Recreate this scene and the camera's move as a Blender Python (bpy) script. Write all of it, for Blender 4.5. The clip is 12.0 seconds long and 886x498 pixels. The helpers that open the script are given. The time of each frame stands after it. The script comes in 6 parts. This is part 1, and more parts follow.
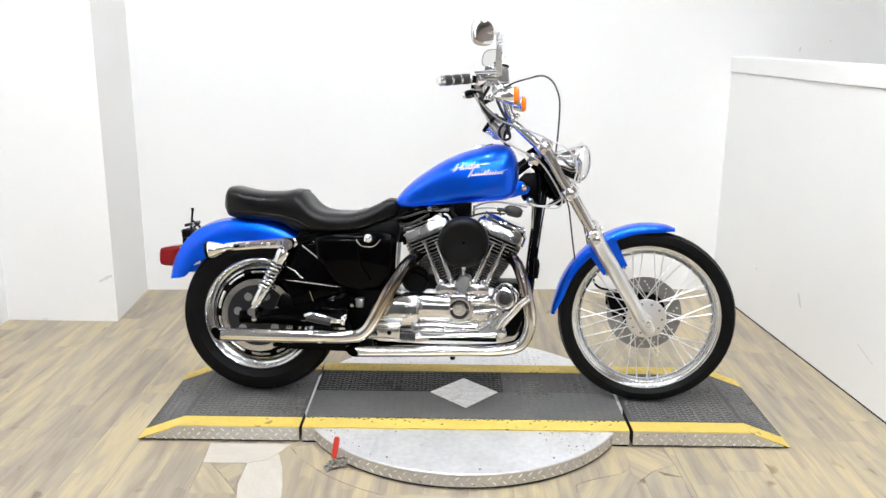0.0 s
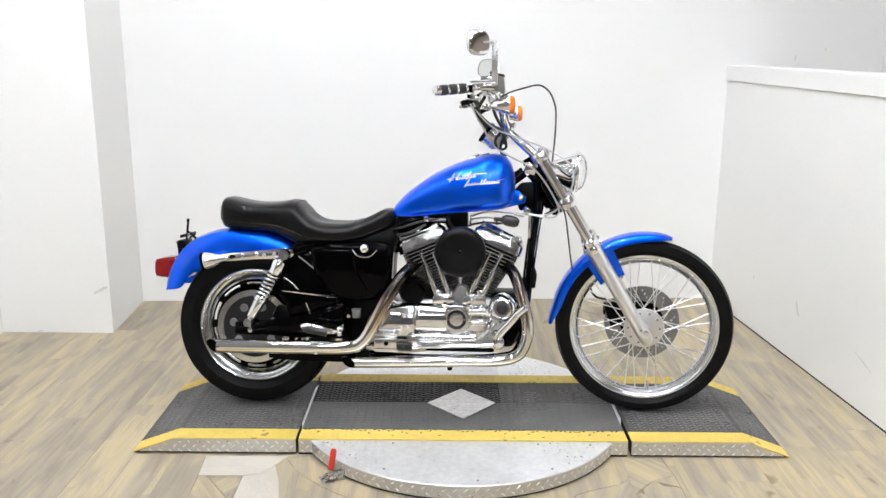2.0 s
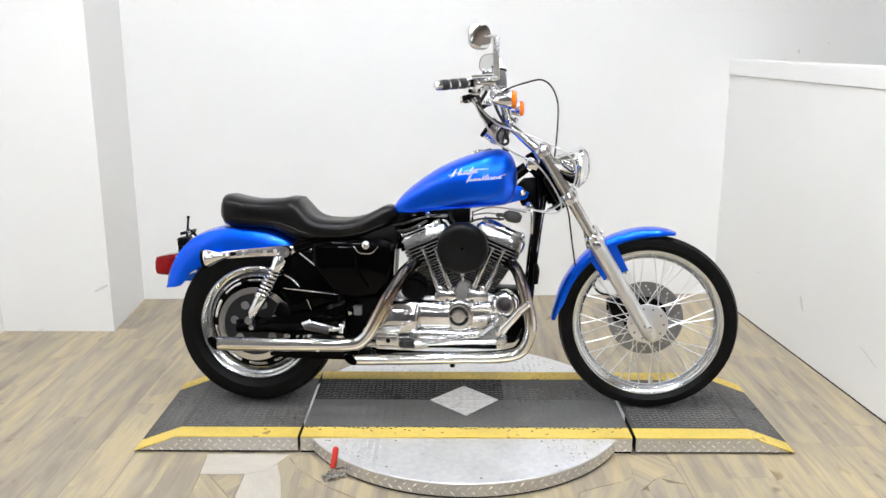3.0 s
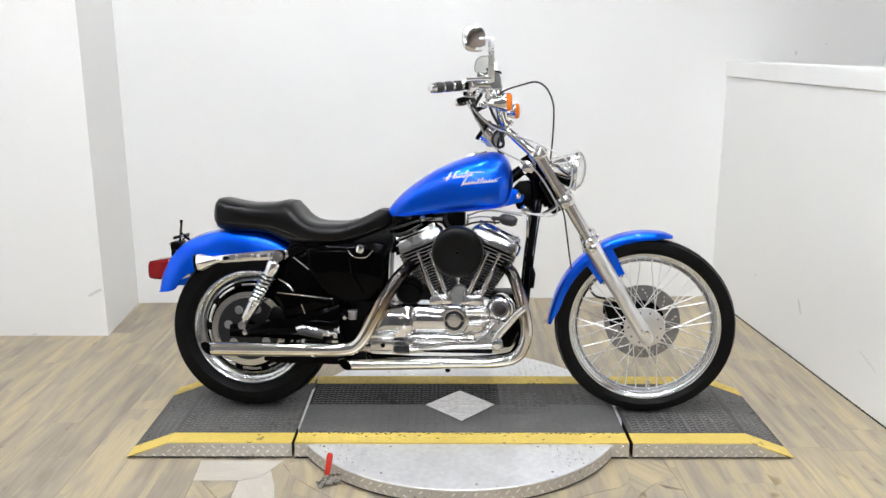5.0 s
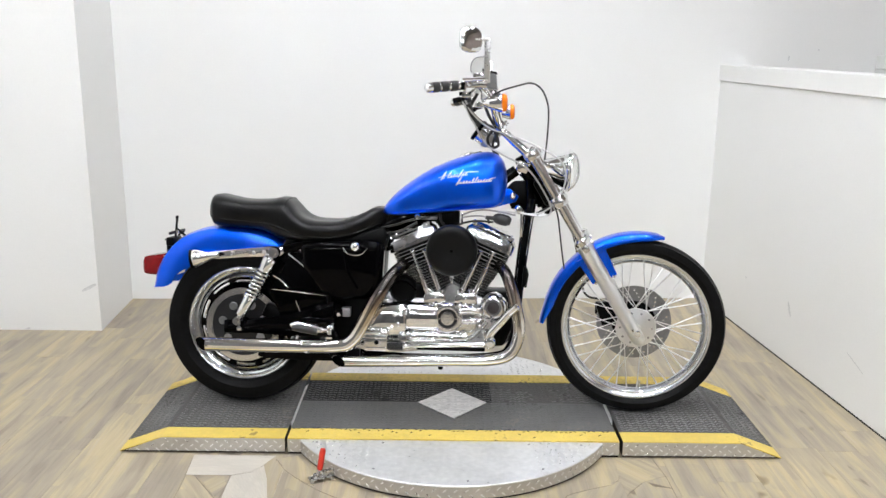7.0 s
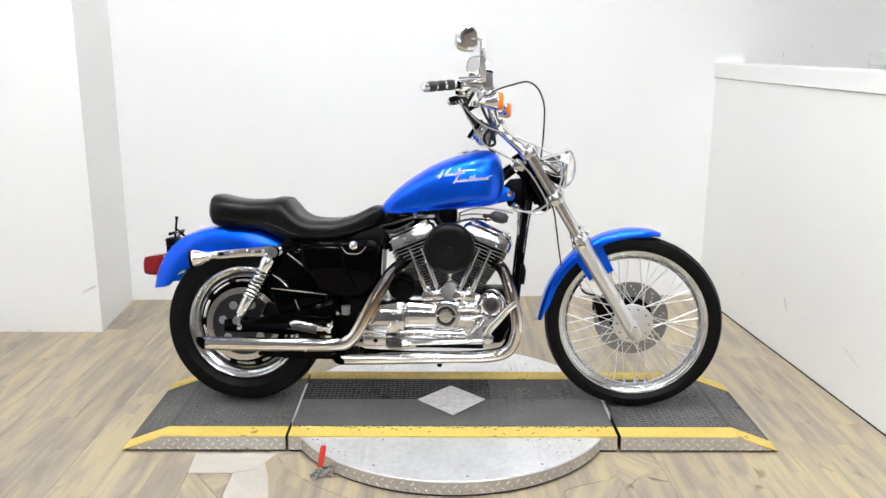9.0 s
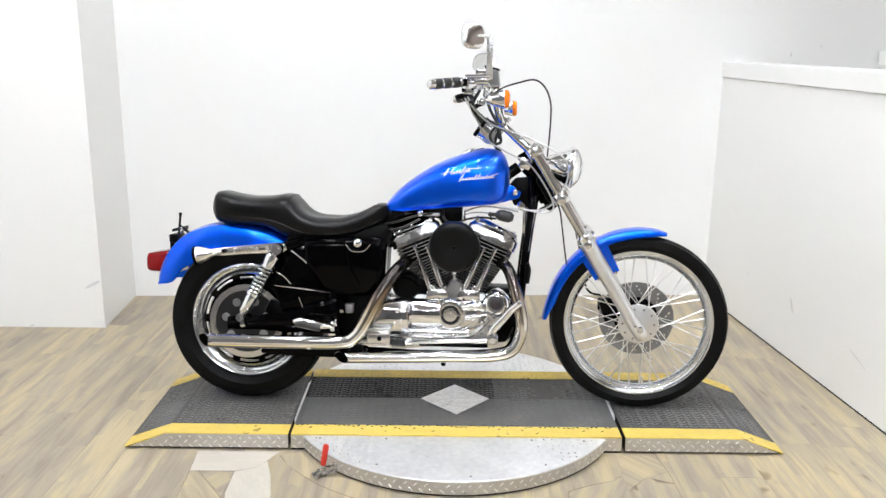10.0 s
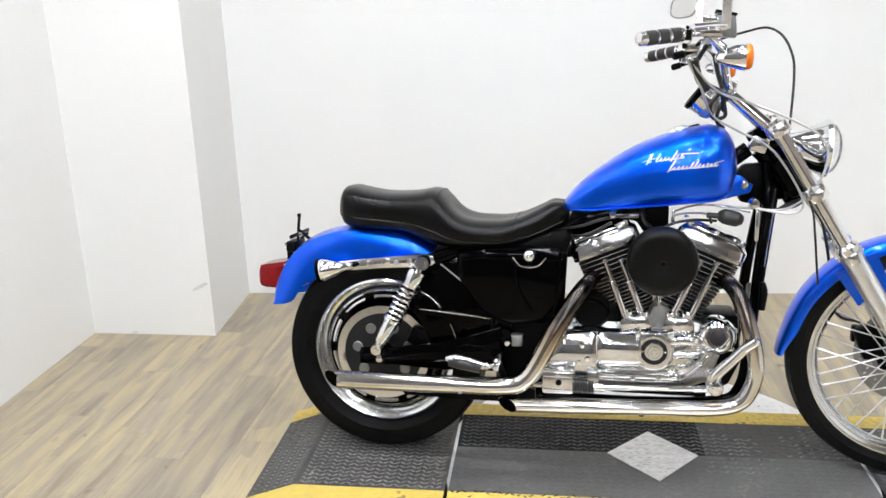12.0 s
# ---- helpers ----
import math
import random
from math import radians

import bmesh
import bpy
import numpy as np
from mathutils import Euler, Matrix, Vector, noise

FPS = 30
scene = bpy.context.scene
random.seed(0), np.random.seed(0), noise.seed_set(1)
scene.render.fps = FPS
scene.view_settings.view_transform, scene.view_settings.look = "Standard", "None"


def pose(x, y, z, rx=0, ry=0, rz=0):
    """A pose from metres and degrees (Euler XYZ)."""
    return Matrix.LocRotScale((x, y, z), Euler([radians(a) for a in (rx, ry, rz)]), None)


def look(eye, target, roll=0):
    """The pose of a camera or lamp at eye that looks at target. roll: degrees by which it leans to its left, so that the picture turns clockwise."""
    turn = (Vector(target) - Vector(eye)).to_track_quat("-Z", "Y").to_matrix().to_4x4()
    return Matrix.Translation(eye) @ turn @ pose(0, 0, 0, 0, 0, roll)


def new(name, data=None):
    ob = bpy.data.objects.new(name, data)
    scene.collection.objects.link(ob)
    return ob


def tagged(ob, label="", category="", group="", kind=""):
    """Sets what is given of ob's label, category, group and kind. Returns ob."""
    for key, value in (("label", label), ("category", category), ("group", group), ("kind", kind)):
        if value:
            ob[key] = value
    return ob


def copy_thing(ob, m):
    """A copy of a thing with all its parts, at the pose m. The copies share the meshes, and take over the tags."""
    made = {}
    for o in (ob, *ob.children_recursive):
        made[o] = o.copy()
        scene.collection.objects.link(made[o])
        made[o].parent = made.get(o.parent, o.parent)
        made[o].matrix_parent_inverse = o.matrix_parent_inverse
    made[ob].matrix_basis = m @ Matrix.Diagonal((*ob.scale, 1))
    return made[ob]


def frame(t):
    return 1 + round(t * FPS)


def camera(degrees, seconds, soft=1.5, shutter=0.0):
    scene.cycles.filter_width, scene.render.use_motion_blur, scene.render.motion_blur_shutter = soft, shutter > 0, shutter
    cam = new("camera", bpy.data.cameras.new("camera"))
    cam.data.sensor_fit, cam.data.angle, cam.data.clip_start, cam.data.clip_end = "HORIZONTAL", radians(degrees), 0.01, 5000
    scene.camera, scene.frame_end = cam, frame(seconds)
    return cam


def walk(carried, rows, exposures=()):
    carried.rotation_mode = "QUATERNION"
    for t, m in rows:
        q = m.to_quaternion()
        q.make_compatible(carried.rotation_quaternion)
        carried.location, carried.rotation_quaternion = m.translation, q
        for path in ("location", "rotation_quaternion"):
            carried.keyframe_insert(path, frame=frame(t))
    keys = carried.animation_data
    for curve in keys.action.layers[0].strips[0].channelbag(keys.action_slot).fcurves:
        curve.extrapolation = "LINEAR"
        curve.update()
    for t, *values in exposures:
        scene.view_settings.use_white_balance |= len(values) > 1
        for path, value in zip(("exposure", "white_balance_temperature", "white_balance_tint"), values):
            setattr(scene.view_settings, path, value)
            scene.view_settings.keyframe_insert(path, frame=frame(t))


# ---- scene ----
cam = camera(55.5, 12.0)
EXPOSURES = [(0, 0.54), (1.5, 0.48), (2.5, 0.42), (3, 0.40), (5, 0.31), (7, 0.32), (9, 0.45), (10.5, 0.52), (11, 0.55), (12, 0.45)]
PATH = [
    (0, (-0.065, -3.189, 1.479), (-0.078, -1.251, 0.984), 0.6),
    (0.5, (-0.067, -3.195, 1.478), (-0.084, -1.257, 0.985), 0.5),
    (1, (-0.064, -3.193, 1.485), (-0.068, -1.25, 1.014), 0.3),
    (1.5, (-0.063, -3.189, 1.477), (-0.065, -1.245, 1.008), 0.4),
    (2, (-0.064, -3.177, 1.478), (-0.07, -1.234, 1.005), 0.4),
    (2.5, (-0.066, -3.165, 1.477), (-0.077, -1.223, 0.996), 0.2),
    (3, (-0.065, -3.156, 1.468), (-0.075, -1.214, 0.989), 0.1),
    (5, (-0.053, -3.129, 1.471), (-0.059, -1.186, 0.995), 0.0),
    (5.5, (-0.059, -3.137, 1.467), (-0.056, -1.194, 0.993), 0.0),
    (6, (-0.06, -3.141, 1.472), (-0.053, -1.2, 0.989), 0.7),
    (6.5, (-0.061, -3.148, 1.476), (-0.052, -1.206, 0.999), 0.9),
    (7, (-0.058, -3.156, 1.469), (-0.047, -1.213, 0.995), 0.8),
    (8.8, (-0.059, -3.184, 1.458), (-0.045, -1.237, 1.001), 0.4),
    (9, (-0.053, -3.182, 1.466), (-0.04, -1.239, 0.993), 0.3),
    (9.5, (-0.058, -3.177, 1.467), (-0.051, -1.235, 0.99), 0.6),
    (10, (-0.06, -3.163, 1.465), (-0.054, -1.221, 0.986), 0.7),
    (10.5, (-0.083, -3.118, 1.461), (-0.055, -1.178, 0.976), 1.7),
    (10.8, (-0.131, -3.059, 1.471), (-0.063, -1.116, 1.0), 1.8),
    (11, (-0.175, -3.028, 1.462), (-0.071, -1.088, 0.987), 0.2),
    (11.1, (-0.183, -2.992, 1.463), (-0.079, -1.061, 0.953), -1.0),
    (11.2, (-0.215, -2.957, 1.448), (-0.11, -1.037, 0.896), -0.7),
    (11.3, (-0.235, -2.896, 1.444), (-0.135, -0.987, 0.857), -0.3),
    (11.4, (-0.237, -2.83, 1.431), (-0.158, -0.913, 0.865), -0.5),
    (11.5, (-0.244, -2.76, 1.425), (-0.238, -0.835, 0.882), -0.3),
    (11.6, (-0.239, -2.659, 1.415), (-0.346, -0.748, 0.834), -0.2),
    (11.7, (-0.252, -2.593, 1.44), (-0.469, -0.697, 0.843), -0.1),
    (11.8, (-0.265, -2.523, 1.407), (-0.488, -0.602, 0.896), 0.1),
    (11.9, (-0.292, -2.454, 1.428), (-0.521, -0.538, 0.902), -0.1),
    (12, (-0.319, -2.363, 1.437), (-0.567, -0.465, 0.859), -1.6),
]
walk(cam, [(t, look(eye, target, roll)) for t, eye, target, roll in PATH], EXPOSURES)

# ---------------------------------------------------------------- light
world = bpy.data.worlds.new("world")
scene.world = world
world.use_nodes = True
world.node_tree.nodes["Background"].inputs[0].default_value = (1.0, 0.95, 0.90, 1)
world.node_tree.nodes["Background"].inputs[1].default_value = 0.05
LAMP_STRENGTH = 78.0
CEILING_Z = 4.0

# ---------------------------------------------------------------- materials


def node_tree(name):
    m = bpy.data.materials.new(name)
    m.use_nodes = True
    nt = m.node_tree
    return m, nt, nt.nodes["Principled BSDF"]


def add(nt, kind, **sets):
    n = nt.nodes.new(kind)
    for k, v in sets.items():
        n.inputs[k.replace("_", " ")].default_value = v
    return n


def coords(nt, scale=(1, 1, 1)):
    tc = nt.nodes.new("ShaderNodeTexCoord")
    mp = nt.nodes.new("ShaderNodeMapping")
    mp.inputs["Scale"].default_value = scale
    nt.links.new(tc.outputs["Object"], mp.inputs["Vector"])
    return mp.outputs["Vector"]


def ramp(nt, fac, stops):
    r = nt.nodes.new("ShaderNodeValToRGB")
    el = r.color_ramp.elements
    while len(el) < len(stops):
        el.new(0.5)
    for e, (p, c) in zip(el, stops):
        e.position = p
        e.color = (*c, 1) if len(c) == 3 else c
    nt.links.new(fac, r.inputs["Fac"])
    return r.outputs["Color"]


def surface(name, color, rough=0.5, metal=0.0, vary=0.12, grain=40.0, bump=0.0, coat=0.0, spread=0.08, wear=None,
            stretch=(1, 1, 1), bump_scale=None, blotch=3.0, ior=1.5, spec=0.5):
    """Principled surface with variation at two scales, roughness breakup and fine relief."""
    m, nt, b = node_tree(name)
    v = coords(nt, stretch)
    big = add(nt, "ShaderNodeTexNoise", Scale=blotch, Detail=4.0)
    fine = add(nt, "ShaderNodeTexNoise", Scale=grain, Detail=6.0)
    for n in (big, fine):
        nt.links.new(v, n.inputs["Vector"])
    mixn = add(nt, "ShaderNodeMath")
    mixn.operation = "MULTIPLY_ADD"
    mixn.inputs[1].default_value = 0.5
    half = add(nt, "ShaderNodeMath")
    half.operation = "MULTIPLY"
    half.inputs[1].default_value = 0.5
    nt.links.new(fine.outputs["Fac"], half.inputs[0])
    nt.links.new(big.outputs["Fac"], mixn.inputs[0])
    nt.links.new(half.outputs[0], mixn.inputs[2])
    lo = tuple(max(0, c * (1 - vary)) for c in color)
    hi = tuple(min(1, c * (1 + vary)) for c in color)
    stops = [(0.3, lo), (0.7, hi)]
    if wear:
        stops.append((0.74, wear))
        stops = [(0.3, lo), (0.6, hi), (0.66, wear)]
    nt.links.new(ramp(nt, mixn.outputs[0], stops), b.inputs["Base Color"])
    rr = nt.nodes.new("ShaderNodeMapRange")
    rr.inputs["From Min"].default_value, rr.inputs["From Max"].default_value = 0.3, 0.7
    rr.inputs["To Min"].default_value, rr.inputs["To Max"].default_value = max(0.01, rough - spread), min(1, rough + spread)
    nt.links.new(mixn.outputs[0], rr.inputs["Value"])
    nt.links.new(rr.outputs["Result"], b.inputs["Roughness"])
    b.inputs["Metallic"].default_value = metal
    b.inputs["IOR"].default_value = ior
    b.inputs["Specular IOR Level"].default_value = spec
    if coat:
        b.inputs["Coat Weight"].default_value = coat
        b.inputs["Coat Roughness"].default_value = 0.03
    if bump:
        bp = nt.nodes.new("ShaderNodeBump")
        bp.inputs["Strength"].default_value = bump
        bp.inputs["Distance"].default_value = 0.002
        bn = fine
        if bump_scale:
            bn = add(nt, "ShaderNodeTexNoise", Scale=bump_scale, Detail=4.0)
            nt.links.new(v, bn.inputs["Vector"])
        nt.links.new(bn.outputs["Fac"], bp.inputs["Height"])
        nt.links.new(bp.outputs["Normal"], b.inputs["Normal"])
    return m


WALL = surface("white_wall_paint", (0.83, 0.83, 0.815), 0.55, vary=0.025, grain=120, bump=0.15, blotch=1.2)
# Unseen walls round the camera: dark, so that chrome mirrors dark bands.
WALL_FAR = surface("unseen_wall_dark", (0.12, 0.117, 0.115), 0.6, vary=0.05, grain=60, bump=0.15)
# Taupe of the unseen east wall, chosen to bounce warm light.
WALL_TAUPE = surface("unseen_wall_taupe", (0.24, 0.195, 0.165), 0.6, vary=0.05, grain=60, bump=0.15)
SCUFF = surface("grey_scuff", (0.66, 0.66, 0.655), 0.6, vary=0.2, grain=80)
CEIL = surface("grey_brown_ceiling", (0.20, 0.188, 0.178), 0.8, vary=0.05, grain=150, bump=0.3)
CHROME = surface("chrome", (0.86, 0.87, 0.88), 0.06, 1.0, vary=0.03, grain=30, spread=0.03)
CHROME_SOFT = surface("polished_aluminium", (0.78, 0.78, 0.78), 0.16, 1.0, vary=0.06, grain=25, spread=0.06)
CHROME_CAST = surface("chromed_casting", (0.82, 0.825, 0.83), 0.11, 1.0, vary=0.08, grain=24, blotch=9, bump=0.9, bump_scale=26, spread=0.05)
CARRIER = surface("grey_disc_carrier", (0.010, 0.010, 0.011), 0.40, vary=0.2, grain=60, bump=0.1, spec=0.35)
ALLOY = surface("cast_aluminium", (0.74, 0.74, 0.74), 0.30, 1.0, vary=0.1, grain=160, bump=0.15, spread=0.1)
SLIDER = surface("satin_aluminium", (0.80, 0.80, 0.80), 0.36, 1.0, vary=0.03, grain=40, spread=0.02)
STEEL = surface("brushed_steel", (0.55, 0.55, 0.55), 0.28, 1.0, vary=0.12, grain=90, spread=0.1)
RESERVOIR = surface("grey_reservoir_plastic", (0.16, 0.16, 0.158), 0.38, vary=0.12, grain=60)
SPOKE = surface("stainless_spoke", (0.82, 0.82, 0.82), 0.30, 1.0, vary=0.04, grain=60, spread=0.03)
DISC = surface("brake_disc_steel", (0.30, 0.30, 0.31), 0.32, 0.9, vary=0.15, grain=70)
BLACK = surface("gloss_black_enamel", (0.0007, 0.0007, 0.0009), 0.06, vary=0.3, grain=60, spread=0.03, spec=0.085)
BLACK_MATT = surface("satin_black_metal", (0.0016, 0.0016, 0.0016), 0.36, vary=0.35, grain=90, bump=0.1, spec=0.08)
WRINKLE = surface("wrinkle_black_powder_coat", (0.0018, 0.0018, 0.0018), 0.36, vary=0.3, grain=40, bump=0.10, bump_scale=260, spread=0.05, spec=0.20)
LEATHER = surface("black_vinyl_seat", (0.0016, 0.0016, 0.0018), 0.30, vary=0.25, grain=300, bump=0.16, spread=0.05, spec=0.24)
RUBBER = surface("tyre_rubber", (0.0034, 0.0034, 0.0036), 0.44, vary=0.6, grain=60, blotch=7, bump=0.3, spread=0.16, spec=0.12)
GRIP = surface("grip_rubber", (0.022, 0.022, 0.023), 0.42, vary=0.3, grain=120, bump=0.3, spec=0.45)
FIN = surface("black_fin_enamel", (0.0018, 0.0018, 0.0018), 0.4, vary=0.3, grain=120, spec=0.1)
FIN_EDGE = surface("machined_fin_edge", (0.66, 0.66, 0.66), 0.30, 1.0, vary=0.08, grain=100)
CAST_GREY = surface("grey_engine_casting", (0.30, 0.30, 0.295), 0.42, 0.8, vary=0.25, grain=90, bump=0.3, spread=0.1)
AMBER = surface("amber_lens", (0.85, 0.2, 0.012), 0.12, vary=0.1, grain=90, coat=0.5)
RED = surface("red_lens", (0.16, 0.0015, 0.003), 0.12, vary=0.35, grain=60, coat=0.0, spec=0.2)
RED_GRIP = surface("red_vinyl", (0.62, 0.035, 0.02), 0.4, vary=0.1, grain=90)
FILTER_END = surface("dark_printed_end", (0.020, 0.015, 0.016), 0.35, vary=0.4, grain=200)
SILVER_MARK = surface("silver_decal", (0.75, 0.75, 0.74), 0.35, 0.3, vary=0.06, grain=60)
DIAL = surface("dial_face", (0.55, 0.56, 0.58), 0.4, vary=0.06, grain=60)
YELLOW = surface("worn_yellow_paint", (0.62, 0.465, 0.098), 0.5, vary=0.10, grain=45, blotch=9, bump=0.2, wear=(0.30, 0.21, 0.06))
YELLOW_DIRTY = surface("dirty_yellow_paint", (0.56, 0.41, 0.085), 0.55, vary=0.3, grain=55, blotch=5, bump=0.3, wear=(0.16, 0.12, 0.045))
DIAMOND = surface("scratched_aluminium", (0.66, 0.65, 0.64), 0.36, 0.65, vary=0.28, grain=50, blotch=16, spread=0.12, wear=(0.36, 0.35, 0.33), stretch=(1, 2.5, 1))
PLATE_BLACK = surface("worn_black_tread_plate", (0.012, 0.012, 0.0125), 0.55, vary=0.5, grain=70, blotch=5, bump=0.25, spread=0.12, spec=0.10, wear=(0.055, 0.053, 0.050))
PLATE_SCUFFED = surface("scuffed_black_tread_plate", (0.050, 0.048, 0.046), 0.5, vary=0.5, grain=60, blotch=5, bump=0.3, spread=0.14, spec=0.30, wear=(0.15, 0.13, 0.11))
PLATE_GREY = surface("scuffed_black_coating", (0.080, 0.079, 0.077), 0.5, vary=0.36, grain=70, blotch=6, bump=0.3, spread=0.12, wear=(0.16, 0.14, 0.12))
PLATE_LUG = surface("worn_black_lug", (0.125, 0.124, 0.122), 0.32, vary=0.7, grain=60, blotch=5, bump=0.2, spread=0.12, spec=0.6)
PLATE = surface("aluminium_tread_plate", (0.80, 0.80, 0.79), 0.30, 0.75, vary=0.08, grain=60, blotch=4, spread=0.1)
PLATE_TOP = surface("scuffed_aluminium_plate", (0.76, 0.76, 0.755), 0.36, 0.55, vary=0.16, grain=45, blotch=5, bump=0.12, spread=0.10)
# Slight blue put into the colour, against tan floor light mirrored in the rims.
RIM_SOFT = surface("bluish_polished_rim", (0.76, 0.785, 0.82), 0.17, 1.0, vary=0.06, grain=20, spread=0.05)
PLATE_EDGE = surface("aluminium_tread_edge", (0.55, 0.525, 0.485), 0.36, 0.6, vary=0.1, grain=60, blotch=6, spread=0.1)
SEAM = surface("dark_floor_seam", (0.19, 0.155, 0.115), 0.7, vary=0.3)
# Near-black that stands for the unlit hollow of the pipes.
HOLLOW_DARK = surface("dark_pipe_hollow", (0.001, 0.001, 0.001), 0.9, vary=0.2, spec=0.02)
PATCH = surface("pale_patch_board", (0.50, 0.462, 0.40), 0.5, vary=0.12, grain=30, blotch=5, stretch=(6, 1, 1), bump=0.1)
GAP_SHADE = surface("dark_gap_shade", (0.02, 0.018, 0.016), 0.8, vary=0.3)
CABLE = surface("black_cable_sheath", (0.004, 0.004, 0.004), 0.4, vary=0.2)
CABLE_CLEAR = surface("braided_cable", (0.55, 0.55, 0.55), 0.35, 0.6, vary=0.2, grain=300)


def blue_paint():
    """Metallic blue under clear coat, with a fine flake."""
    m, nt, b = node_tree("metallic_blue_paint")
    v = coords(nt)
    flake = add(nt, "ShaderNodeTexVoronoi", Scale=1400.0)
    nt.links.new(v, flake.inputs["Vector"])
    haze = add(nt, "ShaderNodeTexNoise", Scale=5.0, Detail=3.0)
    nt.links.new(v, haze.inputs["Vector"])
    mx = nt.nodes.new("ShaderNodeMix")
    mx.data_type = "RGBA"
    nt.links.new(haze.outputs["Fac"], mx.inputs["Factor"])
    mx.inputs["A"].default_value = (0.0, 0.090, 0.84, 1)
    mx.inputs["B"].default_value = (0.0, 0.128, 0.96, 1)
    nt.links.new(mx.outputs["Result"], b.inputs["Base Color"])
    b.inputs["Metallic"].default_value = 0.90
    rr = nt.nodes.new("ShaderNodeMapRange")
    rr.inputs["To Min"].default_value, rr.inputs["To Max"].default_value = 0.24, 0.36
    nt.links.new(flake.outputs["Distance"], rr.inputs["Value"])
    nt.links.new(rr.outputs["Result"], b.inputs["Roughness"])
    b.inputs["Coat Weight"].default_value = 0.6
    b.inputs["Specular IOR Level"].default_value = 0.15
    b.inputs["Coat Roughness"].default_value = 0.02
    return m


BLUE = blue_paint()


def heat_pipe(name, stops):
    """Chrome that the heat has stained brown and black towards the upper end of the pipe."""
    m, nt, b = node_tree(name)
    tc = nt.nodes.new("ShaderNodeTexCoord")
    sep = nt.nodes.new("ShaderNodeSeparateXYZ")
    nt.links.new(tc.outputs["Generated"], sep.inputs[0])
    noise = add(nt, "ShaderNodeTexNoise", Scale=24.0, Detail=5.0)
    nt.links.new(tc.outputs["Object"], noise.inputs["Vector"])
    mix = nt.nodes.new("ShaderNodeMath")
    mix.operation = "MULTIPLY_ADD"
    mix.inputs[1].default_value = 0.22
    nt.links.new(noise.outputs["Fac"], mix.inputs[0])
    nt.links.new(sep.outputs["Z"], mix.inputs[2])
    nt.links.new(ramp(nt, mix.outputs[0], stops), b.inputs["Base Color"])
    rr = nt.nodes.new("ShaderNodeMapRange")
    rr.inputs["To Min"].default_value, rr.inputs["To Max"].default_value = 0.05, 0.22
    nt.links.new(mix.outputs[0], rr.inputs["Value"])
    nt.links.new(rr.outputs["Result"], b.inputs["Roughness"])
    b.inputs["Metallic"].default_value = 1.0
    return m


CLEAN, STRAW, BROWN, BURNT = (0.86, 0.85, 0.83), (0.60, 0.50, 0.37), (0.30, 0.24, 0.20), (0.10, 0.090, 0.085)
PIPE_REAR = heat_pipe("heat_stained_rear_pipe", [(0.26, CLEAN), (0.42, (0.66, 0.60, 0.50)), (0.56, (0.47, 0.38, 0.28)), (0.70, (0.24, 0.19, 0.16)), (0.80, (0.06, 0.054, 0.05))])
PIPE_FRONT = heat_pipe("heat_stained_front_pipe", [(0.46, CLEAN), (0.60, (0.68, 0.62, 0.53)), (0.74, (0.36, 0.30, 0.26)), (0.88, (0.17, 0.145, 0.13)), (1.0, (0.07, 0.062, 0.058))])


def glass_mat(name, tint=(1, 1, 1), rough=0.02):
    m, nt, b = node_tree(name)
    b.inputs["Base Color"].default_value = (*tint, 1)
    b.inputs["Transmission Weight"].default_value = 1.0
    b.inputs["Roughness"].default_value = rough
    b.inputs["IOR"].default_value = 1.45
    return m


GLASS = glass_mat("clear_lens_glass")
MIRROR = surface("tinted_mirror_glass", (0.60, 0.60, 0.585), 0.03, 1.0, vary=0.02, spread=0.01)


def lamp_mat():
    m, nt, b = node_tree("lamp_diffuser")
    b.inputs["Base Color"].default_value = (0.8, 0.8, 0.8, 1)
    b.inputs["Emission Color"].default_value = (0.910, 0.938, 0.993, 1)
    b.inputs["Emission Strength"].default_value = LAMP_STRENGTH
    return m


LAMP = lamp_mat()


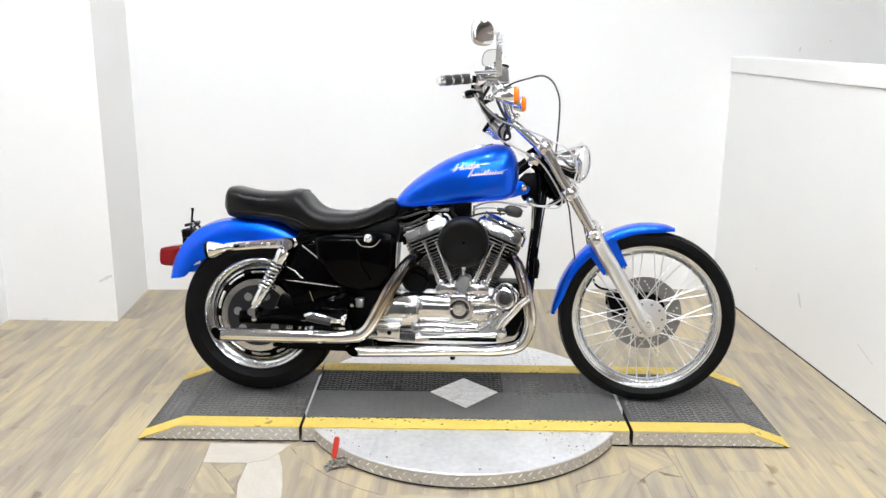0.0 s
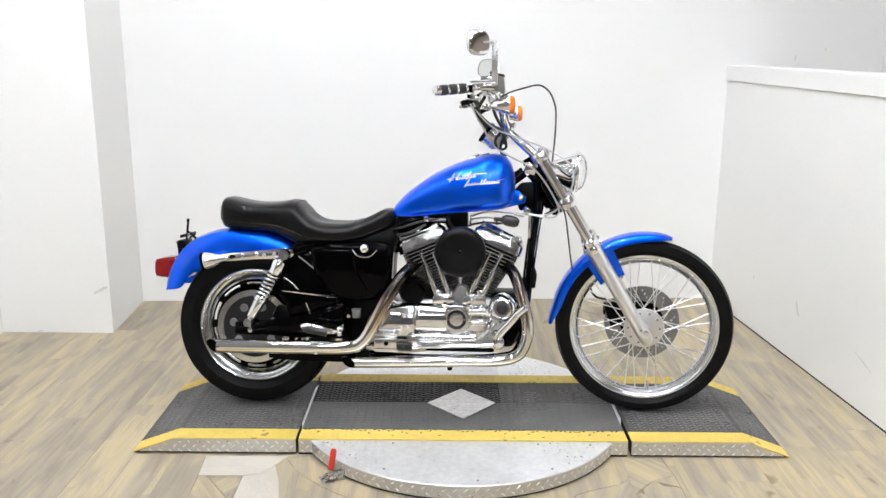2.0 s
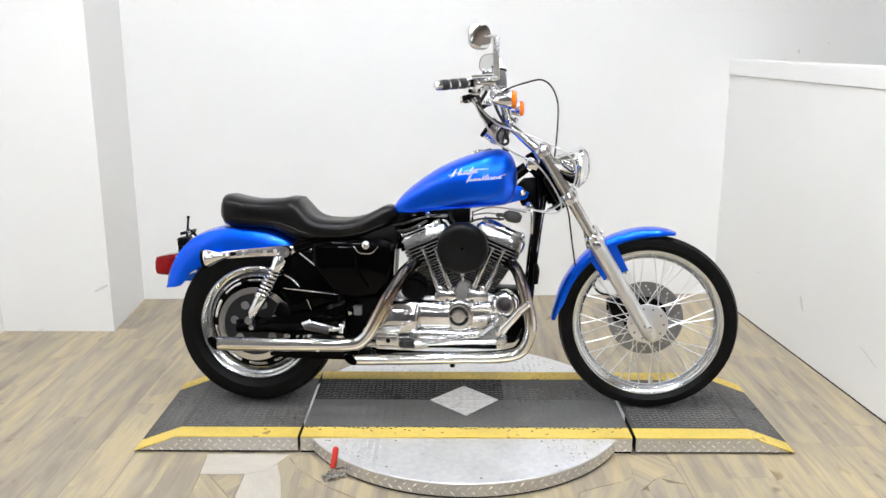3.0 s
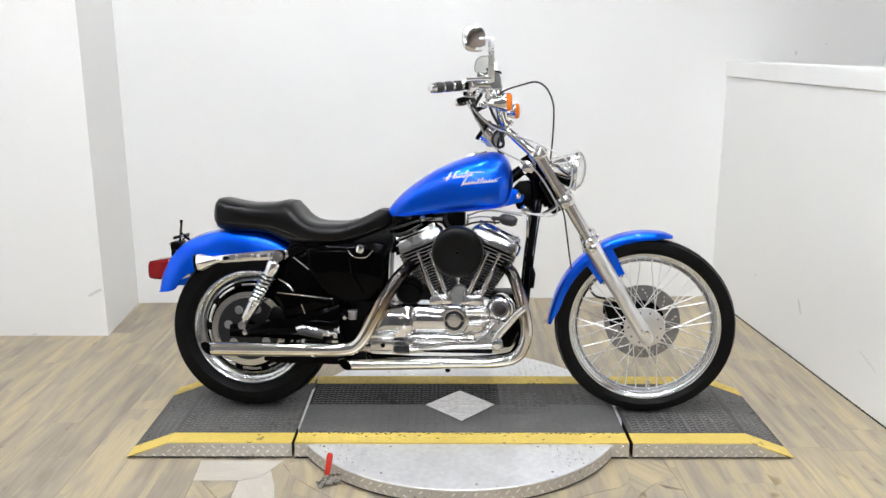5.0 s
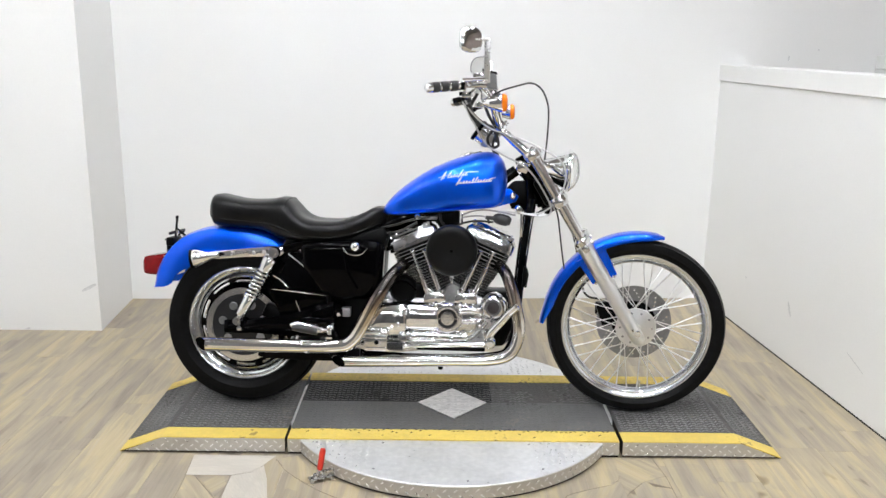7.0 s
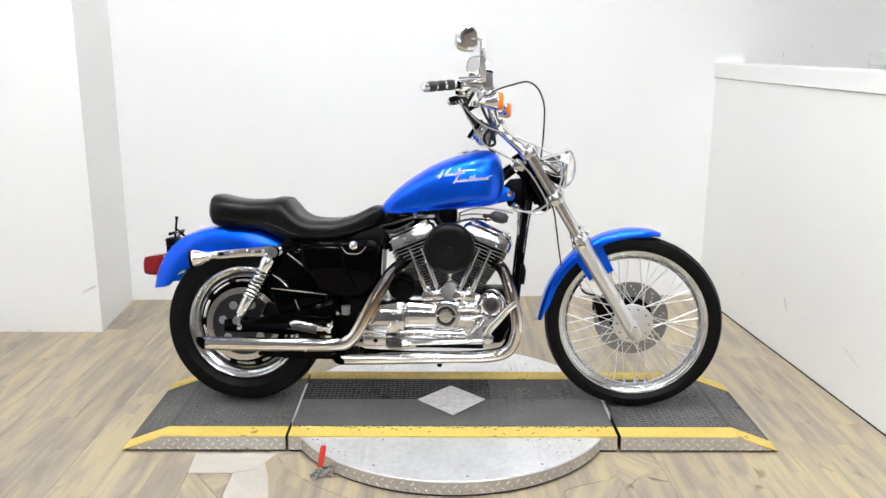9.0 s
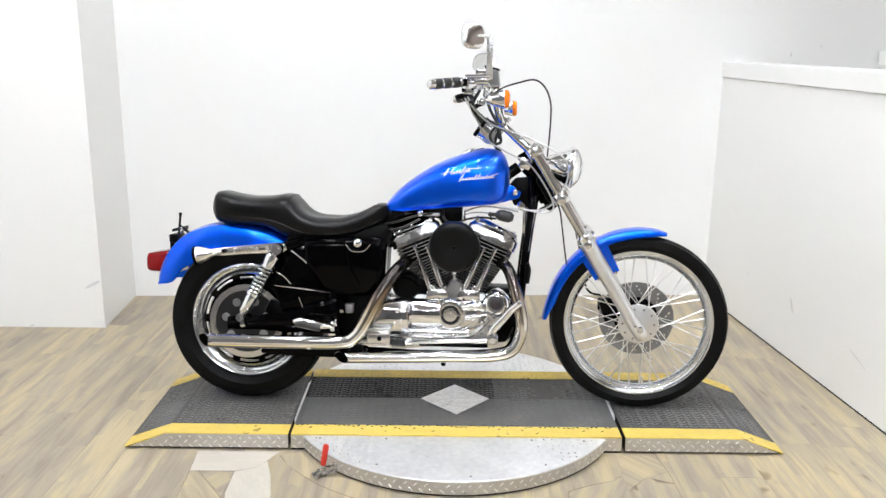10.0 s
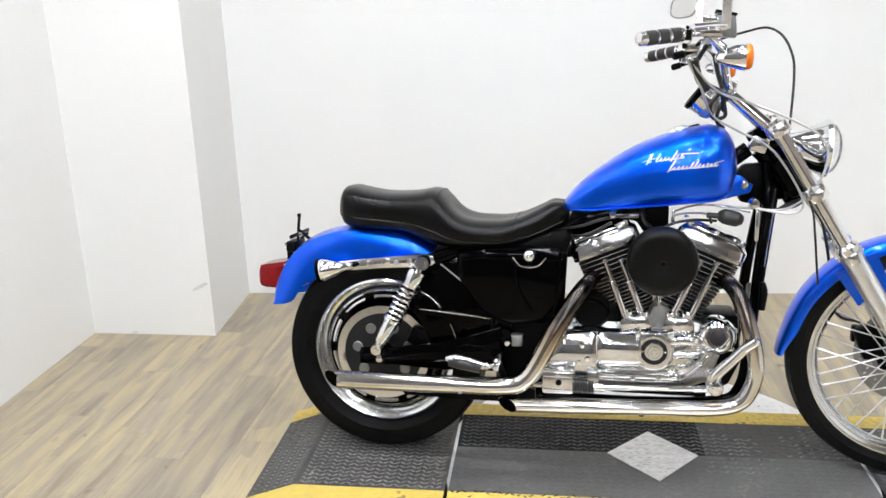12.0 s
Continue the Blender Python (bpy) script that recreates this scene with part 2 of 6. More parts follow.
def plank_mat():
    """Printed wood vinyl: tone by plank, streaks along the board, knots and scuffs."""
    m, nt, b = node_tree("wood_vinyl_plank")
    tc = nt.nodes.new("ShaderNodeTexCoord")
    oi = nt.nodes.new("ShaderNodeObjectInfo")
    off = nt.nodes.new("ShaderNodeVectorMath")
    off.operation = "MULTIPLY_ADD"
    off.inputs[1].default_value = (31.0, 17.0, 5.0)
    comb = nt.nodes.new("ShaderNodeCombineXYZ")
    for i in range(3):
        nt.links.new(oi.outputs["Random"], comb.inputs[i])
    nt.links.new(comb.outputs[0], off.inputs[0])
    nt.links.new(tc.outputs["Object"], off.inputs[2])
    def noise_at(scale, sx, sy, detail=5.0):
        mp = nt.nodes.new("ShaderNodeMapping")
        mp.inputs["Scale"].default_value = (sx, sy, 1)
        nt.links.new(off.outputs[0], mp.inputs["Vector"])
        n = add(nt, "ShaderNodeTexNoise", Scale=scale, Detail=detail, Distortion=0.4)
        nt.links.new(mp.outputs[0], n.inputs["Vector"])
        return n.outputs["Fac"]
    sep = nt.nodes.new("ShaderNodeSeparateXYZ")
    nt.links.new(tc.outputs["Object"], sep.inputs[0])
    wob = noise_at(1.0, 9.0, 2.2, 2.0)

    def calc(op, a, b=None, c=None):
        n = nt.nodes.new("ShaderNodeMath")
        n.operation = op
        for i, v in enumerate((a, b, c)):
            if v is None:
                continue
            if isinstance(v, (int, float)):
                n.inputs[i].default_value = v
            else:
                nt.links.new(v, n.inputs[i])
        return n.outputs[0]

    across = calc("FLOOR", calc("MULTIPLY_ADD", calc("MULTIPLY_ADD", wob, 0.050, sep.outputs["X"]), 19.7, 0.5))
    along = calc("FLOOR", calc("MULTIPLY_ADD", across, 0.37, calc("MULTIPLY_ADD", calc("MULTIPLY_ADD", wob, 0.16, sep.outputs["Y"]), 2.9, oi.outputs["Random"])))
    cell = nt.nodes.new("ShaderNodeCombineXYZ")
    nt.links.new(across, cell.inputs[0])
    nt.links.new(along, cell.inputs[1])
    nt.links.new(calc("MULTIPLY", oi.outputs["Random"], 97.0), cell.inputs[2])
    strip_tone = nt.nodes.new("ShaderNodeTexWhiteNoise")
    nt.links.new(cell.outputs[0], strip_tone.inputs["Vector"])
    grain = noise_at(1.0, 22.0, 2.6, 4.0)
    streak = calc("MULTIPLY_ADD", calc("SUBTRACT", strip_tone.outputs["Value"], 0.5), 0.135, calc("MULTIPLY_ADD", calc("SUBTRACT", grain, 0.5), 0.75, 0.5))
    fine = noise_at(1.0, 120.0, 5.0)
    knot = noise_at(1.0, 11.0, 5.0, 2.0)
    tone = ramp(nt, streak, [(0.26, (0.225, 0.186, 0.143)), (0.40, (0.308, 0.264, 0.204)), (0.50, (0.362, 0.310, 0.228)), (0.58, (0.430, 0.358, 0.228)), (0.68, (0.430, 0.369, 0.268)), (0.80, (0.360, 0.318, 0.258))])
    per = ramp(nt, oi.outputs["Random"], [(0.0, (0.84, 0.835, 0.85)), (0.35, (0.98, 0.98, 0.98)), (0.7, (1.08, 1.06, 0.98)), (1.0, (0.92, 0.92, 0.94))])
    mul = nt.nodes.new("ShaderNodeMix")
    mul.data_type, mul.blend_type = "RGBA", "MULTIPLY"
    mul.inputs["Factor"].default_value = 1.0
    nt.links.new(tone, mul.inputs["A"])
    nt.links.new(per, mul.inputs["B"])
    fr = ramp(nt, fine, [(0.3, (0.91, 0.905, 0.90)), (0.7, (1.05, 1.05, 1.05))])
    mul2 = nt.nodes.new("ShaderNodeMix")
    mul2.data_type, mul2.blend_type = "RGBA", "MULTIPLY"
    mul2.inputs["Factor"].default_value = 1.0
    nt.links.new(mul.outputs["Result"], mul2.inputs["A"])
    nt.links.new(fr, mul2.inputs["B"])
    kn = ramp(nt, knot, [(0.0, (1, 1, 1)), (0.69, (1, 1, 1)), (0.76, (0.55, 0.52, 0.48))])
    mul3 = nt.nodes.new("ShaderNodeMix")
    mul3.data_type, mul3.blend_type = "RGBA", "MULTIPLY"
    mul3.inputs["Factor"].default_value = 1.0
    nt.links.new(mul2.outputs["Result"], mul3.inputs["A"])
    nt.links.new(kn, mul3.inputs["B"])
    nt.links.new(mul3.outputs["Result"], b.inputs["Base Color"])
    rr = nt.nodes.new("ShaderNodeMapRange")
    rr.inputs["To Min"].default_value, rr.inputs["To Max"].default_value = 0.32, 0.52
    nt.links.new(streak, rr.inputs["Value"])
    nt.links.new(rr.outputs["Result"], b.inputs["Roughness"])
    bp = nt.nodes.new("ShaderNodeBump")
    bp.inputs["Strength"].default_value = 0.12
    bp.inputs["Distance"].default_value = 0.001
    nt.links.new(fine, bp.inputs["Height"])
    nt.links.new(bp.outputs["Normal"], b.inputs["Normal"])
    return m


PLANK = plank_mat()

# ---------------------------------------------------------------- mesh helpers
ORIGIN = {}


def part(name, bm, material, parent=None, label="", smooth=40, weld=False):
    """Links a bmesh as one mesh object, its origin at its middle, under a thing or a part."""
    if weld:
        bmesh.ops.remove_doubles(bm, verts=bm.verts, dist=1e-5)
    bmesh.ops.recalc_face_normals(bm, faces=bm.faces)
    lo = Vector((min(v.co.x for v in bm.verts), min(v.co.y for v in bm.verts), min(v.co.z for v in bm.verts)))
    hi = Vector((max(v.co.x for v in bm.verts), max(v.co.y for v in bm.verts), max(v.co.z for v in bm.verts)))
    mid = (lo + hi) / 2
    bmesh.ops.translate(bm, verts=bm.verts, vec=-mid)
    me = bpy.data.meshes.new(name)
    bm.to_mesh(me)
    bm.free()
    for m in (material if isinstance(material, (list, tuple)) else [material]):
        me.materials.append(m)
    if smooth:
        me.shade_smooth()
        me.set_sharp_from_angle(angle=radians(smooth))
    ob = new(name, me)
    ob.location = mid - (ORIGIN.get(parent, Vector()) if parent else Vector())
    ORIGIN[ob] = mid
    if parent:
        ob.parent = parent
    if label:
        tagged(ob, label)
    return ob


def join(*bms):
    out = bmesh.new()
    for b in bms:
        me = bpy.data.meshes.new("tmp")
        b.to_mesh(me)
        b.free()
        out.from_mesh(me)
        bpy.data.meshes.remove(me)
    return out


def cube(c, s, bevel=0.0, segs=2, m=None):
    bm = bmesh.new()
    bmesh.ops.create_cube(bm, size=1)
    for v in bm.verts:
        v.co = Vector((v.co.x * s[0], v.co.y * s[1], v.co.z * s[2]))
    if bevel:
        bmesh.ops.bevel(bm, geom=bm.edges[:], offset=bevel, segments=segs, affect="EDGES", profile=0.5)
    bm.transform((m if m is not None else Matrix.Identity(4)))
    bmesh.ops.translate(bm, verts=bm.verts, vec=Vector(c))
    return bm


def prism(outline, y0, y1, bevel=0.0, axis="y", segs=2):
    """An outline in x and z, drawn out from y0 to y1 (or in x, y from z0 to z1)."""
    bm = bmesh.new()
    def at(p, d):
        return (p[0], d, p[1]) if axis == "y" else (p[0], p[1], d)
    a = [bm.verts.new(at(p, y0)) for p in outline]
    b = [bm.verts.new(at(p, y1)) for p in outline]
    n = len(outline)
    bm.faces.new(a)
    bm.faces.new(b[::-1])
    for i in range(n):
        bm.faces.new((a[i], b[i], b[(i + 1) % n], a[(i + 1) % n]))
    bmesh.ops.recalc_face_normals(bm, faces=bm.faces)
    if bevel:
        bmesh.ops.bevel(bm, geom=bm.edges[:], offset=bevel, segments=segs, affect="EDGES", profile=0.5, clamp_overlap=True)
    return bm


def lathe(profile, segs=32, m=None, closed=False):
    """Turns a profile of (radius, height) about z."""
    bm = bmesh.new()
    rings = []
    for r, h in profile:
        if r < 1e-6:
            rings.append([bm.verts.new((0, 0, h))])
        else:
            rings.append([bm.verts.new((r * math.cos(2 * math.pi * i / segs), r * math.sin(2 * math.pi * i / segs), h)) for i in range(segs)])
    pairs = list(zip(rings, rings[1:])) + ([(rings[-1], rings[0])] if closed else [])
    for a, b in pairs:
        if len(a) == 1 and len(b) == 1:
            continue
        for i in range(segs):
            j = (i + 1) % segs
            if len(a) == 1:
                bm.faces.new((a[0], b[j], b[i]))
            elif len(b) == 1:
                bm.faces.new((a[i], a[j], b[0]))
            else:
                bm.faces.new((a[i], a[j], b[j], b[i]))
    if m is not None:
        bm.transform(m)
    return bm


def axis_to(p, direction):
    """A matrix that takes z to the direction and the origin to p."""
    d = Vector(direction).normalized()
    return Matrix.Translation(Vector(p)) @ d.to_track_quat("Z", "Y").to_matrix().to_4x4()


def rod(a, b, r, r2=None, segs=14, cap=0.3):
    """A bar from a to b with softened ends."""
    a, b = Vector(a), Vector(b)
    r2 = r if r2 is None else r2
    l = (b - a).length
    e = min(r, r2) * cap
    return lathe([(0, 0), (r - e, 0), (r, e), (r2, l - e), (r2 - e, l), (0, l)], segs, axis_to(a, b - a))


def smooth_path(pts, n=8):
    """Catmull-Rom through the points."""
    p = [Vector(q) for q in pts]
    p = [p[0] * 2 - p[1]] + p + [p[-1] * 2 - p[-2]]
    out = []
    for i in range(1, len(p) - 2):
        for k in range(n):
            t = k / n
            a, b, c, d = p[i - 1], p[i], p[i + 1], p[i + 2]
            out.append(0.5 * ((2 * b) + (c - a) * t + (2 * a - 5 * b + 4 * c - d) * t * t + (3 * b - a - 3 * c + d) * t ** 3))
    out.append(p[-2])
    return out


def tube(pts, r, segs=12, n=8, smooth=True, caps=True, cut=None):
    """A pipe along a path; r one radius or one for each path point."""
    path = smooth_path(pts, n) if smooth else [Vector(q) for q in pts]
    if isinstance(r, (int, float)):
        rad = [r] * len(path)
    else:
        rad = []
        for i in range(len(path)):
            f = i / (len(path) - 1) * (len(r) - 1)
            k = min(int(f), len(r) - 2)
            rad.append(r[k] + (r[k + 1] - r[k]) * (f - k))
    bm = bmesh.new()
    rings = []
    t = (path[1] - path[0]).normalized()
    side = t.orthogonal().normalized()
    for i, p in enumerate(path):
        t = (path[min(i + 1, len(path) - 1)] - path[max(i - 1, 0)]).normalized()
        side = (side - t * side.dot(t)).normalized()
        up = t.cross(side)
        ring = []
        for k in range(segs):
            a = 2 * math.pi * k / segs
            o = (side * math.cos(a) + up * math.sin(a)) * rad[i]
            if cut and i == len(path) - 1:
                o += t * (o.dot(Vector(cut)))
            ring.append(bm.verts.new(p + o))
        rings.append(ring)
    for a, b in zip(rings, rings[1:]):
        for k in range(segs):
            bm.faces.new((a[k], a[(k + 1) % segs], b[(k + 1) % segs], b[k]))
    if caps:
        bm.faces.new(rings[0][::-1])
        bm.faces.new(rings[-1])
    return bm


def loft(sections, closed=True, caps=True):
    """Skins rings of equal count."""
    bm = bmesh.new()
    rings = [[bm.verts.new(p) for p in s] for s in sections]
    for a, b in zip(rings, rings[1:]):
        n = len(a)
        for k in range(n if closed else n - 1):
            bm.faces.new((a[k], a[(k + 1) % n], b[(k + 1) % n], b[k]))
    if caps:
        bm.faces.new(rings[0][::-1])
        bm.faces.new(rings[-1])
    return bm


def curve_at(table, x):
    """Smooth reading of a table of (x, value), without overshoot."""
    if x <= table[0][0]:
        return table[0][1]
    if x >= table[-1][0]:
        return table[-1][1]
    n = len(table)
    slope = [(table[i + 1][1] - table[i][1]) / (table[i + 1][0] - table[i][0]) for i in range(n - 1)]
    for i in range(n - 1):
        xa, a = table[i]
        xb, b = table[i + 1]
        if x <= xb:
            def tangent(j):
                if j in (0, n - 1):
                    return slope[min(j, n - 2)]
                if slope[j - 1] * slope[j] <= 0:
                    return 0.0
                return 2 * slope[j - 1] * slope[j] / (slope[j - 1] + slope[j])
            h, t = xb - xa, (x - xa) / (xb - xa)
            return (2 * t ** 3 - 3 * t * t + 1) * a + (t ** 3 - 2 * t * t + t) * h * tangent(i) + (3 * t * t - 2 * t ** 3) * b + (t ** 3 - t * t) * h * tangent(i + 1)


def empty(name, m, label, category, group="", kind=""):
    ob = new(name)
    ob.empty_display_size = 0.1
    ob.matrix_basis = m
    return tagged(ob, label, category, group, kind)


# ---------------------------------------------------------------- room
def slab(name, c, s, mat, bevel=0.0):
    return tagged(part(name, cube(c, s, bevel), mat, smooth=0), kind="structure")


FLOOR = slab("floor", (0.1, -1.5, -0.053), (7.6, 7.0, 0.1), GAP_SHADE)
tagged(FLOOR, "wood-look vinyl plank floor, tan and grey streaks", "floor")

tagged(slab("floor_south", (0.1, -9.5, -0.0525), (7.6, 9.0, 0.1), PLANK), "wood-look vinyl floor of the showroom", "floor")

# back wall, slightly out of square with the platform, in a line from the pillar to past the half wall
yaw_back = math.degrees(math.atan2(1.70 - 1.549, 1.53 + 1.833))
wn = part("wall_north", cube((0, 0.075, CEILING_Z / 2), (7.6, 0.15, CEILING_Z)), WALL, smooth=0)
wn.matrix_basis = pose(0, 1.6315, 0, 0, 0, yaw_back) @ Matrix.Translation(wn.location)
tagged(wn, "white painted back wall, lightly scuffed", "wall", kind="structure")

# pillar and the wall that runs on from it
pb = part("wall_pillar", prism([(-2.40, 0.985), (-1.795, 0.986), (-1.840, 1.60), (-2.40, 1.60)], 0.0, CEILING_Z, axis="z"), WALL, smooth=0)
tagged(pb, "white painted boxed-out pillar, scuffed near the floor", "wall", kind="structure")
ww = part("wall_west", prism([(-2.383, 1.60), (-2.53, 1.60), (-2.46, -2.0), (-2.312, -2.0)], 0.0, CEILING_Z, axis="z"), WALL, smooth=0)
tagged(ww, "white painted side wall", "wall", kind="structure")
# Added unseen wall, kept dark for reflections in headlight and mirrors.
tagged(slab("wall_west_far", (-2.60, -8.0, CEILING_Z / 2), (0.15, 11.98, CEILING_Z), WALL_FAR), "unseen dark wall, added for dark reflections in the chrome", "wall")

# half wall with a capping board
hw = part("wall_half", prism([(1.5285, 1.707), (1.66, 0.10), (1.829, -2.0), (1.969, -2.0), (1.80, 0.10), (1.67, 1.712)], 0.0, 1.285, axis="z"), WALL, smooth=0)
tagged(hw, "white painted half wall, scuff marks low down", "wall", kind="structure")
cap = part("half_wall_cap", prism([(1.519, 1.706), (1.648, 0.10), (1.814, -2.01), (1.989, -2.01), (1.82, 0.10), (1.69, 1.713)], 1.287, 1.372, 0.004, axis="z"), WALL, smooth=0)
tagged(cap, "white painted capping board of the half wall", "trim", kind="structure")
# Solid dark strip drawn as the shadow line at the wall's foot.
bb = part("baseboard_gap", prism([(1.5255, 1.7065), (1.657, 0.0998), (1.826, -2.0), (1.830, -2.0), (1.661, 0.10), (1.5295, 1.707)], 0.0003, 0.006, axis="z"), GAP_SHADE, smooth=0)
tagged(bb, "dark strip drawn as the shadow line along the foot of the half wall", "trim", kind="structure")
lb = slab("ledge_block", (2.62, 1.60, 1.40), (0.46, 0.18, 0.075), WALL, 0.004)
tagged(lb, "white painted ledge behind the half wall", "trim")
slab("wall_shelf", (2.62, 1.60, 0.68), (0.46, 0.18, 1.36), WALL)
# Added unseen walls: taupe for warm bounce, dark for the chrome.
tagged(slab("wall_east", (3.75, -6.0, CEILING_Z / 2), (0.15, 15.8, CEILING_Z), WALL_TAUPE), "unseen taupe wall, added to bounce warm light", "wall")
tagged(slab("wall_south", (0.1, -13.95, CEILING_Z / 2), (7.6, 0.15, CEILING_Z), WALL_FAR), "unseen dark wall, added for dark reflections in the chrome", "wall")
tagged(slab("ceiling", (0.1, -6.05, CEILING_Z + 0.05), (7.6, 15.9, 0.1), CEIL), "grey-brown painted ceiling", "ceiling")


def ceiling_light(x, y, length=0.40, width=0.16):
    e = empty("ceiling_light", pose(x, y, CEILING_Z), "small white ceiling lamp with a glowing diffuser", "light", "lamps on the ceiling")
    part("frame", cube((0, 0, -0.025), (width + 0.04, length + 0.04, 0.05), 0.006), WALL, e, smooth=0)
    part("diffuser", cube((0, 0, -0.056), (width, length, 0.012), 0.004), LAMP, e, "glowing white diffuser", smooth=0)
    return e


lamp_ = ceiling_light(-1.5, -0.2)
for i in range(4):
    for j, y in enumerate((-0.2, -1.5, -2.9, -4.6, -7.0, -9.6, -12.4)):
        if i or j:
            copy_thing(lamp_, pose(-1.5 + 1.0 * i, y, CEILING_Z))

# scuffs and marks on the walls, thin smears of grey


def scuff(a, b, w, wall):
    a, b = Vector(a), Vector(b)
    n = Vector(wall).normalized()
    side = (b - a).cross(n).normalized()
    bm = bmesh.new()
    ring = []
    for k in range(10):
        t = 2 * math.pi * k / 10
        ring.append(bm.verts.new((a + b) / 2 + (b - a) / 2 * math.cos(t) + side * w * math.sin(t) * random.uniform(0.5, 1) + n * 0.001))
    bm.faces.new(ring)
    return tagged(part("wall_scuff", bm, SCUFF, smooth=0), "grey scuff mark on the white wall", "scuff", kind="structure")


# ---------------------------------------------------------------- platform
TOP = 0.062
NEAR, FAR = -0.333, 0.293
BAND = 0.08


def lugs(cells, size=(0.0115, 0.0040, 0.0024), m=None):
    """Raised lozenges of tread plate at (x, y, angle), as one mesh."""
    verts, faces = [], []
    for x, y, ang in cells:
        c, s = math.cos(ang), math.sin(ang)
        base = len(verts)
        for u, v, w in ((-1, 0, -0.0004), (-0.45, -1, -0.0004), (0.45, -1, -0.0004), (1, 0, -0.0004), (0.45, 1, -0.0004), (-0.45, 1, -0.0004), (-0.5, 0, size[2]), (0.5, 0, size[2])):
            px, py = u * size[0], v * size[1]
            verts.append((x + px * c - py * s, y + px * s + py * c, w))
        a = base
        faces += [(a, a + 1, a + 6), (a + 1, a + 2, a + 7, a + 6), (a + 2, a + 3, a + 7), (a + 3, a + 4, a + 7), (a + 4, a + 5, a + 6, a + 7), (a + 5, a, a + 6)]
    bm = bmesh.new()
    vs = [bm.verts.new(v) for v in verts]
    for f in faces:
        bm.faces.new([vs[i] for i in f])
    if m is not None:
        bm.transform(m)
    return bm


def grid_cells(x0, x1, y0, y1, pitch, keep=None, pitch_y=None, tilt=45, rows=True):
    out = []
    nx, ny = int((x1 - x0) / pitch), int((y1 - y0) / (pitch_y or pitch))
    for i in range(nx):
        for j in range(ny):
            x, y = x0 + (i + 0.5) * (x1 - x0) / nx, y0 + (j + 0.5) * (y1 - y0) / ny
            if keep is None or keep(x, y):
                out.append((x, y, radians(tilt if (i + (j if rows else 0)) % 2 else -tilt)))
    return out


SIDE = pose(0, 0, 0, 90, 0, 0)


def side_cells(x0, x1, flip, keep=None):
    """Three staggered rows of lozenges up a side plate, each row leaning one way."""
    out = []
    for row, z in enumerate((0.014, 0.031, 0.048)):
        x = x0 + (0.018 if row % 2 else 0.0)
        while x < x1:
            if keep is None or keep(x, z):
                out.append((x, z, radians(-38 if (row % 2 == 0) == flip else 38)))
            x += 0.036
    return out



def strip(profile, y0, y1, lift, thick):
    """A thin skin over a run of (x, z) points, between two lines of y."""
    up = [(x, z + lift + thick) for x, z in profile]
    dn = [(x, z + lift) for x, z in profile]
    return prism(up + dn[::-1], y0, y1)


def ramp_section(sign):
    xi, xb, xt = (0.627, 1.06, 1.212) if sign > 0 else (-0.611, -1.06, -1.214)
    side = "dark tread plate wheel ramp with yellow edges and bright sides"
    e = empty("wheel_ramp", Matrix.Identity(4), side, "ramp", "ramp ends of the platform")
    # Black body shows under the raised side plate as a shadow line.
    part("body", prism([(xi, 0.004), (xt, 0.004), (xb, TOP - 0.003), (xi, TOP - 0.003)], NEAR + 0.002, FAR), BLACK_MATT, e, smooth=0)
    prof = [(xi, TOP - 0.003), (xb, TOP - 0.003), (xt, 0.003)]
    part("tread", strip(prof, NEAR + BAND, FAR - BAND, 0.0, 0.003), PLATE_SCUFFED, e, "worn black tread plate", smooth=0)
    part("edge_band", strip(prof, NEAR, NEAR + BAND, 0.0, 0.004), YELLOW, e, "worn yellow painted edge", smooth=0)
    part("edge_band", strip(prof, FAR - BAND, FAR, 0.0, 0.004), YELLOW_DIRTY, e, "worn yellow painted edge", smooth=0)
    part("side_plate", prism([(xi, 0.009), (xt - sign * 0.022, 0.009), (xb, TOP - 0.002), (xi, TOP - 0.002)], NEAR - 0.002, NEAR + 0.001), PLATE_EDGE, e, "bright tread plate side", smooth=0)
    a, b = sorted((xi, xb))
    tagged(part("raised_tread", lugs(grid_cells(a + 0.012, b - 0.01, NEAR + BAND + 0.008, FAR - BAND - 0.006, 0.0175, None, 0.0205, 38, False), m=Matrix.Translation((0, 0, TOP))), PLATE_LUG, e, smooth=0), kind="stuff")
    slope = lugs(grid_cells(*((0.008, 0.150) if sign > 0 else (-0.150, -0.008)), NEAR + BAND + 0.008, FAR - BAND - 0.006, 0.0175, None, 0.0205, 38, False), m=Matrix.Translation((xb, 0, TOP)) @ Matrix.Rotation(sign * math.atan2(TOP - 0.006, 0.152), 4, "Y"))
    tagged(part("raised_tread", slope, PLATE_LUG, e, smooth=0), kind="stuff")
    part("raised_tread", lugs(side_cells(a + 0.014 if sign > 0 else xt + 0.03, xt - 0.03 if sign > 0 else b - 0.010, sign < 0, lambda x, z: z < (TOP - 0.006) * min(1, (abs(xt) - abs(x)) / 0.15) - 0.006), (0.0105, 0.0026, 0.0016), pose(0, NEAR - 0.002, 0) @ SIDE), PLATE, e, smooth=0)
    tagged(e.children[-1], kind="stuff")
    return e


ramp_section(-1)
ramp_section(1)

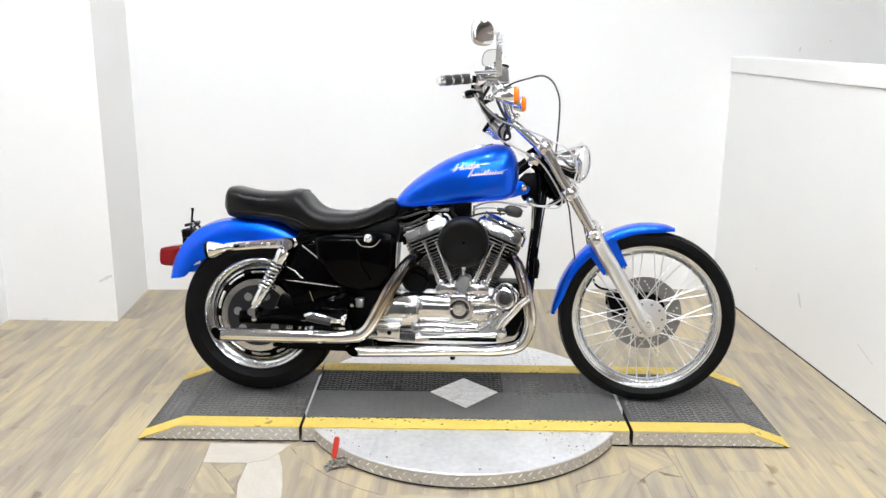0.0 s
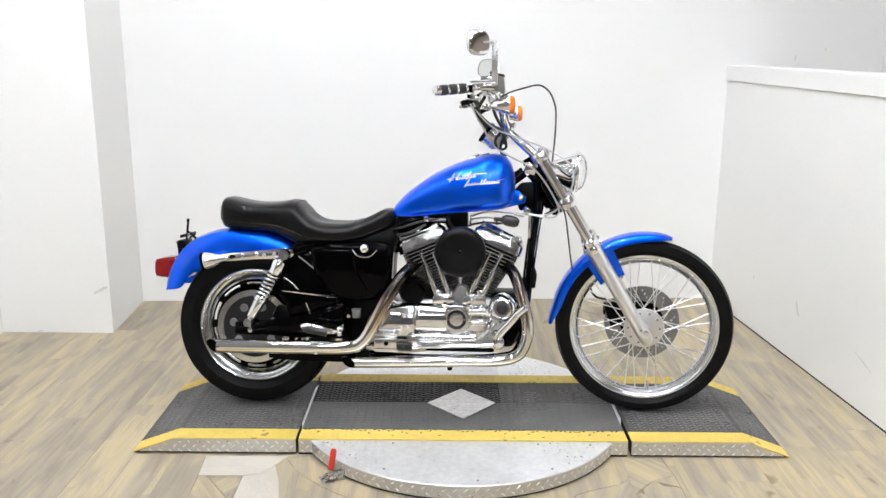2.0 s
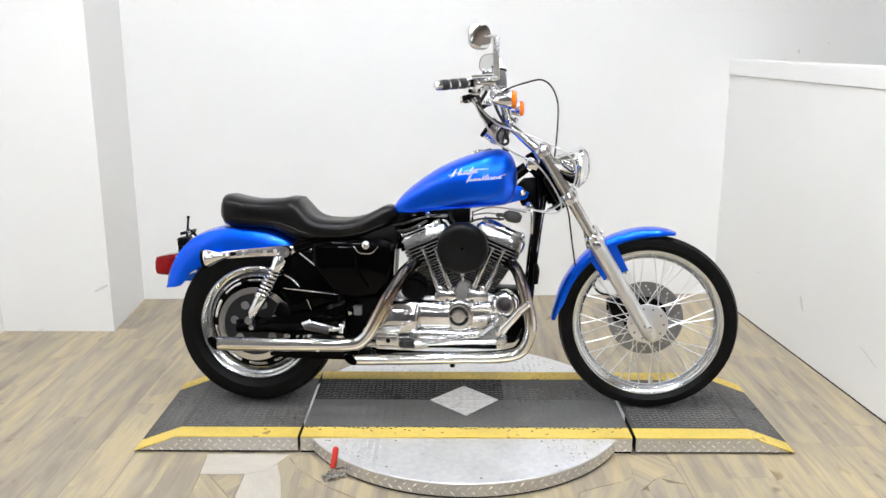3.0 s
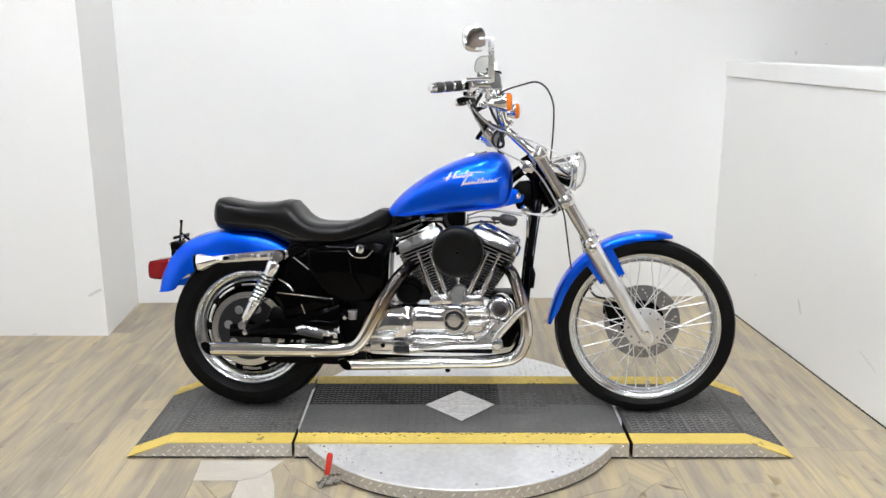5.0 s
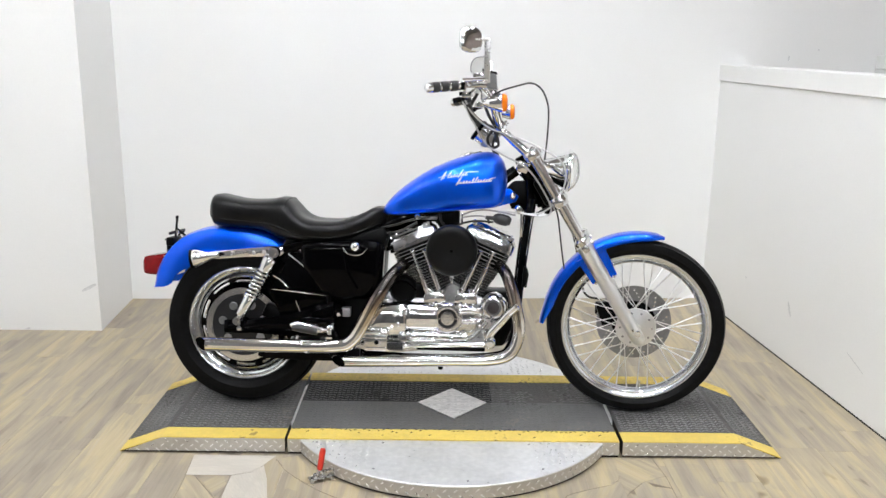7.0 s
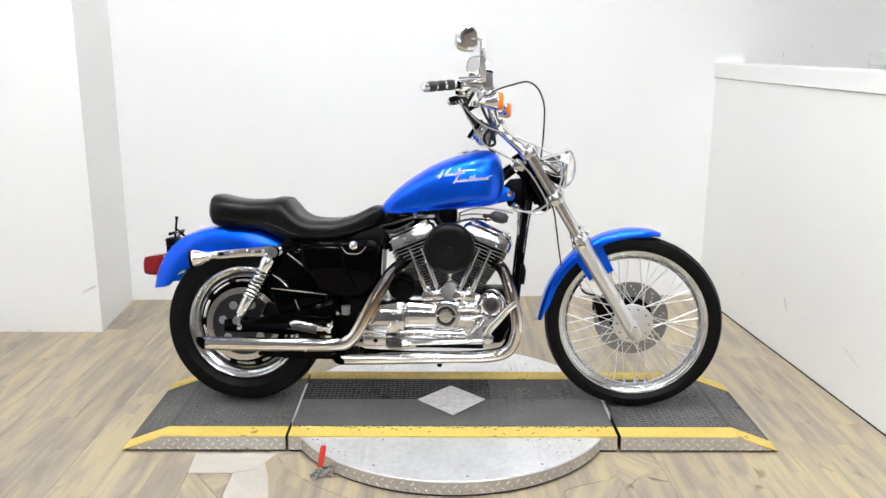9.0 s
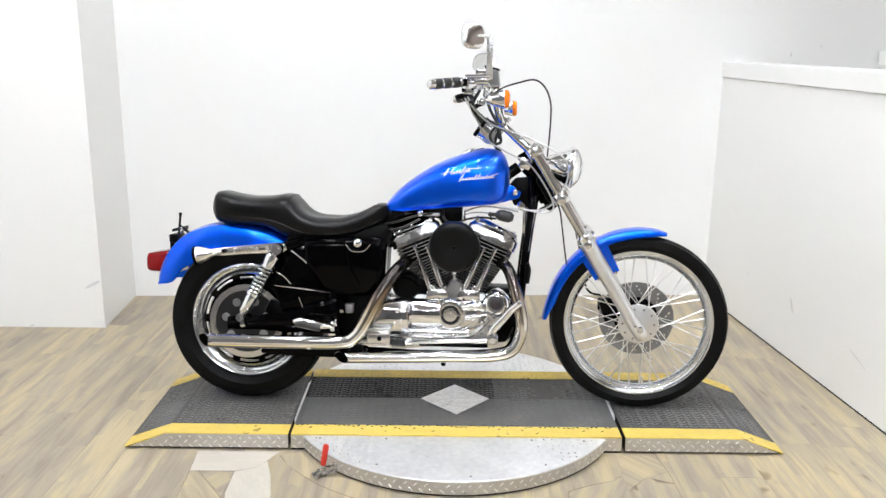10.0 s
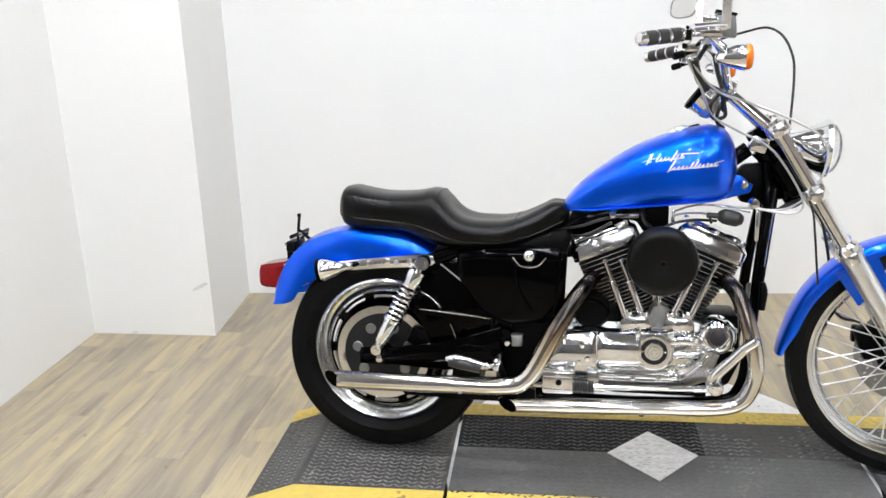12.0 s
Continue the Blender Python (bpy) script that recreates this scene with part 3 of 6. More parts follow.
mid = empty("lift_platform", Matrix.Identity(4), "dark tread plate platform with yellow edges and a bright diamond, scuffed", "platform")
X0, X1 = -0.600, 0.613
part("body", cube(((X0 + X1) / 2, (NEAR + FAR) / 2, TOP / 2 - 0.002), (X1 - X0, FAR - NEAR - 0.006, TOP - 0.004)), BLACK_MATT, mid, smooth=0)
XW = 0.165
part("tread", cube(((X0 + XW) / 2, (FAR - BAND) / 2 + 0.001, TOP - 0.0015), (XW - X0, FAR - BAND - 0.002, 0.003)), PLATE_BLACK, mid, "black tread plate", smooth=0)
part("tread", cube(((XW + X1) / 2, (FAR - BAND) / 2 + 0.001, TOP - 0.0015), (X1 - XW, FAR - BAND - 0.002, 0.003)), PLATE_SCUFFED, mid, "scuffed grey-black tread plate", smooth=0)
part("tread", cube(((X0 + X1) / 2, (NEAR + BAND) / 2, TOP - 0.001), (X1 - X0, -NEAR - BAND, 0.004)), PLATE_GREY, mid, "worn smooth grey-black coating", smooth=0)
for y in (NEAR + BAND / 2, FAR - BAND / 2):
    part("edge_band", cube(((X0 + X1) / 2, y, TOP - 0.0005), (X1 - X0, BAND, 0.005)), YELLOW if y < 0 else YELLOW_DIRTY, mid, "worn yellow painted edge", smooth=0)
worn = random.Random(5)


def unworn(x, y):
    """True where the lozenges still stand proud: all of the rear half but a scuffed stretch before the front wheel."""
    edge = worn.uniform(-0.02, 0.02)
    return x < XW + edge or 0.02 + edge < y + 0.35 * (x - XW) < 0.150 + edge and x < 0.33 + 2 * edge or x > 0.45 + 2 * edge


proud, flat = [], []
for c in grid_cells(X0 + 0.01, X1 - 0.01, 0.006, FAR - BAND - 0.004, 0.0175, None, 0.0205, 38, False):
    (proud if unworn(c[0], c[1]) else flat).append(c)
tagged(part("raised_tread", lugs(proud, m=Matrix.Translation((0, 0, TOP))), PLATE_LUG, mid, smooth=0), kind="stuff")
tagged(part("worn_tread", lugs(flat, (0.0115, 0.0040, 0.0011), Matrix.Translation((0, 0, TOP))), PLATE_SCUFFED, mid, smooth=0), kind="stuff")
tagged(part("raised_tread", lugs(grid_cells(0.15, 0.37, -0.10, 0.0, 0.0175, lambda x, y: y > -0.11 + 0.35 * (x - 0.17) - 0.03, 0.0205, 38, False), m=Matrix.Translation((0, 0, TOP + 0.001))), PLATE_LUG, mid, smooth=0), kind="stuff")
for a, b in ((X0, -0.527), (0.537, X1)):
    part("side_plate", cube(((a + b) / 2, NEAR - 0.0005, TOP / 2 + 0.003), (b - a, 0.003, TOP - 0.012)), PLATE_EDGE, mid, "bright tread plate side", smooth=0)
    tagged(part("raised_tread", lugs(side_cells(a + 0.014, b - 0.008, a < 0), (0.0105, 0.0026, 0.0016), pose(0, NEAR - 0.002, 0) @ SIDE), PLATE, mid, smooth=0), kind="stuff")

# lozenges worn nearly flat on the front of the platform, and under the yellow paint
tagged(part("worn_tread", lugs(grid_cells(X0 + 0.01, X1 - 0.01, NEAR + BAND + 0.006, -0.006, 0.0175, None, 0.0205, 38, False), (0.0115, 0.0040, 0.0011), Matrix.Translation((0, 0, TOP + 0.001))), PLATE_GREY, mid, smooth=0), kind="stuff")
for y0, y1, paint in ((NEAR + 0.006, NEAR + BAND - 0.003, YELLOW), (FAR - BAND + 0.003, FAR - 0.006, YELLOW_DIRTY)):
    tagged(part("painted_tread", lugs(grid_cells(X0 + 0.01, X1 - 0.01, y0, y1, 0.0175, None, 0.0205, 38, False), (0.0115, 0.0040, 0.0012), Matrix.Translation((0, 0, TOP + 0.002))), paint, mid, smooth=0), kind="stuff")
# black lozenges that show through along the inner edges of the paint
chips = random.Random(11)
bare = [(X0 + 0.012 + 0.0175 * k, NEAR + BAND - chips.uniform(-0.004, 0.012) - (chips.random() < 0.16) * chips.uniform(0.004, 0.04) * (1 + 0.6 * (0.05 < X0 + 0.0175 * k < 0.45)), radians(38 if k % 2 else -38)) for k in range(68)]
tagged(part("bare_tread", lugs(bare, (0.0085, 0.0028, 0.0016), Matrix.Translation((0, 0, TOP + 0.0021))), PLATE_BLACK, mid, smooth=0), kind="stuff")

# bright diamond inlay
dia = prism([(-0.132, -0.009), (0.010, -0.156), (0.143, -0.005), (0.006, 0.135)], TOP + 0.001, TOP + 0.0045, 0.0008, axis="z")
diamond = part("diamond_inlay", dia, DIAMOND, mid, "bright aluminium diamond plate, scratched", smooth=0)
inside = lambda x, y: abs(x - 0.008) / 0.118 + abs(y + 0.005) / 0.130 < 1
cells = [(x, y, radians(8)) for k, (x, y, a) in enumerate(grid_cells(-0.13, 0.14, -0.15, 0.14, 0.026, inside))]
tagged(part("raised_tread", lugs(cells, (0.010, 0.003, 0.0012), Matrix.Translation((0, 0, TOP + 0.0045))), DIAMOND, diamond, smooth=0), kind="stuff")

# round turntable under the platform
RT, CY = 0.637, -0.020
table = empty("turntable", Matrix.Identity(4), "round bright aluminium tread plate turntable on the floor", "turntable")
part("top_plate", lathe([(0, TOP - 0.010), (RT - 0.002, TOP - 0.010), (RT, TOP - 0.0055), (RT - 0.002, TOP - 0.004), (0, TOP - 0.004)], 128, Matrix.Translation((0, CY, 0))), PLATE_TOP, table, "bright scuffed tread plate", smooth=30)
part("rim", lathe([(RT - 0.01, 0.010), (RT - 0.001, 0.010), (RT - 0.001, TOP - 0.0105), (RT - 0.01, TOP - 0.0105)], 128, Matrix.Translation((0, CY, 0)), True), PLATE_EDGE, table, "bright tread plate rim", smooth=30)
# Near-black base draws the shadow line under the rim in its colour.
part("base", lathe([(0, 0.001), (RT - 0.006, 0.001), (RT - 0.006, 0.0098), (0, 0.0098)], 96, Matrix.Translation((0, CY, 0))), GAP_SHADE, table, smooth=0)
def on_table(x, y):
    worn = abs(x) < 0.30 and y < 0 and math.hypot(x * 0.8, y + 0.45) < 0.26
    return math.hypot(x, y - CY) < RT - 0.014 and (y < NEAR - 0.008 or y > FAR + 0.008) and not worn
tagged(part("raised_tread", lugs(grid_cells(-0.64, 0.64, -0.66, 0.64, 0.025, on_table), (0.010, 0.0028, 0.0014), Matrix.Translation((0, 0, TOP - 0.004))), PLATE, table, smooth=0), kind="stuff")
rim_l = []
n = 111
for k in range(n):
    for row in range(2):
        t = 2 * math.pi * (k + 0.5 * row) / n
        x, y = RT * math.cos(t), CY + RT * math.sin(t)
        if NEAR - 0.001 < y < FAR:
            continue
        one = lugs([(0, 0, radians(40 if row else -40))], (0.0105, 0.0026, 0.0014))
        one.transform(Matrix.Translation((x, y, 0.020 + 0.0200 * row)) @ Matrix.Rotation(t + math.pi / 2, 4, "Z") @ SIDE)
        rim_l.append(one)
tagged(part("raised_tread", join(*rim_l), PLATE, table, smooth=0), kind="stuff")
# screw heads
for x, y in ((-0.49, -0.352), (-0.25, -0.352), (0.28, -0.352), (0.47, -0.355), (-0.27, -0.545), (0.31, -0.535), (0.05, -0.62)):
    part("screw", lathe([(0, 0.002), (0.004, 0.0015), (0.005, 0), (0, 0)], 10, Matrix.Translation((x, y, TOP - 0.004))), DISC, table, smooth=0)

# toggle clamp with a red handle
cl = empty("toggle_clamp", pose(-0.452, -0.520, 0, 0, 0, 25), "steel toggle clamp with a red vinyl handle beside the turntable", "clamp")
part("base_plate", join(cube((0, 0, 0.012), (0.085, 0.030, 0.005), 0.0015), cube((0.025, 0, 0.024), (0.045, 0.012, 0.022), 0.003), cube((-0.018, 0.0, 0.020), (0.018, 0.02, 0.014), 0.003), cube((-0.035, 0, 0.006), (0.012, 0.03, 0.012), 0.002), cube((0.035, 0, 0.006), (0.012, 0.03, 0.012), 0.002)), STEEL, cl, "grey steel linkage")
part("handle_bar", rod((-0.012, 0, 0.022), (-0.002, 0, 0.060), 0.005), STEEL, cl)
part("handle_grip", lathe([(0, 0), (0.0085, 0.001), (0.0095, 0.006), (0.0105, 0.035), (0.0105, 0.066), (0.008, 0.074), (0, 0.076)], 16, axis_to((-0.005, 0, 0.040), (0.22, 0.1, 1))), RED_GRIP, cl, "red vinyl grip")

# cut lines and pale patch boards let into the floor round the turntable
def floor_seam(pts, half, label):
    """A thin dark cut line along a run of floor points."""
    run = smooth_path([(x, y, 0.0006) for x, y in pts], 6)
    bm = bmesh.new()
    rows = []
    for i, q in enumerate(run):
        t = (run[min(i + 1, len(run) - 1)] - run[max(i - 1, 0)]).normalized()
        n = Vector((-t.y, t.x, 0)) * half * (1 if 0 < i < len(run) - 1 else 0.3)
        rows.append([bm.verts.new(q + n), bm.verts.new(q + n - Vector((0, 0, 0.0005))), bm.verts.new(q - n - Vector((0, 0, 0.0005))), bm.verts.new(q - n)])
    for u, v in zip(rows, rows[1:]):
        for k in range(4):
            bm.faces.new((u[k], u[(k + 1) % 4], v[(k + 1) % 4], v[k]))
    bm.faces.new(rows[0])
    bm.faces.new(rows[-1][::-1])
    tagged(part("floor_trim", bm, SEAM, smooth=0), label, "floor trim", kind="structure")


def seam_arc(radius, a0, a1):
    return [(radius * math.cos(radians(a0 + (a1 - a0) * k / 8)), CY + radius * math.sin(radians(a0 + (a1 - a0) * k / 8))) for k in range(9)]


floor_seam(seam_arc(0.728, 209, 252), 0.0011, "dark curved cut in the floor round the turntable")
floor_seam([(0.375, -0.665), (0.382, -0.612), (0.448, -0.574), (0.520, -0.545), (0.556, -0.530), (0.580, -0.500)], 0.0012, "dark ragged cut in the wooden floor")
floor_seam([(0.580, -0.500), (0.597, -0.424), (0.603, -0.350)], 0.0007, "dark cut between floor boards")
floor_seam([(0.584, -0.609), (0.622, -0.561), (0.659, -0.516)], 0.0008, "dark cut between floor boards")
floor_seam([(0.736, -0.345), (0.743, -0.402), (0.752, -0.477), (0.753, -0.558), (0.751, -0.700)], 0.0009, "dark cut between floor boards")
floor_seam([(-0.939, -0.362), (-0.927, -0.494), (-0.918, -0.700)], 0.0008, "dark cut between floor boards")
floor_seam([(-0.890, -0.506), (-0.789, -0.648), (-0.745, -0.720)], 0.0010, "dark cut between floor boards")
floor_seam([(-0.769, -0.495), (-0.764, -0.560), (-0.772, -0.640)], 0.0009, "dark cut between floor boards")


def floor_patch(pts, turn, mat, label):
    """A piece of board let into the floor, its grain turned."""
    back = Matrix.Rotation(radians(-turn), 4, "Z")
    flat = [(back @ Vector((x, y, 0))).to_2d() for x, y in pts]
    ob = part("floor_patch", prism([tuple(q) for q in flat], 0.0002, 0.0009, axis="z"), mat, smooth=0)
    ob.matrix_basis = Matrix.Rotation(radians(turn), 4, "Z") @ Matrix.Translation(ob.location)
    tagged(ob, label, "floor patch", kind="structure")


floor_patch([(-0.938, -0.350), (-0.640, -0.350), (-0.672, -0.420), (-0.700, -0.470), (-0.769, -0.494), (-0.926, -0.494)], 90, PATCH, "pale patch board let into the wooden floor")
floor_patch([(-0.768, -0.497), (-0.702, -0.472), (-0.670, -0.422), (-0.640, -0.520), (-0.615, -0.640), (-0.600, -0.760), (-0.742, -0.760), (-0.766, -0.640)], 25, PATCH, "pale patch board let into the wooden floor")
floor_patch([(-0.885, -0.500), (-0.774, -0.500), (-0.770, -0.560), (-0.788, -0.640)], -35, PLANK, "tan patch board let into the wooden floor")
floor_patch([(-0.923, -0.500), (-0.893, -0.506), (-0.792, -0.648), (-0.760, -0.700), (-0.914, -0.700)], 30, PLANK, "tan patch board let into the wooden floor")
floor_patch([(-0.632, -0.372), (-0.560, -0.350), (-0.500, -0.450), (-0.470, -0.560), (-0.520, -0.530), (-0.590, -0.455)], 12, PLANK, "tan patch board let into the wooden floor")
floor_patch([(0.600, -0.350), (0.733, -0.350), (0.748, -0.470), (0.665, -0.510), (0.590, -0.590), (0.583, -0.500)], 40, PLANK, "tan patch board let into the wooden floor")
floor_patch([(0.384, -0.616), (0.450, -0.577), (0.554, -0.532), (0.578, -0.505), (0.586, -0.600), (0.580, -0.740), (0.380, -0.740)], -25, PLANK, "tan patch board let into the wooden floor")
floor_patch([(-0.30, -0.70), (-0.05, -0.68), (-0.05, -0.78), (-0.34, -0.79)], 80, PLANK, "tan patch board let into the wooden floor")

floor_patch([(0.679, -0.514), (0.703, -0.524), (0.754, -0.552), (0.697, -0.540)], 0, SEAM, "dark chipped edge of a floor board")

# ---------------------------------------------------------------- motorcycle
LEAN, HEAD = 7.5, -3.0
bike = empty("motorcycle", pose(0, -0.014, TOP + 0.0005) @ pose(0, 0, 0, 0, 0, HEAD) @ pose(0, 0, 0, -LEAN), "blue cruiser motorcycle with chrome engine and pipes, leaning on its platform", "motorcycle")
AXIS_P, AXIS_U = Vector((0.246, 0, 0.976)), Vector((-0.525, 0, 0.851))
STEER = Matrix.Translation(AXIS_P) @ Matrix.Rotation(radians(-5.5), 4, AXIS_U) @ Matrix.Translation(-AXIS_P)
RC = Vector((-0.820, 0, 0.315))
FC = Vector((0.717, 0, 0.343))


def steered(bm):
    bm.transform(STEER)
    return bm


BAR_P = Matrix.Translation((0.17, 0, 1.10))
BARS = STEER @ BAR_P @ Matrix.Rotation(radians(-2.9), 4, "X") @ BAR_P.inverted()


def barred(bm):
    bm.transform(BARS)
    return bm


def wheel_m(c):
    """z of a lathe along the axle, to the far side."""
    return Matrix.Translation(c) @ pose(0, 0, 0, -90)


def tyre_bm(c, r_out, r_in, half, crown):
    """A road tyre: crowned tread, shoulders, side walls with a moulded ridge, beads."""
    d = r_out - r_in
    side = [(r_in - 0.004, 0.60), (r_in + 0.003, 0.66), (r_in + 0.07 * d, 0.78), (r_in + 0.10 * d, 0.77), (r_in + 0.13 * d, 0.82), (r_in + 0.36 * d, 0.96), (r_in + 0.385 * d, 0.985), (r_in + 0.41 * d, 0.975), (r_in + 0.58 * d, 1.0), (r_in + 0.70 * d, 0.985), (r_in + 0.78 * d, 0.95), (r_in + 0.80 * d, 0.955)]
    tread = []
    for k in range(1, 10):
        u = 1 - k / 10 * 2
        tread.append((r_out - crown * abs(u * 0.92) ** 2.4, u * 0.90))
    edge, first = side[-1], tread[0]
    side += [(edge[0] + (first[0] - edge[0]) * f, w) for f, w in ((0.42, 0.935), (0.72, 0.885), (0.92, 0.81))]
    prof = [(r, -w * half) for r, w in side] + [(r, -w * half) for r, w in tread] + [(r, w * half) for r, w in side[::-1]]
    return lathe(prof, 112, wheel_m(c), True)


def grooves(c, r_out, half, count, m=None, span=0.75):
    """Shallow dark sipes across the shoulder of a tyre, proud by a hair so that they read as cuts."""
    bms = []
    for k in range(count):
        for sgn in (-1, 1):
            a = 2 * math.pi * (k + (0.5 if sgn > 0 else 0)) / count
            pts = []
            for u in (0.25, 0.5, 0.75):
                w = sgn * half * u * 0.95
                rr = r_out - 0.019 * (u * 0.97) ** 2.4 - 0.0010
                aa = a + 0.10 * u
                pts.append(Vector((rr * math.cos(aa), rr * math.sin(aa), w * 0.97)))
            bms.append(tube(pts, 0.0018, 5, 2))
    bm = join(*bms)
    bm.transform(wheel_m(c))
    return bm


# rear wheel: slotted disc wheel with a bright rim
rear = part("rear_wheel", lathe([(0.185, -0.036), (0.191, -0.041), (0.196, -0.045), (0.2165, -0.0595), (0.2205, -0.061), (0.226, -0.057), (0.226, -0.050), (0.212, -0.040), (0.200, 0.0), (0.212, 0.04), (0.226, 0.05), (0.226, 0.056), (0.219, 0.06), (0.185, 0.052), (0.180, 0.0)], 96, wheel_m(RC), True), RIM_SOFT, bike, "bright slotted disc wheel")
part("tyre", tyre_bm(RC, 0.317, 0.221, 0.066, 0.019), RUBBER, rear, "black road tyre")
tagged(part("tyre_groove", grooves(RC, 0.317, 0.066, 44), BLACK_MATT, rear), kind="stuff")
part("wheel_disc", lathe([(0.04, -0.030), (0.10, -0.028), (0.15, -0.026), (0.187, -0.036), (0.187, -0.028), (0.15, -0.016), (0.04, -0.018)], 96, wheel_m(RC), True), BLACK, rear, "gloss black disc")
slot = []
for k in range(10):
    pts = []
    for i in range(7):
        a = 2 * math.pi * (k + 0.14 + 0.70 * i / 6) / 10
        pts.append(RC + Vector((0.168 * math.cos(a), -0.0345, 0.168 * math.sin(a))))
    slot.append(tube(pts, 0.0078, 8, 2))
part("slot_trim", join(*slot), CHROME_SOFT, rear, "polished slot edges")
part("inner_ring", lathe([(0.178, -0.030), (0.188, -0.040), (0.188, -0.030)], 96, wheel_m(RC), True), CHROME, rear)
part("brake_disc", lathe([(0.123, -0.079), (0.146, -0.079), (0.146, -0.073), (0.123, -0.073)], 96, wheel_m(RC), True), CHROME_SOFT, rear, "bright ground brake disc")
part("disc_carrier", lathe([(0, -0.070), (0.05, -0.078), (0.122, -0.077), (0.122, -0.071), (0.03, -0.060)], 64, wheel_m(RC), False), CARRIER, rear, "dark grey disc carrier")
for k in range(7):
    a = 2 * math.pi * (k + 0.3) / 7
    p = RC + Vector((0.083 * math.cos(a), -0.0775, 0.083 * math.sin(a)))
    part("carrier_boss", lathe([(0, 0.004), (0.014, 0.0035), (0.0165, 0.001), (0.0165, -0.002), (0, -0.002)], 20, axis_to(p, (0, -1, 0))), DISC, rear, "grey alloy boss")
part("hub", lathe([(0, -0.11), (0.02, -0.11), (0.03, -0.1), (0.034, -0.06), (0.034, 0.06), (0.02, 0.1), (0, 0.1)], 32, wheel_m(RC)), BLACK, rear)

# front wheel: wire spokes
fw = wheel_m(FC)
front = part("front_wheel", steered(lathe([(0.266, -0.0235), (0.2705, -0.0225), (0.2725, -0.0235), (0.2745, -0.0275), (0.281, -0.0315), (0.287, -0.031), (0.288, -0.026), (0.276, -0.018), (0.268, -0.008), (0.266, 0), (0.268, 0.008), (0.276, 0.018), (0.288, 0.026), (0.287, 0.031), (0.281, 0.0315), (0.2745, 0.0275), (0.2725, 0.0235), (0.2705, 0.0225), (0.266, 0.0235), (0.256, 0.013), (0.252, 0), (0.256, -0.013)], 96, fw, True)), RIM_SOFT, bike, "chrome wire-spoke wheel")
part("tyre", steered(tyre_bm(FC, 0.344, 0.283, 0.044, 0.018)), RUBBER, front, "black narrow ribbed tyre")
tagged(part("tyre_groove", steered(grooves(FC, 0.344, 0.044, 54)), BLACK_MATT, front), kind="stuff")
part("hub", steered(lathe([(0, -0.062), (0.018, -0.062), (0.02, -0.050), (0.050, -0.047), (0.076, -0.043), (0.078, -0.037), (0.050, -0.034), (0.026, -0.025), (0.024, 0.025), (0.05, 0.034), (0.05, 0.040), (0.02, 0.05), (0, 0.05)], 48, fw)), SLIDER, front, "satin hub")
for k in range(10):
    a = 2 * math.pi * k / 10
    p = FC + Vector((0.060 * math.cos(a), -0.045, 0.060 * math.sin(a)))
    part("hub_rivet", steered(lathe([(0, 0.0035), (0.0038, 0.0025), (0.0050, 0), (0, 0)], 10, axis_to(p, (0, -1, 0)))), DISC, front)
def drilled_disc(r0, r1, y0, y1, around=144, across=9):
    """A flat ring with rows of square-cut holes right through it."""
    bm = bmesh.new()
    grid = [[bm.verts.new((FC.x + (r0 + (r1 - r0) * j / across) * math.cos(2 * math.pi * i / around), y0, FC.z + (r0 + (r1 - r0) * j / across) * math.sin(2 * math.pi * i / around))) for j in range(across + 1)] for i in range(around)]
    for i in range(around):
        for j in range(across):
            if (i % 8 == 0 and j == 2) or (i % 8 == 4 and j == 6) or (i % 8 == 2 and j == 4):
                continue
            q = (i + 1) % around
            bm.faces.new((grid[i][j], grid[q][j], grid[q][j + 1], grid[i][j + 1]))
    back = bmesh.ops.extrude_face_region(bm, geom=bm.faces[:])
    bmesh.ops.translate(bm, verts=[v for v in back["geom"] if isinstance(v, bmesh.types.BMVert)], vec=(0, y1 - y0, 0))
    bmesh.ops.recalc_face_normals(bm, faces=bm.faces[:])
    return bm


part("brake_disc", steered(drilled_disc(0.086, 0.147, 0.056, 0.062)), DISC, front, "drilled grey brake disc", smooth=30)
part("disc_carrier", steered(lathe([(0.03, 0.050), (0.086, 0.055), (0.088, 0.060), (0.03, 0.058)], 48, fw, True)), BLACK_MATT, front, "black disc carrier")
spoke_n = 40
for k in range(spoke_n):
    side = -1 if k % 2 else 1
    lead = 1 if (k // 2) % 2 else -1
    ar = 2 * math.pi * (k + 0.5) / spoke_n
    ah = ar + lead * radians(58 if side < 0 else 50)
    rh = 0.050 if side < 0 else 0.045
    a = FC + Vector((rh * math.cos(ah), side * 0.036 * (1.1 if lead > 0 else 0.95), rh * math.sin(ah)))
    b = FC + Vector((0.256 * math.cos(ar), side * 0.006, 0.256 * math.sin(ar)))
    nip = b + (a - b).normalized() * 0.022
    part("spoke", steered(join(rod(a, b, 0.0022, segs=6), rod(b, nip, 0.0032, segs=6))), SPOKE, front)
part("valve_stem", steered(rod(FC + Vector((0.03, 0, -0.26)), FC + Vector((0.028, 0, -0.222)), 0.004)), CHROME, front)

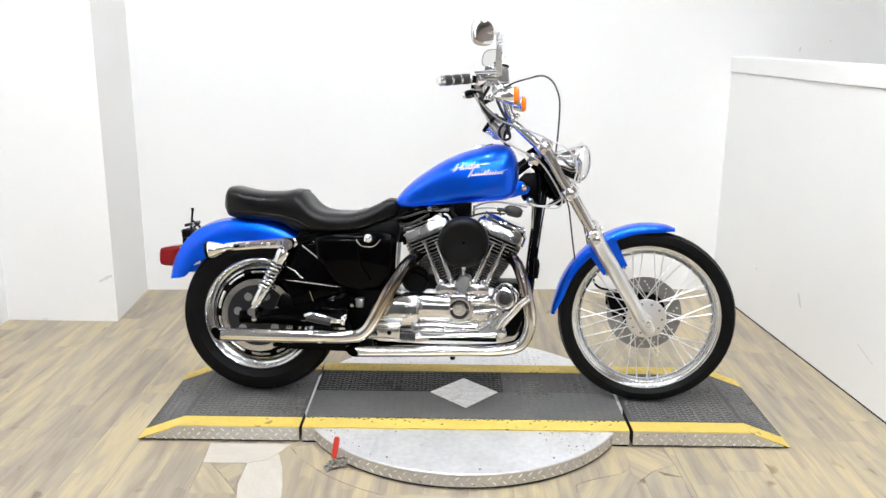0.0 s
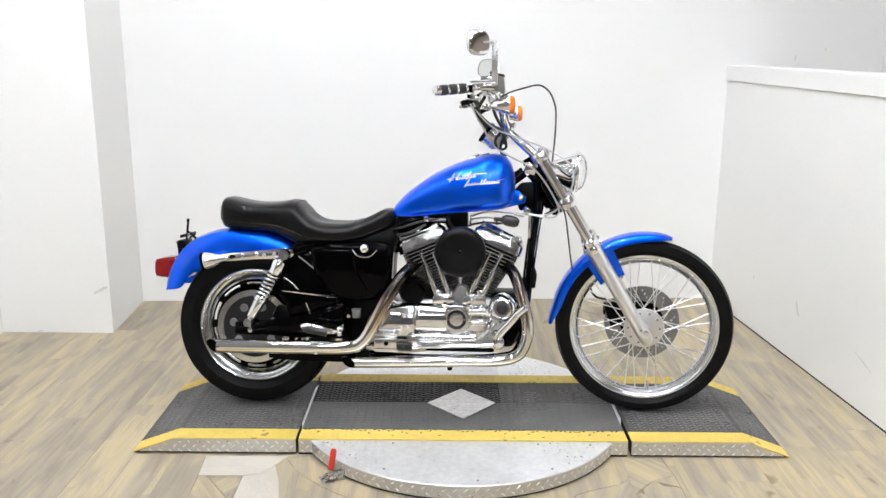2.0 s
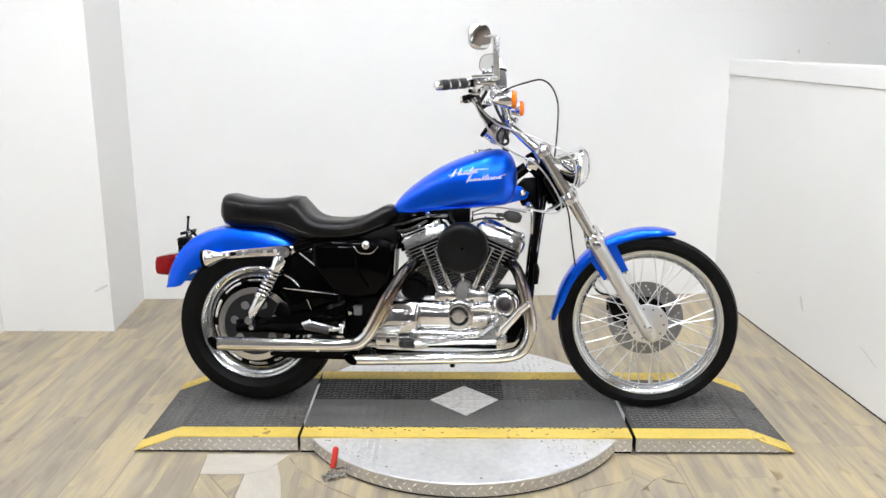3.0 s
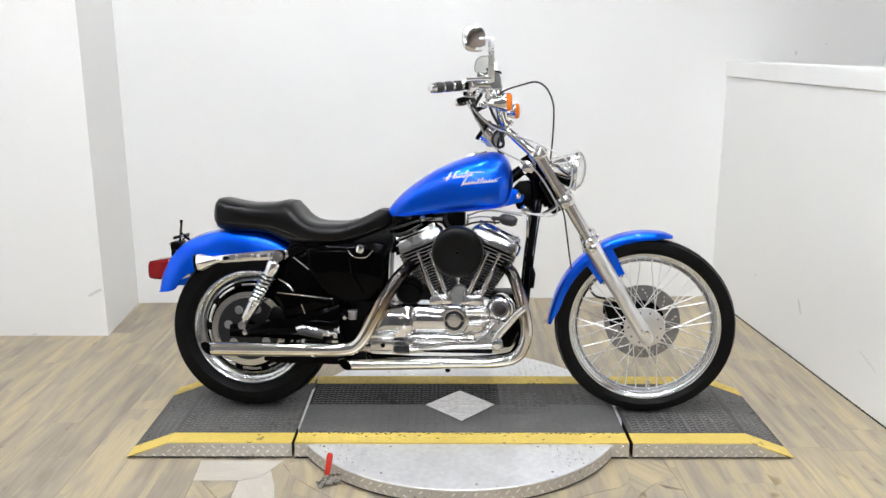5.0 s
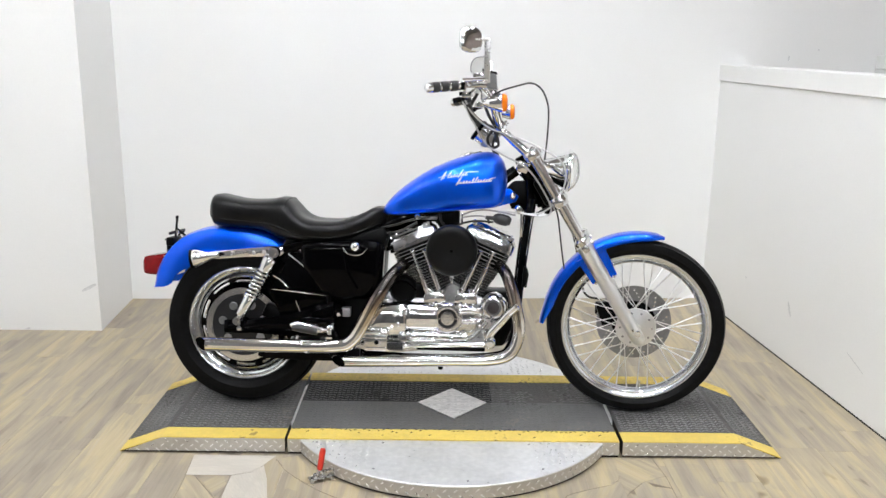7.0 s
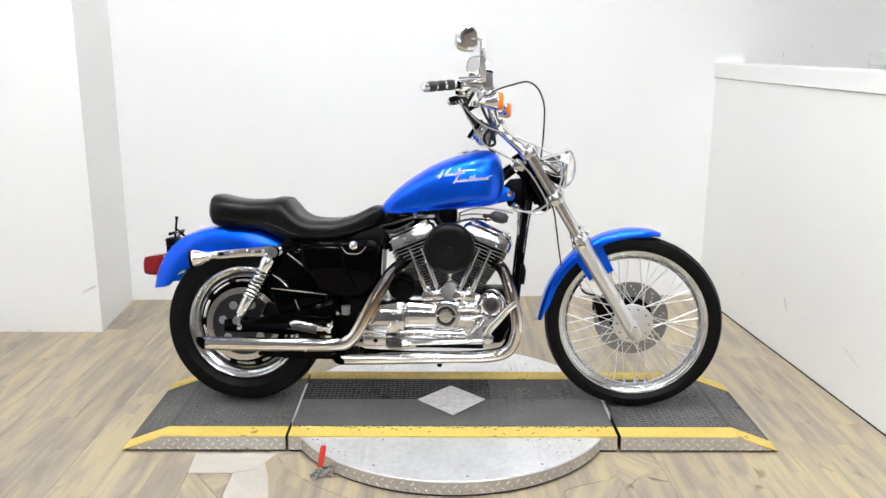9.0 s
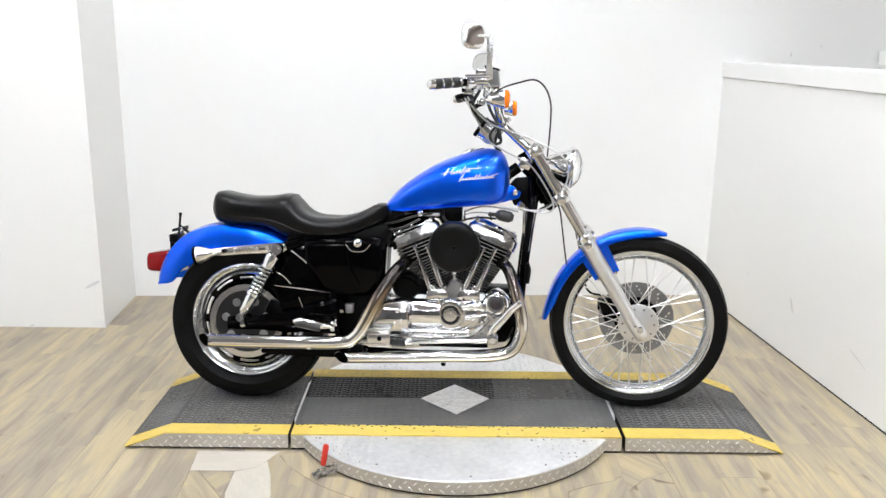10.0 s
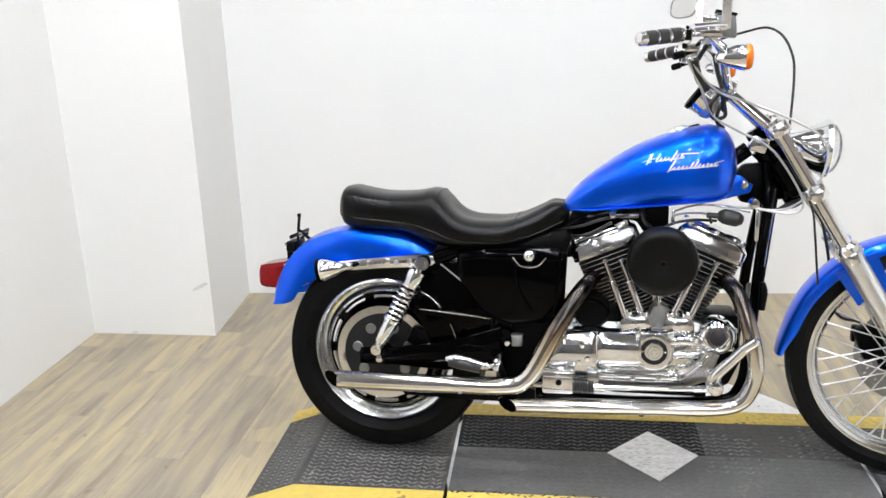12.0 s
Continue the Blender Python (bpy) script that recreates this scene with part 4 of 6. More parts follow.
# fork
FA, FB = Vector((0.712, 0, 0.330)), Vector((0.298, 0, 1.004))
FD = (FB - FA).normalized()
FPERP = Vector((FD.z, 0, -FD.x))
for s in (-1, 1):
    off = Vector((0, s * 0.112, 0))
    leg = part("fork_leg", steered(lathe([(0, -0.035), (0.015, -0.034), (0.023, -0.026), (0.0260, -0.01), (0.0262, 0.05), (0.0262, 0.12), (0.0290, 0.33), (0.0295, 0.375), (0.031, 0.378), (0.031, 0.398), (0.024, 0.402), (0, 0.402)], 28, axis_to(FA + off, FD))), SLIDER, bike, "satin aluminium fork slider")
    part("stanchion", steered(rod(FA + off + FD * 0.40, FA + off + FD * 0.80, 0.0188, segs=24)), CHROME_SOFT, leg, "chrome fork tube")
    part("dust_seal", steered(lathe([(0.0205, 0.402), (0.031, 0.402), (0.032, 0.408), (0.032, 0.420), (0.0245, 0.428), (0.0205, 0.428)], 24, axis_to(FA + off, FD), True)), CHROME_SOFT, leg)
    part("axle_cap", steered(lathe([(0, 0.034), (0.012, 0.033), (0.015, 0.028), (0.015, -0.02), (0, -0.02)], 20, axis_to(FC + Vector((-0.002, s * 0.105, -0.002)), (0, s, 0)))), CHROME, leg)
    part("fender_mount", steered(join(rod(FA + off * 0.9 + FD * 0.392 + FPERP * 0.03, FA + off * 0.55 + FD * 0.392 + FPERP * 0.03, 0.007), rod(FA + off * 0.9 + FD * 0.392 - FPERP * 0.03, FA + off * 0.55 + FD * 0.392 - FPERP * 0.03, 0.007), cube(FA + off * 0.96 + FD * 0.388, (0.075, 0.03, 0.03), 0.006, m=axis_to((0, 0, 0), FD).to_3x3().to_4x4()))), CHROME_SOFT, leg)
    part("drain_bolt", steered(lathe([(0, 0.006), (0.005, 0.005), (0.006, 0), (0, 0)], 8, axis_to(FA + off + FD * 0.03 + Vector((0, s * 0.024, 0)), (0, s, 0)))), CHROME, leg)
part("front_axle", steered(rod(FC + Vector((0, -0.125, 0)), FC + Vector((0, 0.125, 0)), 0.009)), CHROME, bike)


def yoke(d, thick, name):
    """A triple clamp across both fork tubes and the stem."""
    c = FA + FD * d
    m3 = axis_to((0, 0, 0), FD)
    bms = [cube((0, 0, 0), (0.050, 0.20, thick), 0.008)]
    for s in (-1, 1):
        bms.append(lathe([(0.0195, -thick / 2), (0.030, -thick / 2), (0.032, -thick / 2 + 0.004), (0.032, thick / 2 - 0.004), (0.030, thick / 2), (0.0195, thick / 2)], 24, Matrix.Translation((0, s * 0.112, 0)), True))
        bms.append(cube((0.0, s * 0.146, 0), (0.032, 0.018, thick * 0.6), 0.004))
        bms.append(rod((0.02, s * 0.148, 0), (-0.02, s * 0.148, 0), 0.005))
    bm = join(*bms)
    rot = Matrix((FPERP, Vector((0, 1, 0)), FD)).transposed().to_4x4()
    bm.transform(Matrix.Translation(c) @ rot)
    return part(name, steered(bm), CHROME_SOFT, bike, "polished fork clamp")


yoke(0.590, 0.042, "lower_fork_clamp")
top_y = yoke(0.790, 0.034, "upper_fork_clamp")
part("steering_stem", steered(rod(FA + FD * 0.56 - FPERP * 0.05, FA + FD * 0.81 - FPERP * 0.05, 0.026, segs=24)), BLACK, bike, "black steering stem")
for s in (-1, 1):
    part("fork_cap", steered(lathe([(0, 0.018), (0.012, 0.017), (0.016, 0.012), (0.0185, 0.010), (0.0185, 0), (0, 0)], 6, axis_to(FA + Vector((0, s * 0.112, 0)) + FD * 0.80, FD))), CHROME, top_y)


# fenders
def fender(c, a0, a1, radius, half, depth, n=40, cross=15, wall=0.0035):
    """A hooped mudguard: radius, half width and skirt depth are tables over the angle in degrees."""
    outer, inner = [], []
    for i in range(n + 1):
        a = a0 + (a1 - a0) * i / n
        r, h, d = curve_at(radius, a), curve_at(half, a), curve_at(depth, a)
        ca, sa = math.cos(radians(a)), math.sin(radians(a))
        def ring(rr, hh, dd):
            out = []
            for k in range(cross):
                u = -1 + 2 * k / (cross - 1)
                au = abs(u)
                if au < 0.62:
                    y = u / 0.62 * hh * 0.86
                    drop = 0.10 * hh * (u / 0.62) ** 2 * 1.3
                else:
                    f = (au - 0.62) / 0.38
                    y = math.copysign(hh * (0.86 + 0.14 * math.sin(min(1, f * 1.6) * math.pi / 2)), u)
                    drop = 0.13 * hh + (dd - 0.13 * hh) * f ** 1.15
                out.append(c + Vector(((rr - drop) * ca, y, (rr - drop) * sa)))
            return out
        o = ring(r, h, d)
        q = ring(r - wall, h - wall, d - wall * 0.3)
        outer.append(o + q[::-1])
    return loft(outer)


part("rear_fender", fender(RC, 60, 158, [(60, 0.355), (75, 0.377), (96, 0.388), (115, 0.412), (130, 0.424), (145, 0.414), (158, 0.392)], [(60, 0.075), (90, 0.088), (158, 0.088)], [(60, 0.06), (80, 0.085), (100, 0.092), (118, 0.112), (133, 0.113), (141, 0.094), (151, 0.079), (155, 0.055), (158, 0.016)]), BLUE, bike, "metallic blue bobbed rear fender")
ff = part("front_fender", steered(fender(FC, 75, 180, [(75, 0.368), (82, 0.374), (92, 0.374), (110, 0.372), (140, 0.366), (165, 0.366), (180, 0.374)], [(75, 0.018), (79, 0.040), (86, 0.052), (100, 0.056), (160, 0.056), (180, 0.040)], [(75, 0.010), (86, 0.030), (100, 0.036), (130, 0.038), (165, 0.036), (180, 0.016)])), BLUE, bike, "metallic blue narrow front fender")
for s in (-1, 1):
    b0 = FA + Vector((0, s * 0.070, 0))
    for e in (1, -1):
        o1 = b0 + FD * (0.360 if e > 0 else 0.352) + FPERP * (0.041 if e > 0 else 0.034) * e
        o2 = b0 + FD * (0.235 if e > 0 else 0.245) + FPERP * (0.037 if e > 0 else 0.032) * e
        part("fender_bracket", steered(loft([[o1 + FPERP * 0.021 + Vector((0, -0.004, 0)), o1 - FPERP * 0.021 + Vector((0, -0.004, 0)), o1 - FPERP * 0.021 + Vector((0, 0.004, 0)), o1 + FPERP * 0.021 + Vector((0, 0.004, 0))],
                                              [o2 + FPERP * 0.015 + Vector((0, -0.004, 0)), o2 - FPERP * 0.015 + Vector((0, -0.004, 0)), o2 - FPERP * 0.015 + Vector((0, 0.004, 0)), o2 + FPERP * 0.015 + Vector((0, 0.004, 0))]])), BLUE, ff, "blue fender bracket")
        part("bracket_bolt", steered(lathe([(0, 0.006), (0.006, 0.005), (0.0075, 0.001), (0.0075, 0), (0, 0)], 10, axis_to(o2 + Vector((0, s * 0.004, 0)), (0, s, 0)))), CHROME, ff)
# brake caliper behind the front wheel
part("brake_caliper", steered(join(cube(FC + Vector((-0.105, 0.066, 0.03)), (0.07, 0.055, 0.10), 0.014, m=Matrix.Rotation(radians(-20), 4, "Y")), cube(FC + Vector((-0.14, 0.085, 0.045)), (0.025, 0.03, 0.05), 0.006))), BLACK_MATT, bike, "black brake caliper")
part("brake_hose", steered(tube([FC + Vector((-0.13, 0.08, 0.08)), FC + Vector((-0.20, 0.09, 0.11)), FC + Vector((-0.24, 0.06, 0.30)), FC + Vector((-0.29, 0.03, 0.48))], 0.0045)), CABLE, bike)

# ---- tank
TX0, TX1 = -0.285, 0.200
T_TOP = [(-0.285, 0.772), (-0.276, 0.788), (-0.261, 0.809), (-0.239, 0.834), (-0.196, 0.872), (-0.152, 0.904), (-0.087, 0.944), (-0.022, 0.973), (0.043, 0.995), (0.087, 1.006), (0.126, 1.010), (0.156, 1.004), (0.178, 0.986), (0.192, 0.958), (0.2, 0.92)]
T_BOT = [(-0.285, 0.757), (-0.266, 0.755), (-0.231, 0.755), (-0.144, 0.763), (-0.036, 0.774), (0.071, 0.785), (0.157, 0.796), (0.180, 0.812), (0.193, 0.840), (0.2, 0.875)]
T_HALF = [(-0.285, 0.036), (-0.27, 0.055), (-0.25, 0.068), (-0.20, 0.085), (-0.10, 0.104), (0.0, 0.122), (0.08, 0.128), (0.14, 0.122), (0.175, 0.104), (0.192, 0.08), (0.2, 0.05)]


def tank_ring(x, n=48, p=2.7):
    zt, zb, w = curve_at(T_TOP, x), curve_at(T_BOT, x), curve_at(T_HALF, x)
    zc, h = (zt + zb) / 2, (zt - zb) / 2
    out = []
    for k in range(n):
        a = 2 * math.pi * k / n
        c, s = math.cos(a), math.sin(a)
        q = p if s > 0 else 4.6
        y = math.copysign(abs(c) ** (2 / q), c) * w
        z = math.copysign(abs(s) ** (2 / q), s)
        if z > 0:
            y *= 1 - 0.20 * z ** 2
        out.append(Vector((x, y, zc + z * h)))
    return out


def tank_side(x, z, p=2.7):
    zt, zb, w = curve_at(T_TOP, x), curve_at(T_BOT, x), curve_at(T_HALF, x)
    f = (z - (zt + zb) / 2) / ((zt - zb) / 2)
    q = p if f > 0 else 4.6
    y = w * max(0, 1 - abs(f) ** q) ** (1 / q)
    return y * (1 - 0.20 * f * f if f > 0 else 1)


xs = [TX0 + (TX1 - TX0) * (0.5 - 0.5 * math.cos(math.pi * i / 44)) for i in range(45)]
tank = part("fuel_tank", loft([tank_ring(x) for x in xs]), BLUE, bike, "metallic blue peanut fuel tank", smooth=60)
part("tank_seam", tube([Vector((x, -tank_side(x, curve_at(T_BOT, x) + 0.016) - 0.0005, curve_at(T_BOT, x) + 0.010)) for x in (-0.26, -0.2, -0.1, 0.0, 0.08, 0.14, 0.18)], 0.003, 6, 3), BLUE, tank)
part("filler_cap", lathe([(0, 0.020), (0.020, 0.019), (0.030, 0.014), (0.033, 0.008), (0.033, -0.004), (0, -0.004)], 32, axis_to((0.044, 0, 0.986), (-0.24, 0, 1))), CHROME, tank, "chrome filler cap")
part("cap_console", join(cube((0.075, 0.0, 1.002), (0.05, 0.03, 0.008), 0.003, m=Matrix.Rotation(radians(-14), 4, "Y"))), BLACK_MATT, tank)
for s in (-1, 1):
    part("mount_tab", prism([(0.165, 0.800), (0.185, 0.872), (0.212, 0.868), (0.245, 0.842), (0.236, 0.820)], s * 0.052 - 0.006, s * 0.052 + 0.006, 0.003), BLUE, tank, "blue mounting tab")
    part("mount_bolt", lathe([(0, 0.012), (0.005, 0.0115), (0.009, 0.0095), (0.012, 0.0065), (0.014, 0.002), (0.0145, 0), (0, 0)], 24, axis_to((0.221, s * 0.059, 0.843), (0, s, 0))), CHROME, tank)
# maker's mark, drawn as plain slanting silver strokes
for s in (-1, 1):
    bms = []
    def on_tank(x, z):
        return Vector((x, s * (tank_side(x, z) + 0.0003), z))
    slant = 0.62
    for x0, z0, rise, tall in ((-0.048, 0.905, 0.16, (3.0, 0.0, 2.6, 1.1, 1.2, 1.0, 2.9, 1.3, 1.6)), (0.010, 0.886, 0.10, (3.4, 0.9, 1.1, 1.2, 1.0, 2.2, 2.6, 1.4, 1.1, 1.3, 1.0, 1.2))):
        for k, h in enumerate(tall):
            x, z = x0 + 0.0108 * k, z0 + rise * 0.0108 * k
            if h:
                foot = -0.006 if h > 2.8 else 0.0
                bms.append(tube([on_tank(x + slant * q, z + q) for q in (foot, 0.0045 * h, 0.0085 * h)], [0.0018, 0.0030, 0.0016], 5, 3))
                bms.append(tube([on_tank(x + 0.001, z + 0.001), on_tank(x + 0.006, z + 0.0005), on_tank(x + 0.0105, z + 0.005)], 0.0016, 5, 2))
    bms.append(tube([on_tank(-0.062, 0.906), on_tank(-0.040, 0.914), on_tank(-0.020, 0.919)], [0.0008, 0.0016, 0.001], 5, 4))
    bms.append(tube([on_tank(0.030 + 0.012 * k, 0.930 + 0.0008 * k) for k in range(6)], [0.0008, 0.0020, 0.0010], 5, 2))
    bms.append(tube([on_tank(0.128, 0.905), on_tank(0.142, 0.910), on_tank(0.155, 0.914)], [0.0018, 0.0012, 0.0006], 5, 4))
    part("script_mark", join(*bms), SILVER_MARK, tank, "silver slanting strokes of a mark")

# ---- seat
S_TOP = [(-0.951, 0.772), (-0.9475, 0.808), (-0.938, 0.823), (-0.920, 0.825), (-0.89, 0.819), (-0.85, 0.811), (-0.80, 0.806), (-0.74, 0.808), (-0.70, 0.813), (-0.672, 0.819), (-0.650, 0.815), (-0.628, 0.797), (-0.60, 0.764), (-0.57, 0.745), (-0.53, 0.737), (-0.47, 0.736), (-0.41, 0.746), (-0.35, 0.772), (-0.305, 0.792), (-0.28, 0.790), (-0.262, 0.770)]
S_BOT = [(-0.951, 0.728), (-0.94, 0.706), (-0.91, 0.698), (-0.86, 0.694), (-0.76, 0.690), (-0.72, 0.678), (-0.68, 0.658), (-0.64, 0.646), (-0.56, 0.643), (-0.46, 0.645), (-0.36, 0.662), (-0.30, 0.690), (-0.262, 0.720)]
S_HALF = [(-0.950, 0.075), (-0.93, 0.100), (-0.88, 0.112), (-0.78, 0.118), (-0.70, 0.125), (-0.62, 0.140), (-0.54, 0.148), (-0.45, 0.140), (-0.36, 0.112), (-0.30, 0.088), (-0.262, 0.060)]


def seat_ring(x, n=40):
    zt, zb, w = curve_at(S_TOP, x), curve_at(S_BOT, x), curve_at(S_HALF, x)
    zc, h = (zt + zb) / 2, (zt - zb) / 2
    out = []
    for k in range(n):
        a = 2 * math.pi * k / n
        c, s = math.cos(a), math.sin(a)
        p = 3.0 if s > 0 else 3.8
        y = math.copysign(abs(c) ** (2 / p), c) * w
        z = math.copysign(abs(s) ** (2 / p), s)
        dish = 0.0
        if x > -0.62 and z > 0:
            dish = 0.010 * max(0, 1 - abs(y / w) * 1.4)
        out.append(Vector((x, y * (1 - 0.10 * (z < 0) * abs(z)), zc + z * h - dish)))
    return out


xs = [-0.950 + 0.688 * (0.5 - 0.5 * math.cos(math.pi * i / 60)) for i in range(61)]
seat = part("seat", loft([seat_ring(x) for x in xs]), LEATHER, bike, "black vinyl two-up seat, stepped", smooth=60)


def seat_line(x, frac):
    r = seat_ring(x)
    return r[int(len(r) * frac) % len(r)]


for frac in (0.525,):
    part("welt", tube([seat_line(x, frac) + Vector((0, -0.001, 0)) for x in (-0.94, -0.88, -0.80, -0.72, -0.66, -0.60, -0.52, -0.45, -0.38, -0.32, -0.28)], 0.0022, 6, 4), LEATHER, seat, "stitched welt")
part("cross_seam", tube([p + (p - Vector((-0.415, 0, 0.70))).normalized() * 0.0005 for p in seat_ring(-0.415)[2:20]], 0.002, 5, 2), BLACK_MATT, seat)
part("cross_seam", tube([p + (p - Vector((-0.67, 0, 0.74))).normalized() * 0.0006 for p in seat_ring(-0.645)[3:18]], 0.002, 5, 2), BLACK_MATT, seat)
part("mount_screw", rod((-0.952, 0, 0.718), (-0.960, 0, 0.712), 0.005), BLACK_MATT, seat)

# ---- rear end: struts, lamps, plate bracket
for s in (-1, 1):
    y = s * 0.118
    st = part("fender_strut", prism([(-0.965, 0.578), (-0.95, 0.603), (-0.80, 0.622), (-0.685, 0.634), (-0.655, 0.630), (-0.648, 0.608), (-0.665, 0.594), (-0.80, 0.588), (-0.90, 0.578)], y - 0.006, y + 0.006, 0.003), CHROME, bike, "chrome fender strut")
    for bx, bz in ((-0.765, 0.606), (-0.725, 0.611)):
        part("strut_bolt", lathe([(0, 0.006), (0.006, 0.005), (0.008, 0.002), (0.008, 0), (0, 0)], 12, axis_to((bx, y + s * 0.006, bz), (0, s, 0))), ALLOY, st)
    part("slotted_plate", prism([(-0.855, 0.590), (-0.855, 0.610), (-0.785, 0.617), (-0.785, 0.597)], y + s * 0.0045, y + s * 0.0085, 0.0012), CHROME_SOFT, st)
    for k, w in enumerate((0.007, 0.005, 0.008, 0.006, 0.007)):
        part("strut_mark", cube((-0.850 + 0.0115 * k, y + s * 0.0088, 0.6015 + 0.0009 * k), (w, 0.0012, 0.008), 0.0004, m=Matrix.Rotation(radians(-6), 4, "Y")), DISC, st)
    sg = part("rear_turn_signal", lathe([(0, 0.0), (0.030, 0.002), (0.034, 0.008), (0.034, 0.016), (0.030, 0.030), (0.021, 0.055), (0.012, 0.075), (0.010, 0.105), (0, 0.106)], 28, axis_to((-0.996, s * 0.150, 0.580), (1, -s * 0.05, 0.16))), CHROME, bike, "chrome bullet turn signal")
    part("lens", lathe([(0, -0.004), (0.018, -0.003), (0.026, 0.0), (0.027, 0.003), (0, 0.003)], 24, axis_to((-0.996, s * 0.150, 0.580), (1, -s * 0.05, 0.16))), AMBER if s > 0 else RED, sg)
    part("lens_rim", lathe([(0.027, -0.005), (0.0345, -0.004), (0.0355, 0.004), (0.027, 0.004)], 28, axis_to((-0.996, s * 0.150, 0.580), (1, -s * 0.05, 0.16)), True), BLACK, sg, "black lens rim")
    part("stalk", join(rod((-0.925, s * 0.147, 0.592), (-0.885, s * 0.131, 0.599), 0.0075), lathe([(0, 0.012), (0.008, 0.011), (0.0095, 0.006), (0.0095, 0), (0, 0)], 6, axis_to((-0.895, s * 0.124, 0.5975), (0, s, 0)))), BLACK, sg, "black stalk")
    # shock absorber
    a, b = Vector((-0.679, s * 0.150, 0.612)), Vector((-0.822, s * 0.150, 0.345))
    d = (b - a).normalized()
    sh = part("shock_absorber", join(rod(a, b, 0.011, segs=18), lathe([(0.0, 0.025), (0.024, 0.026), (0.027, 0.030), (0.027, 0.072), (0.024, 0.080), (0, 0.080)], 28, axis_to(a, d)), lathe([(0, 0.205), (0.020, 0.206), (0.0225, 0.212), (0.020, 0.275), (0.012, 0.285), (0, 0.285)], 28, axis_to(a, d)), lathe([(0.0, 0.192), (0.027, 0.193), (0.027, 0.203), (0, 0.204)], 28, axis_to(a, d))), CHROME, bike, "chrome shock absorber")
    m = axis_to(a, d)
    turns, pts = 7.5, []
    for k in range(int(turns * 12) + 1):
        t = 2 * math.pi * k / 12
        pts.append(m @ Vector((0.0235 * math.cos(t), 0.0235 * math.sin(t), 0.078 + 0.116 * k / (turns * 12))))
    part("spring", tube(pts, 0.0047, 8, 1, smooth=False), CHROME, sh, "chrome coil spring")
    for q, r in ((a, 0.022), (b, 0.017)):
        part("shock_eye", lathe([(0, 0.022), (r * 0.45, 0.022), (r * 0.5, 0.016), (r * 0.9, 0.016), (r, 0.012), (r, -0.016), (0, -0.016)], 28, axis_to(q, (0, s, 0))), CHROME, sh)
part("axle_nut", join(lathe([(0, 0.016), (0.010, 0.016), (0.014, 0.010), (0.016, 0), (0, 0)], 6, axis_to((-0.812, -0.150, 0.318), (0, -1, 0))), lathe([(0, 0.020), (0.008, 0.019), (0.009, 0.0), (0, 0)], 16, axis_to((-0.812, -0.150, 0.318), (0, -1, 0)))), CHROME, bike)
tl = part("tail_light", loft([[Vector((x, y * w, z)) for y, z in ((-1, zb), (-1, zt), (1, zt), (1, zb))] for x, zb, zt, w in ((-1.096, 0.500, 0.578, 0.050), (-1.136, 0.492, 0.578, 0.053), (-1.144, 0.494, 0.578, 0.053))]), ALLOY, bike, "grey tail light housing")
lens = loft([[Vector((x, y * w, z)) for y, z in ((-1, zb + 0.01), (-1, zb + 0.02), (-1, zt - 0.012), (-0.8, zt), (0.8, zt), (1, zt - 0.012), (1, zb + 0.012), (0.8, zb), (-0.8, zb))] for x, zb, zt, w in ((-1.142, 0.498, 0.584, 0.055), (-1.208, 0.500, 0.574, 0.053), (-1.226, 0.504, 0.569, 0.049), (-1.231, 0.512, 0.560, 0.042))])
part("red_lens", lens, RED, tl, "dark red lens")
pl = part("plate_bracket", join(cube((-1.108, 0, 0.668), (0.006, 0.17, 0.012), 0.002), rod((-1.112, -0.01, 0.640), (-1.103, -0.01, 0.730), 0.0045), rod((-1.106, -0.02, 0.685), (-1.060, -0.02, 0.648), 0.005), cube((-1.122, 0, 0.632), (0.03, 0.10, 0.034), 0.006), cube((-1.130, -0.03, 0.615), (0.012, 0.03, 0.05), 0.004), rod((-1.100, -0.012, 0.655), (-1.075, -0.012, 0.672), 0.004), cube((-1.104, -0.01, 0.727), (0.010, 0.012, 0.012), 0.002)), BLACK_MATT, bike, "black folded plate bracket")
for bx, bz in ((-1.137, 0.640), (-1.090, 0.672)):
    part("bracket_screw", lathe([(0, 0.005), (0.005, 0.004), (0.006, 0), (0, 0)], 10, axis_to((bx, -0.045, bz), (0, -1, 0))), CHROME, pl)

# ---- frame, swingarm, tanks
frame_part = part("frame", join(
    tube([(0.235, 0, 0.94), (0.10, 0, 0.845), (-0.10, 0, 0.765), (-0.28, 0, 0.700), (-0.40, 0, 0.66)], 0.022, 14),
    *[tube([(0.285, s * 0.02, 0.90), (0.288, s * 0.05, 0.80), (0.268, s * 0.085, 0.62), (0.250, s * 0.10, 0.42), (0.228, s * 0.11, 0.27), (0.14, s * 0.115, 0.225), (-0.20, s * 0.115, 0.215), (-0.42, s * 0.115, 0.25), (-0.47, s * 0.115, 0.40), (-0.47, s * 0.10, 0.55), (-0.53, s * 0.10, 0.645), (-0.66, s * 0.108, 0.612)], 0.0155, 12, 5) for s in (-1, 1)],
    *[tube([(-0.36, s * 0.06, 0.68), (-0.52, s * 0.10, 0.665), (-0.68, s * 0.108, 0.615)], 0.014, 10) for s in (-1, 1)]), BLACK, bike, "gloss black tube frame")
part("neck", lathe([(0, -0.08), (0.030, -0.08), (0.033, -0.07), (0.027, -0.05), (0.027, 0.05), (0.032, 0.065), (0.030, 0.07), (0, 0.07)], 24, axis_to(FA + FD * 0.680 - FPERP * 0.055, FD)), BLACK, frame_part)
